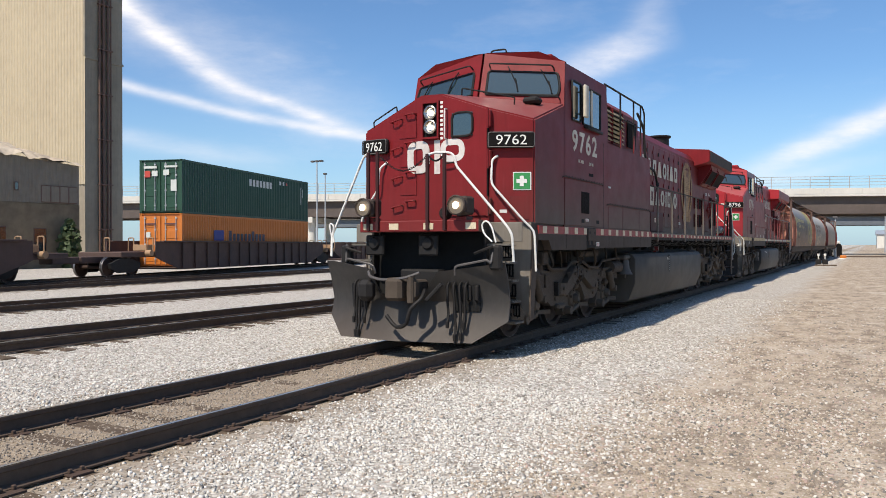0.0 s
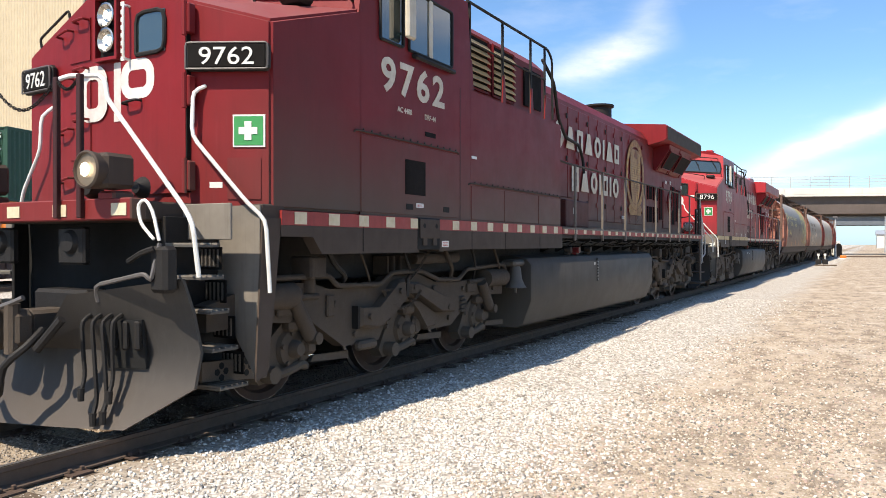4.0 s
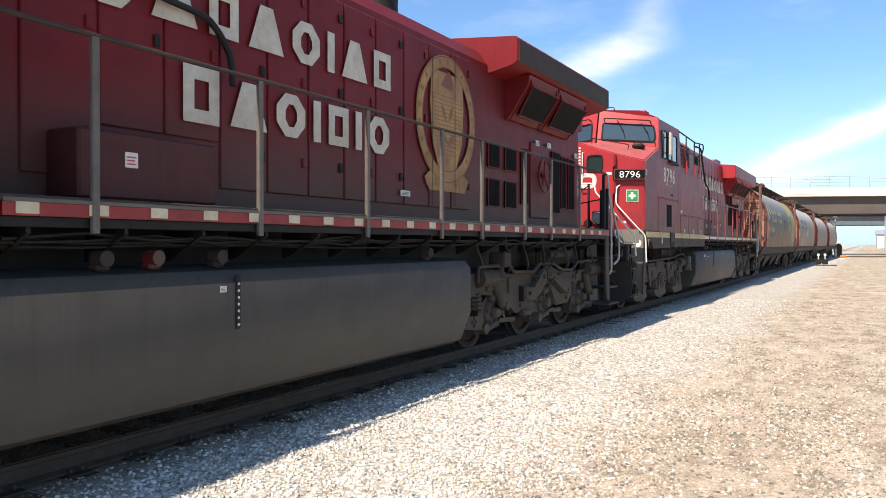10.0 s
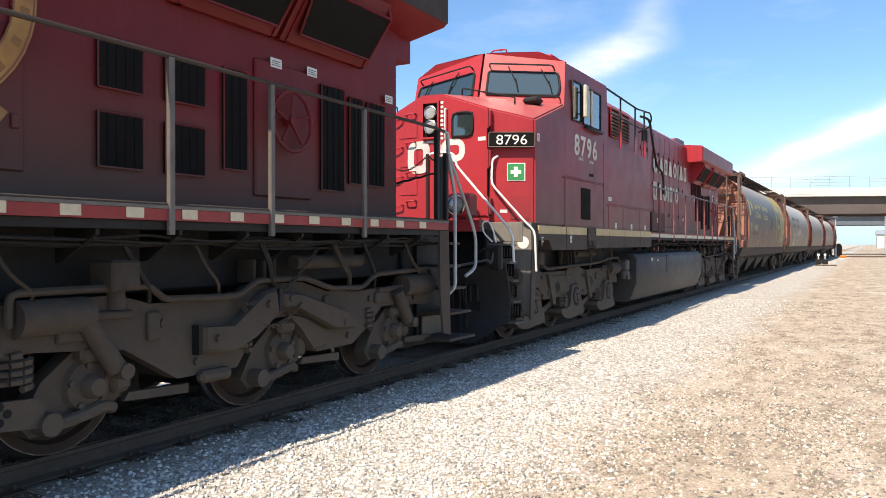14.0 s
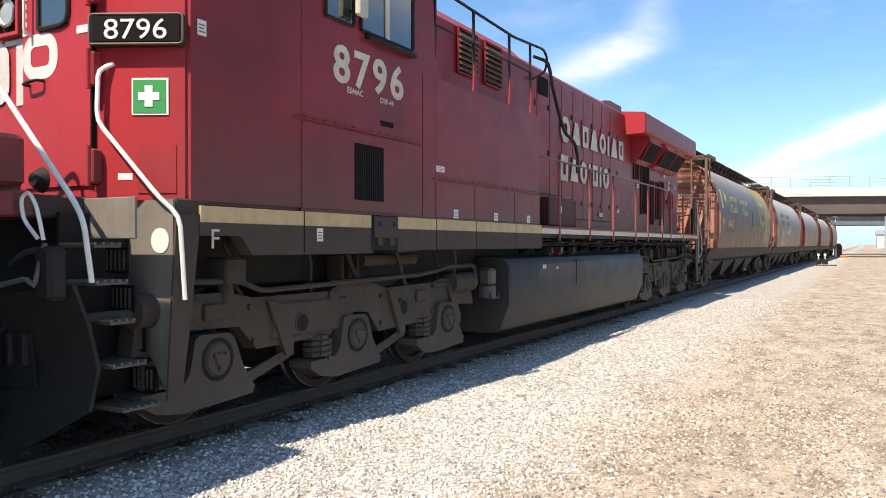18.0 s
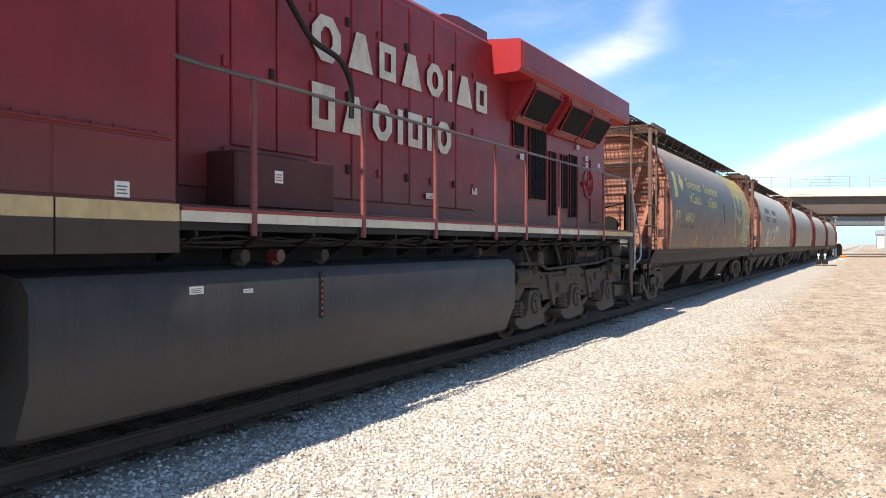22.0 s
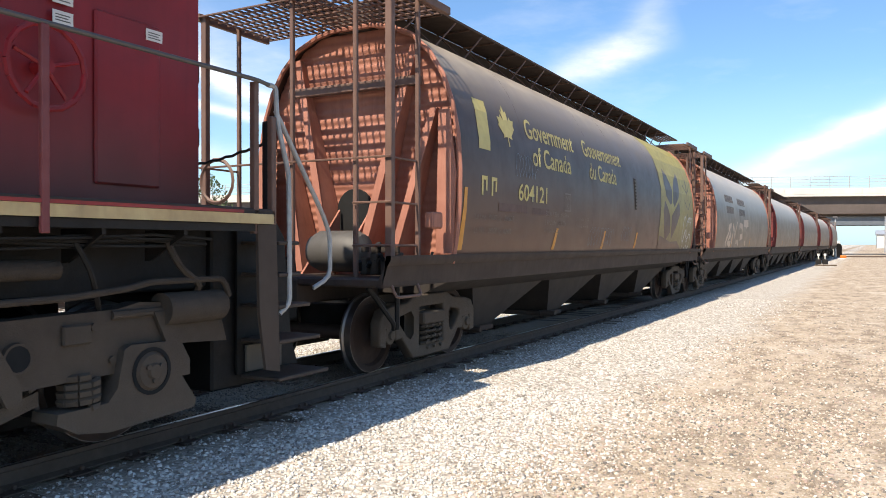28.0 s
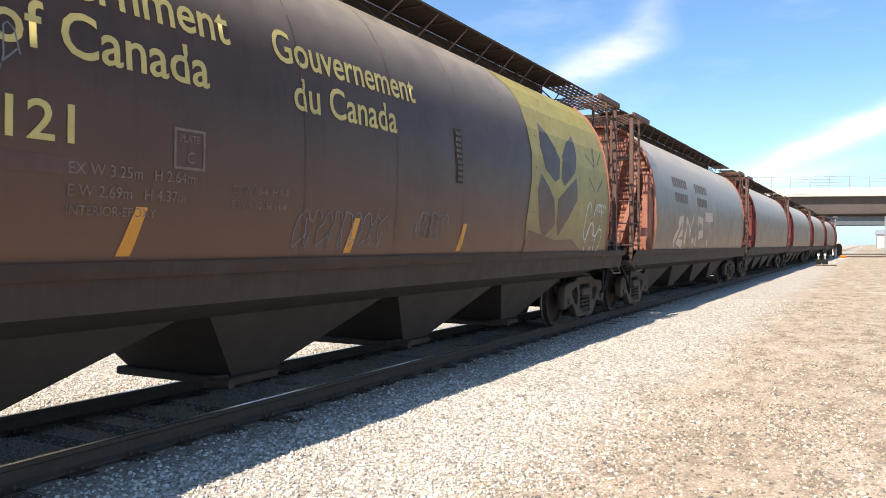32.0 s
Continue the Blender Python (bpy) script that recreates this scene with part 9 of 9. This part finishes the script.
def small_car(x, y, rz, mat, label):
    C = thing("car", label, "car", "far parked cars", pose(x, y, 0, 0, 0, rz))
    bm = bmesh.new()
    prism(bm, [(-2.2, 0.3), (2.2, 0.3), (2.2, 0.8), (1.3, 0.95), (0.7, 1.42), (-1.1, 1.45), (-1.9, 0.95), (-2.2, 0.85)], "x", -0.85, 0.85)
    part("body", bm, mat, C)
    bm = bmesh.new()
    prism(bm, [(1.15, 0.96), (0.68, 1.36), (-1.05, 1.38), (-1.75, 0.96)], "x", -0.87, 0.87)
    part("windows", bm, M["window"], C)
    for dx in (-1, 1):
        for dy in (-1.35, 1.35):
            bm = bmesh.new()
            cyl(bm, (dx * 0.7, dy, 0.32), (dx * 0.88, dy, 0.32), 0.32, n=14)
            part("wheel", bm, M["black"], C)


def tree(x, y, h, seed):
    T = thing("tree", "small leafy tree in spring foliage", "tree", "distant trees", pose(x, y, 0))
    rnd = random.Random(seed)
    bm = bmesh.new()
    tube(bm, [(0, 0, 0), (0.1, 0, h * 0.3), (0.0, 0.1, h * 0.62)], 0.14, 7, 0.3)
    for i in range(7):
        a = i * 0.9
        tube(bm, [(0, 0, h * (0.3 + 0.04 * i)), (0.9 * math.cos(a), 0.9 * math.sin(a), h * 0.6), (1.5 * math.cos(a), 1.5 * math.sin(a), h * 0.8)], 0.05, 5, 0.2)
    part("trunk", bm, M["bark"], T)
    bm = bmesh.new()
    for i in range(900):
        a, u = rnd.uniform(0, 6.28), rnd.random()
        rr = h * 0.30 * math.sin(math.pi * (0.12 + 0.82 * u)) * rnd.uniform(0.35, 1.0)
        c = Vector((rr * math.cos(a), rr * math.sin(a), h * (0.32 + 0.68 * u)))
        d = Vector((rnd.uniform(-1, 1), rnd.uniform(-1, 1), rnd.uniform(-1, 1))).normalized()
        e = d.orthogonal().normalized() * 0.14
        face(bm, [c - d * 0.2, c + e, c + d * 0.2, c - e])
    part("crown", bm, M["leaf"], T, "", 0)


def build_far():
    build_bridge((3.3, 143.1), (0.948, 0.32), 6.8, 2.75, 12.8, 13.0, M["girder"], "long highway overpass with pale parapet and brown girders", True)
    build_bridge((20.0, 232.0), (0.955, 0.295), 6.8, 2.2, 11.0, 10.0, M["girder_grey"], "second overpass with grey girders behind the first", False)
    mast("light_mast", "tall galvanised light mast with floodlights", -73.6, 102.8, 15.4, 3)
    mast("light_mast", "slim galvanised light mast", -77.0, 109.5, 14.0, 1)
    mast("signal_pole", "slim pale pole beside the track", 2.36, 116.0, 5.3, 1)
    for x, y, h in ((14.0, 210.0, 9.0), (17.0, 230.0, 9.5), (9.5, 190.0, 8.0)):
        mast("yard_pole", "distant grey yard pole", x, y, h, 1)
    # parked vehicles and freight cars along the horizon
    rnd = random.Random(17)
    paints = [M["white"], M["galv"], M["sticker"], M["white"], M["rust_dark"], M["galv"]]
    for i in range(22):
        small_car(14 + i * 3.1 + rnd.uniform(-1, 1), 252 + rnd.uniform(-6, 6), rnd.uniform(60, 120), paints[i % 6], "distant parked car in the yard lot")
    for i in range(16):
        x = -150 + i * 21 + rnd.uniform(-6, 6)
        tree(x, 330 + rnd.uniform(-20, 30), rnd.uniform(5, 9), 50 + i)
    tree(-83.2, 88.0, 12.6, 92)
    tree(-64.0, 70.0, 7.0, 90)
    tree(-60.0, 74.0, 6.0, 91)
    # shed roofs far off
    for x, y, w, h in ((40, 380, 60, 6), (-40, 420, 50, 7), (120, 400, 70, 6)):
        H = thing("warehouse", "distant pale low warehouse", "building", "distant warehouses", pose(x, y, 0))
        bm = bmesh.new()
        rbox(bm, -w / 2, w / 2, 0, 25, 0, h, 0.1)
        part("wall", bm, M["concrete"], H)
        bm = bmesh.new()
        prism(bm, [(0.0 - 0.5, h), (25.5, h), (12.5, h + 2)], "x", -w / 2 - 0.5, w / 2 + 0.5)
        part("roof", bm, M["galv"], H)
    # pale block and dark dome standing in for the train's tail beyond the bend
    A = thing("abutment", "pale block with a dark dome shape, standing in for the train's far tail", "abutment", m=pose(2.75, 130.0, 0, 0, 0, 18))
    bm = bmesh.new()
    rbox(bm, -1.2, -0.1, 0.0, 1.5, 0, 2.2, 0.15)
    part("wall", bm, M["concrete"], A)
    bm = bmesh.new()
    outline = [(-0.85, 0.0), (0.05, 0.0), (0.05, 1.3)] + [(-0.4 + 0.45 * math.cos(a), 1.3 + 0.6 * math.sin(a)) for a in [i * math.pi / 8 for i in range(1, 8)]] + [(-0.85, 1.3)]
    prism(bm, outline, "y", -0.06, 0.1)
    part("arch_opening", bm, M["grille"], A)
    # low switch stand and red marker beside the track
    S = thing("switch_stand", "low dark ground switch stand with a white target", "switch stand", m=pose(2.87, 69.0, 0))
    bm = bmesh.new()
    rbox(bm, -0.5, 1.1, -0.12, 0.12, 0.0, 0.12, 0.02)
    part("timber", bm, M["tie"], S)
    for x in (-0.24, 0.24):
        bm = bmesh.new()
        rbox(bm, x - 0.2, x + 0.2, -0.18, 0.18, 0.14, 0.55, 0.05)
        part("stand_box", bm, M["black"], S)
        bm = bmesh.new()
        cyl(bm, (x, 0, 0.55), (x, 0, 1.0), 0.04, n=8)
        rbox(bm, x - 0.09, x + 0.09, -0.02, 0.02, 0.8, 1.0, 0.02)
        part("target", bm, M["sticker"], S)
    R = thing("derail_marker", "small red ground marker beside the track", "marker", m=pose(3.6, 100.0, 0))
    bm = bmesh.new()
    rbox(bm, -0.45, 0.35, -0.2, 0.2, 0.0, 0.16, 0.04)
    part("base", bm, M["sticker"], R)
    bm = bmesh.new()
    rbox(bm, -0.25, 0.4, -0.12, 0.12, 0.16, 0.5, 0.05)
    part("flag", bm, M["box_orange"], R)
    # rails of tracks that cross far to the right
    for k, (x0, y0, x1, y1) in enumerate(((2.0, 118.0, 60.0, 128.0), (8.0, 100.0, 60.0, 104.0))):
        t = thing("crossing_track", "distant yard lead track", "railway track")
        tagged(t, kind="structure")
        d = Vector((x1 - x0, y1 - y0, 0)).normalized()
        nrm = Vector((-d.y, d.x, 0))
        for o in (-0.755, 0.755):
            bm = bmesh.new()
            p, q = Vector((x0, y0, 0)) + nrm * o, Vector((x1, y1, 0)) + nrm * o
            loft(bm, [[e + nrm * a + Vector((0, 0, z)) for a, z in ((-0.07, 0.02), (0.07, 0.02), (0.04, ZR), (-0.04, ZR))] for e in (p, q)])
            part("rail", bm, M["rail"], t)


build_elevator()
build_shed()
build_container_train()
build_far()
# ---- motion ----
def travelled(t):
    """Where the first locomotive's frame of reference stands along the line."""
    q = (t - 16.0) / 16.0
    return -10.0 * (2.79165 * q + 0.23051 * q ** 2 + 0.04726 * q ** 3 + 0.01431 * q ** 4 - 0.01476 * q ** 5)


def rolled(t):
    """How far the container train has come by t: it brakes to a stand."""
    if t < 3.5:
        return 3.72 * t - 0.19 * t * t
    u = min(t - 3.5, 8.6)
    return 10.69 + 2.39 * u - 2.39 * u * u / 17.2


def stand(y_front, length):
    """The pose of a vehicle whose front is at y_front: on the track's line, turned along it."""
    yc = y_front + length / 2
    a = math.degrees(math.atan(lead(yc)))
    return Matrix.Translation((bend(yc), yc, ZR)) @ pose(0, 0, 0, 0, 0, -a) @ Matrix.Translation((0, -length / 2, 0))


def motions():
    times = [i * 1.0 for i in range(33)]
    cars = [(LOCO_1, -16.5, 22.3, 0.533), (LOCO_2, 5.85, 22.3, 0.533)]
    cars += [(h, 28.1 + 18.2 * i, 18.9, 0.457) for i, h in enumerate(HOPPERS)]
    for i, (ob, base, length, r) in enumerate(cars):
        walk(ob, [(t, stand(base + travelled(t), length)) for t in times])
        if "axles" not in ob or i > 4:
            continue
        for name in ob["axles"]:
            w = bpy.data.objects[name]
            place = w.matrix_basis.translation.copy()
            rows = []
            for j in range(129):
                t = j * 0.25
                roll = (travelled(0) - travelled(t)) / r
                rows.append((t, Matrix.Translation(place) @ Matrix.Rotation(roll, 4, "X")))
            walk(w, rows)

    # the container train rolls on, slows and stops
    for ob in bpy.data.objects:
        if ob.parent is None and ob.name.split(".")[0] in ("well_car", "shipping_container", "freight_truck"):
            local = WELL.inverted() @ ob.matrix_basis
            steps = [j * 0.5 for j in range(28)] + [16.0, 32.0]
            walk(ob, [(t, WELL @ Matrix.Translation((0, -rolled(t), 0)) @ local) for t in steps])
            if "axles" in ob:
                for name in ob["axles"]:
                    w = bpy.data.objects[name]
                    place = w.matrix_basis.translation.copy()
                    walk(w, [(t, Matrix.Translation(place) @ Matrix.Rotation(rolled(t) / 0.457, 4, "X")) for t in [j * 0.15 for j in range(83)] + [32.0]])


motions()
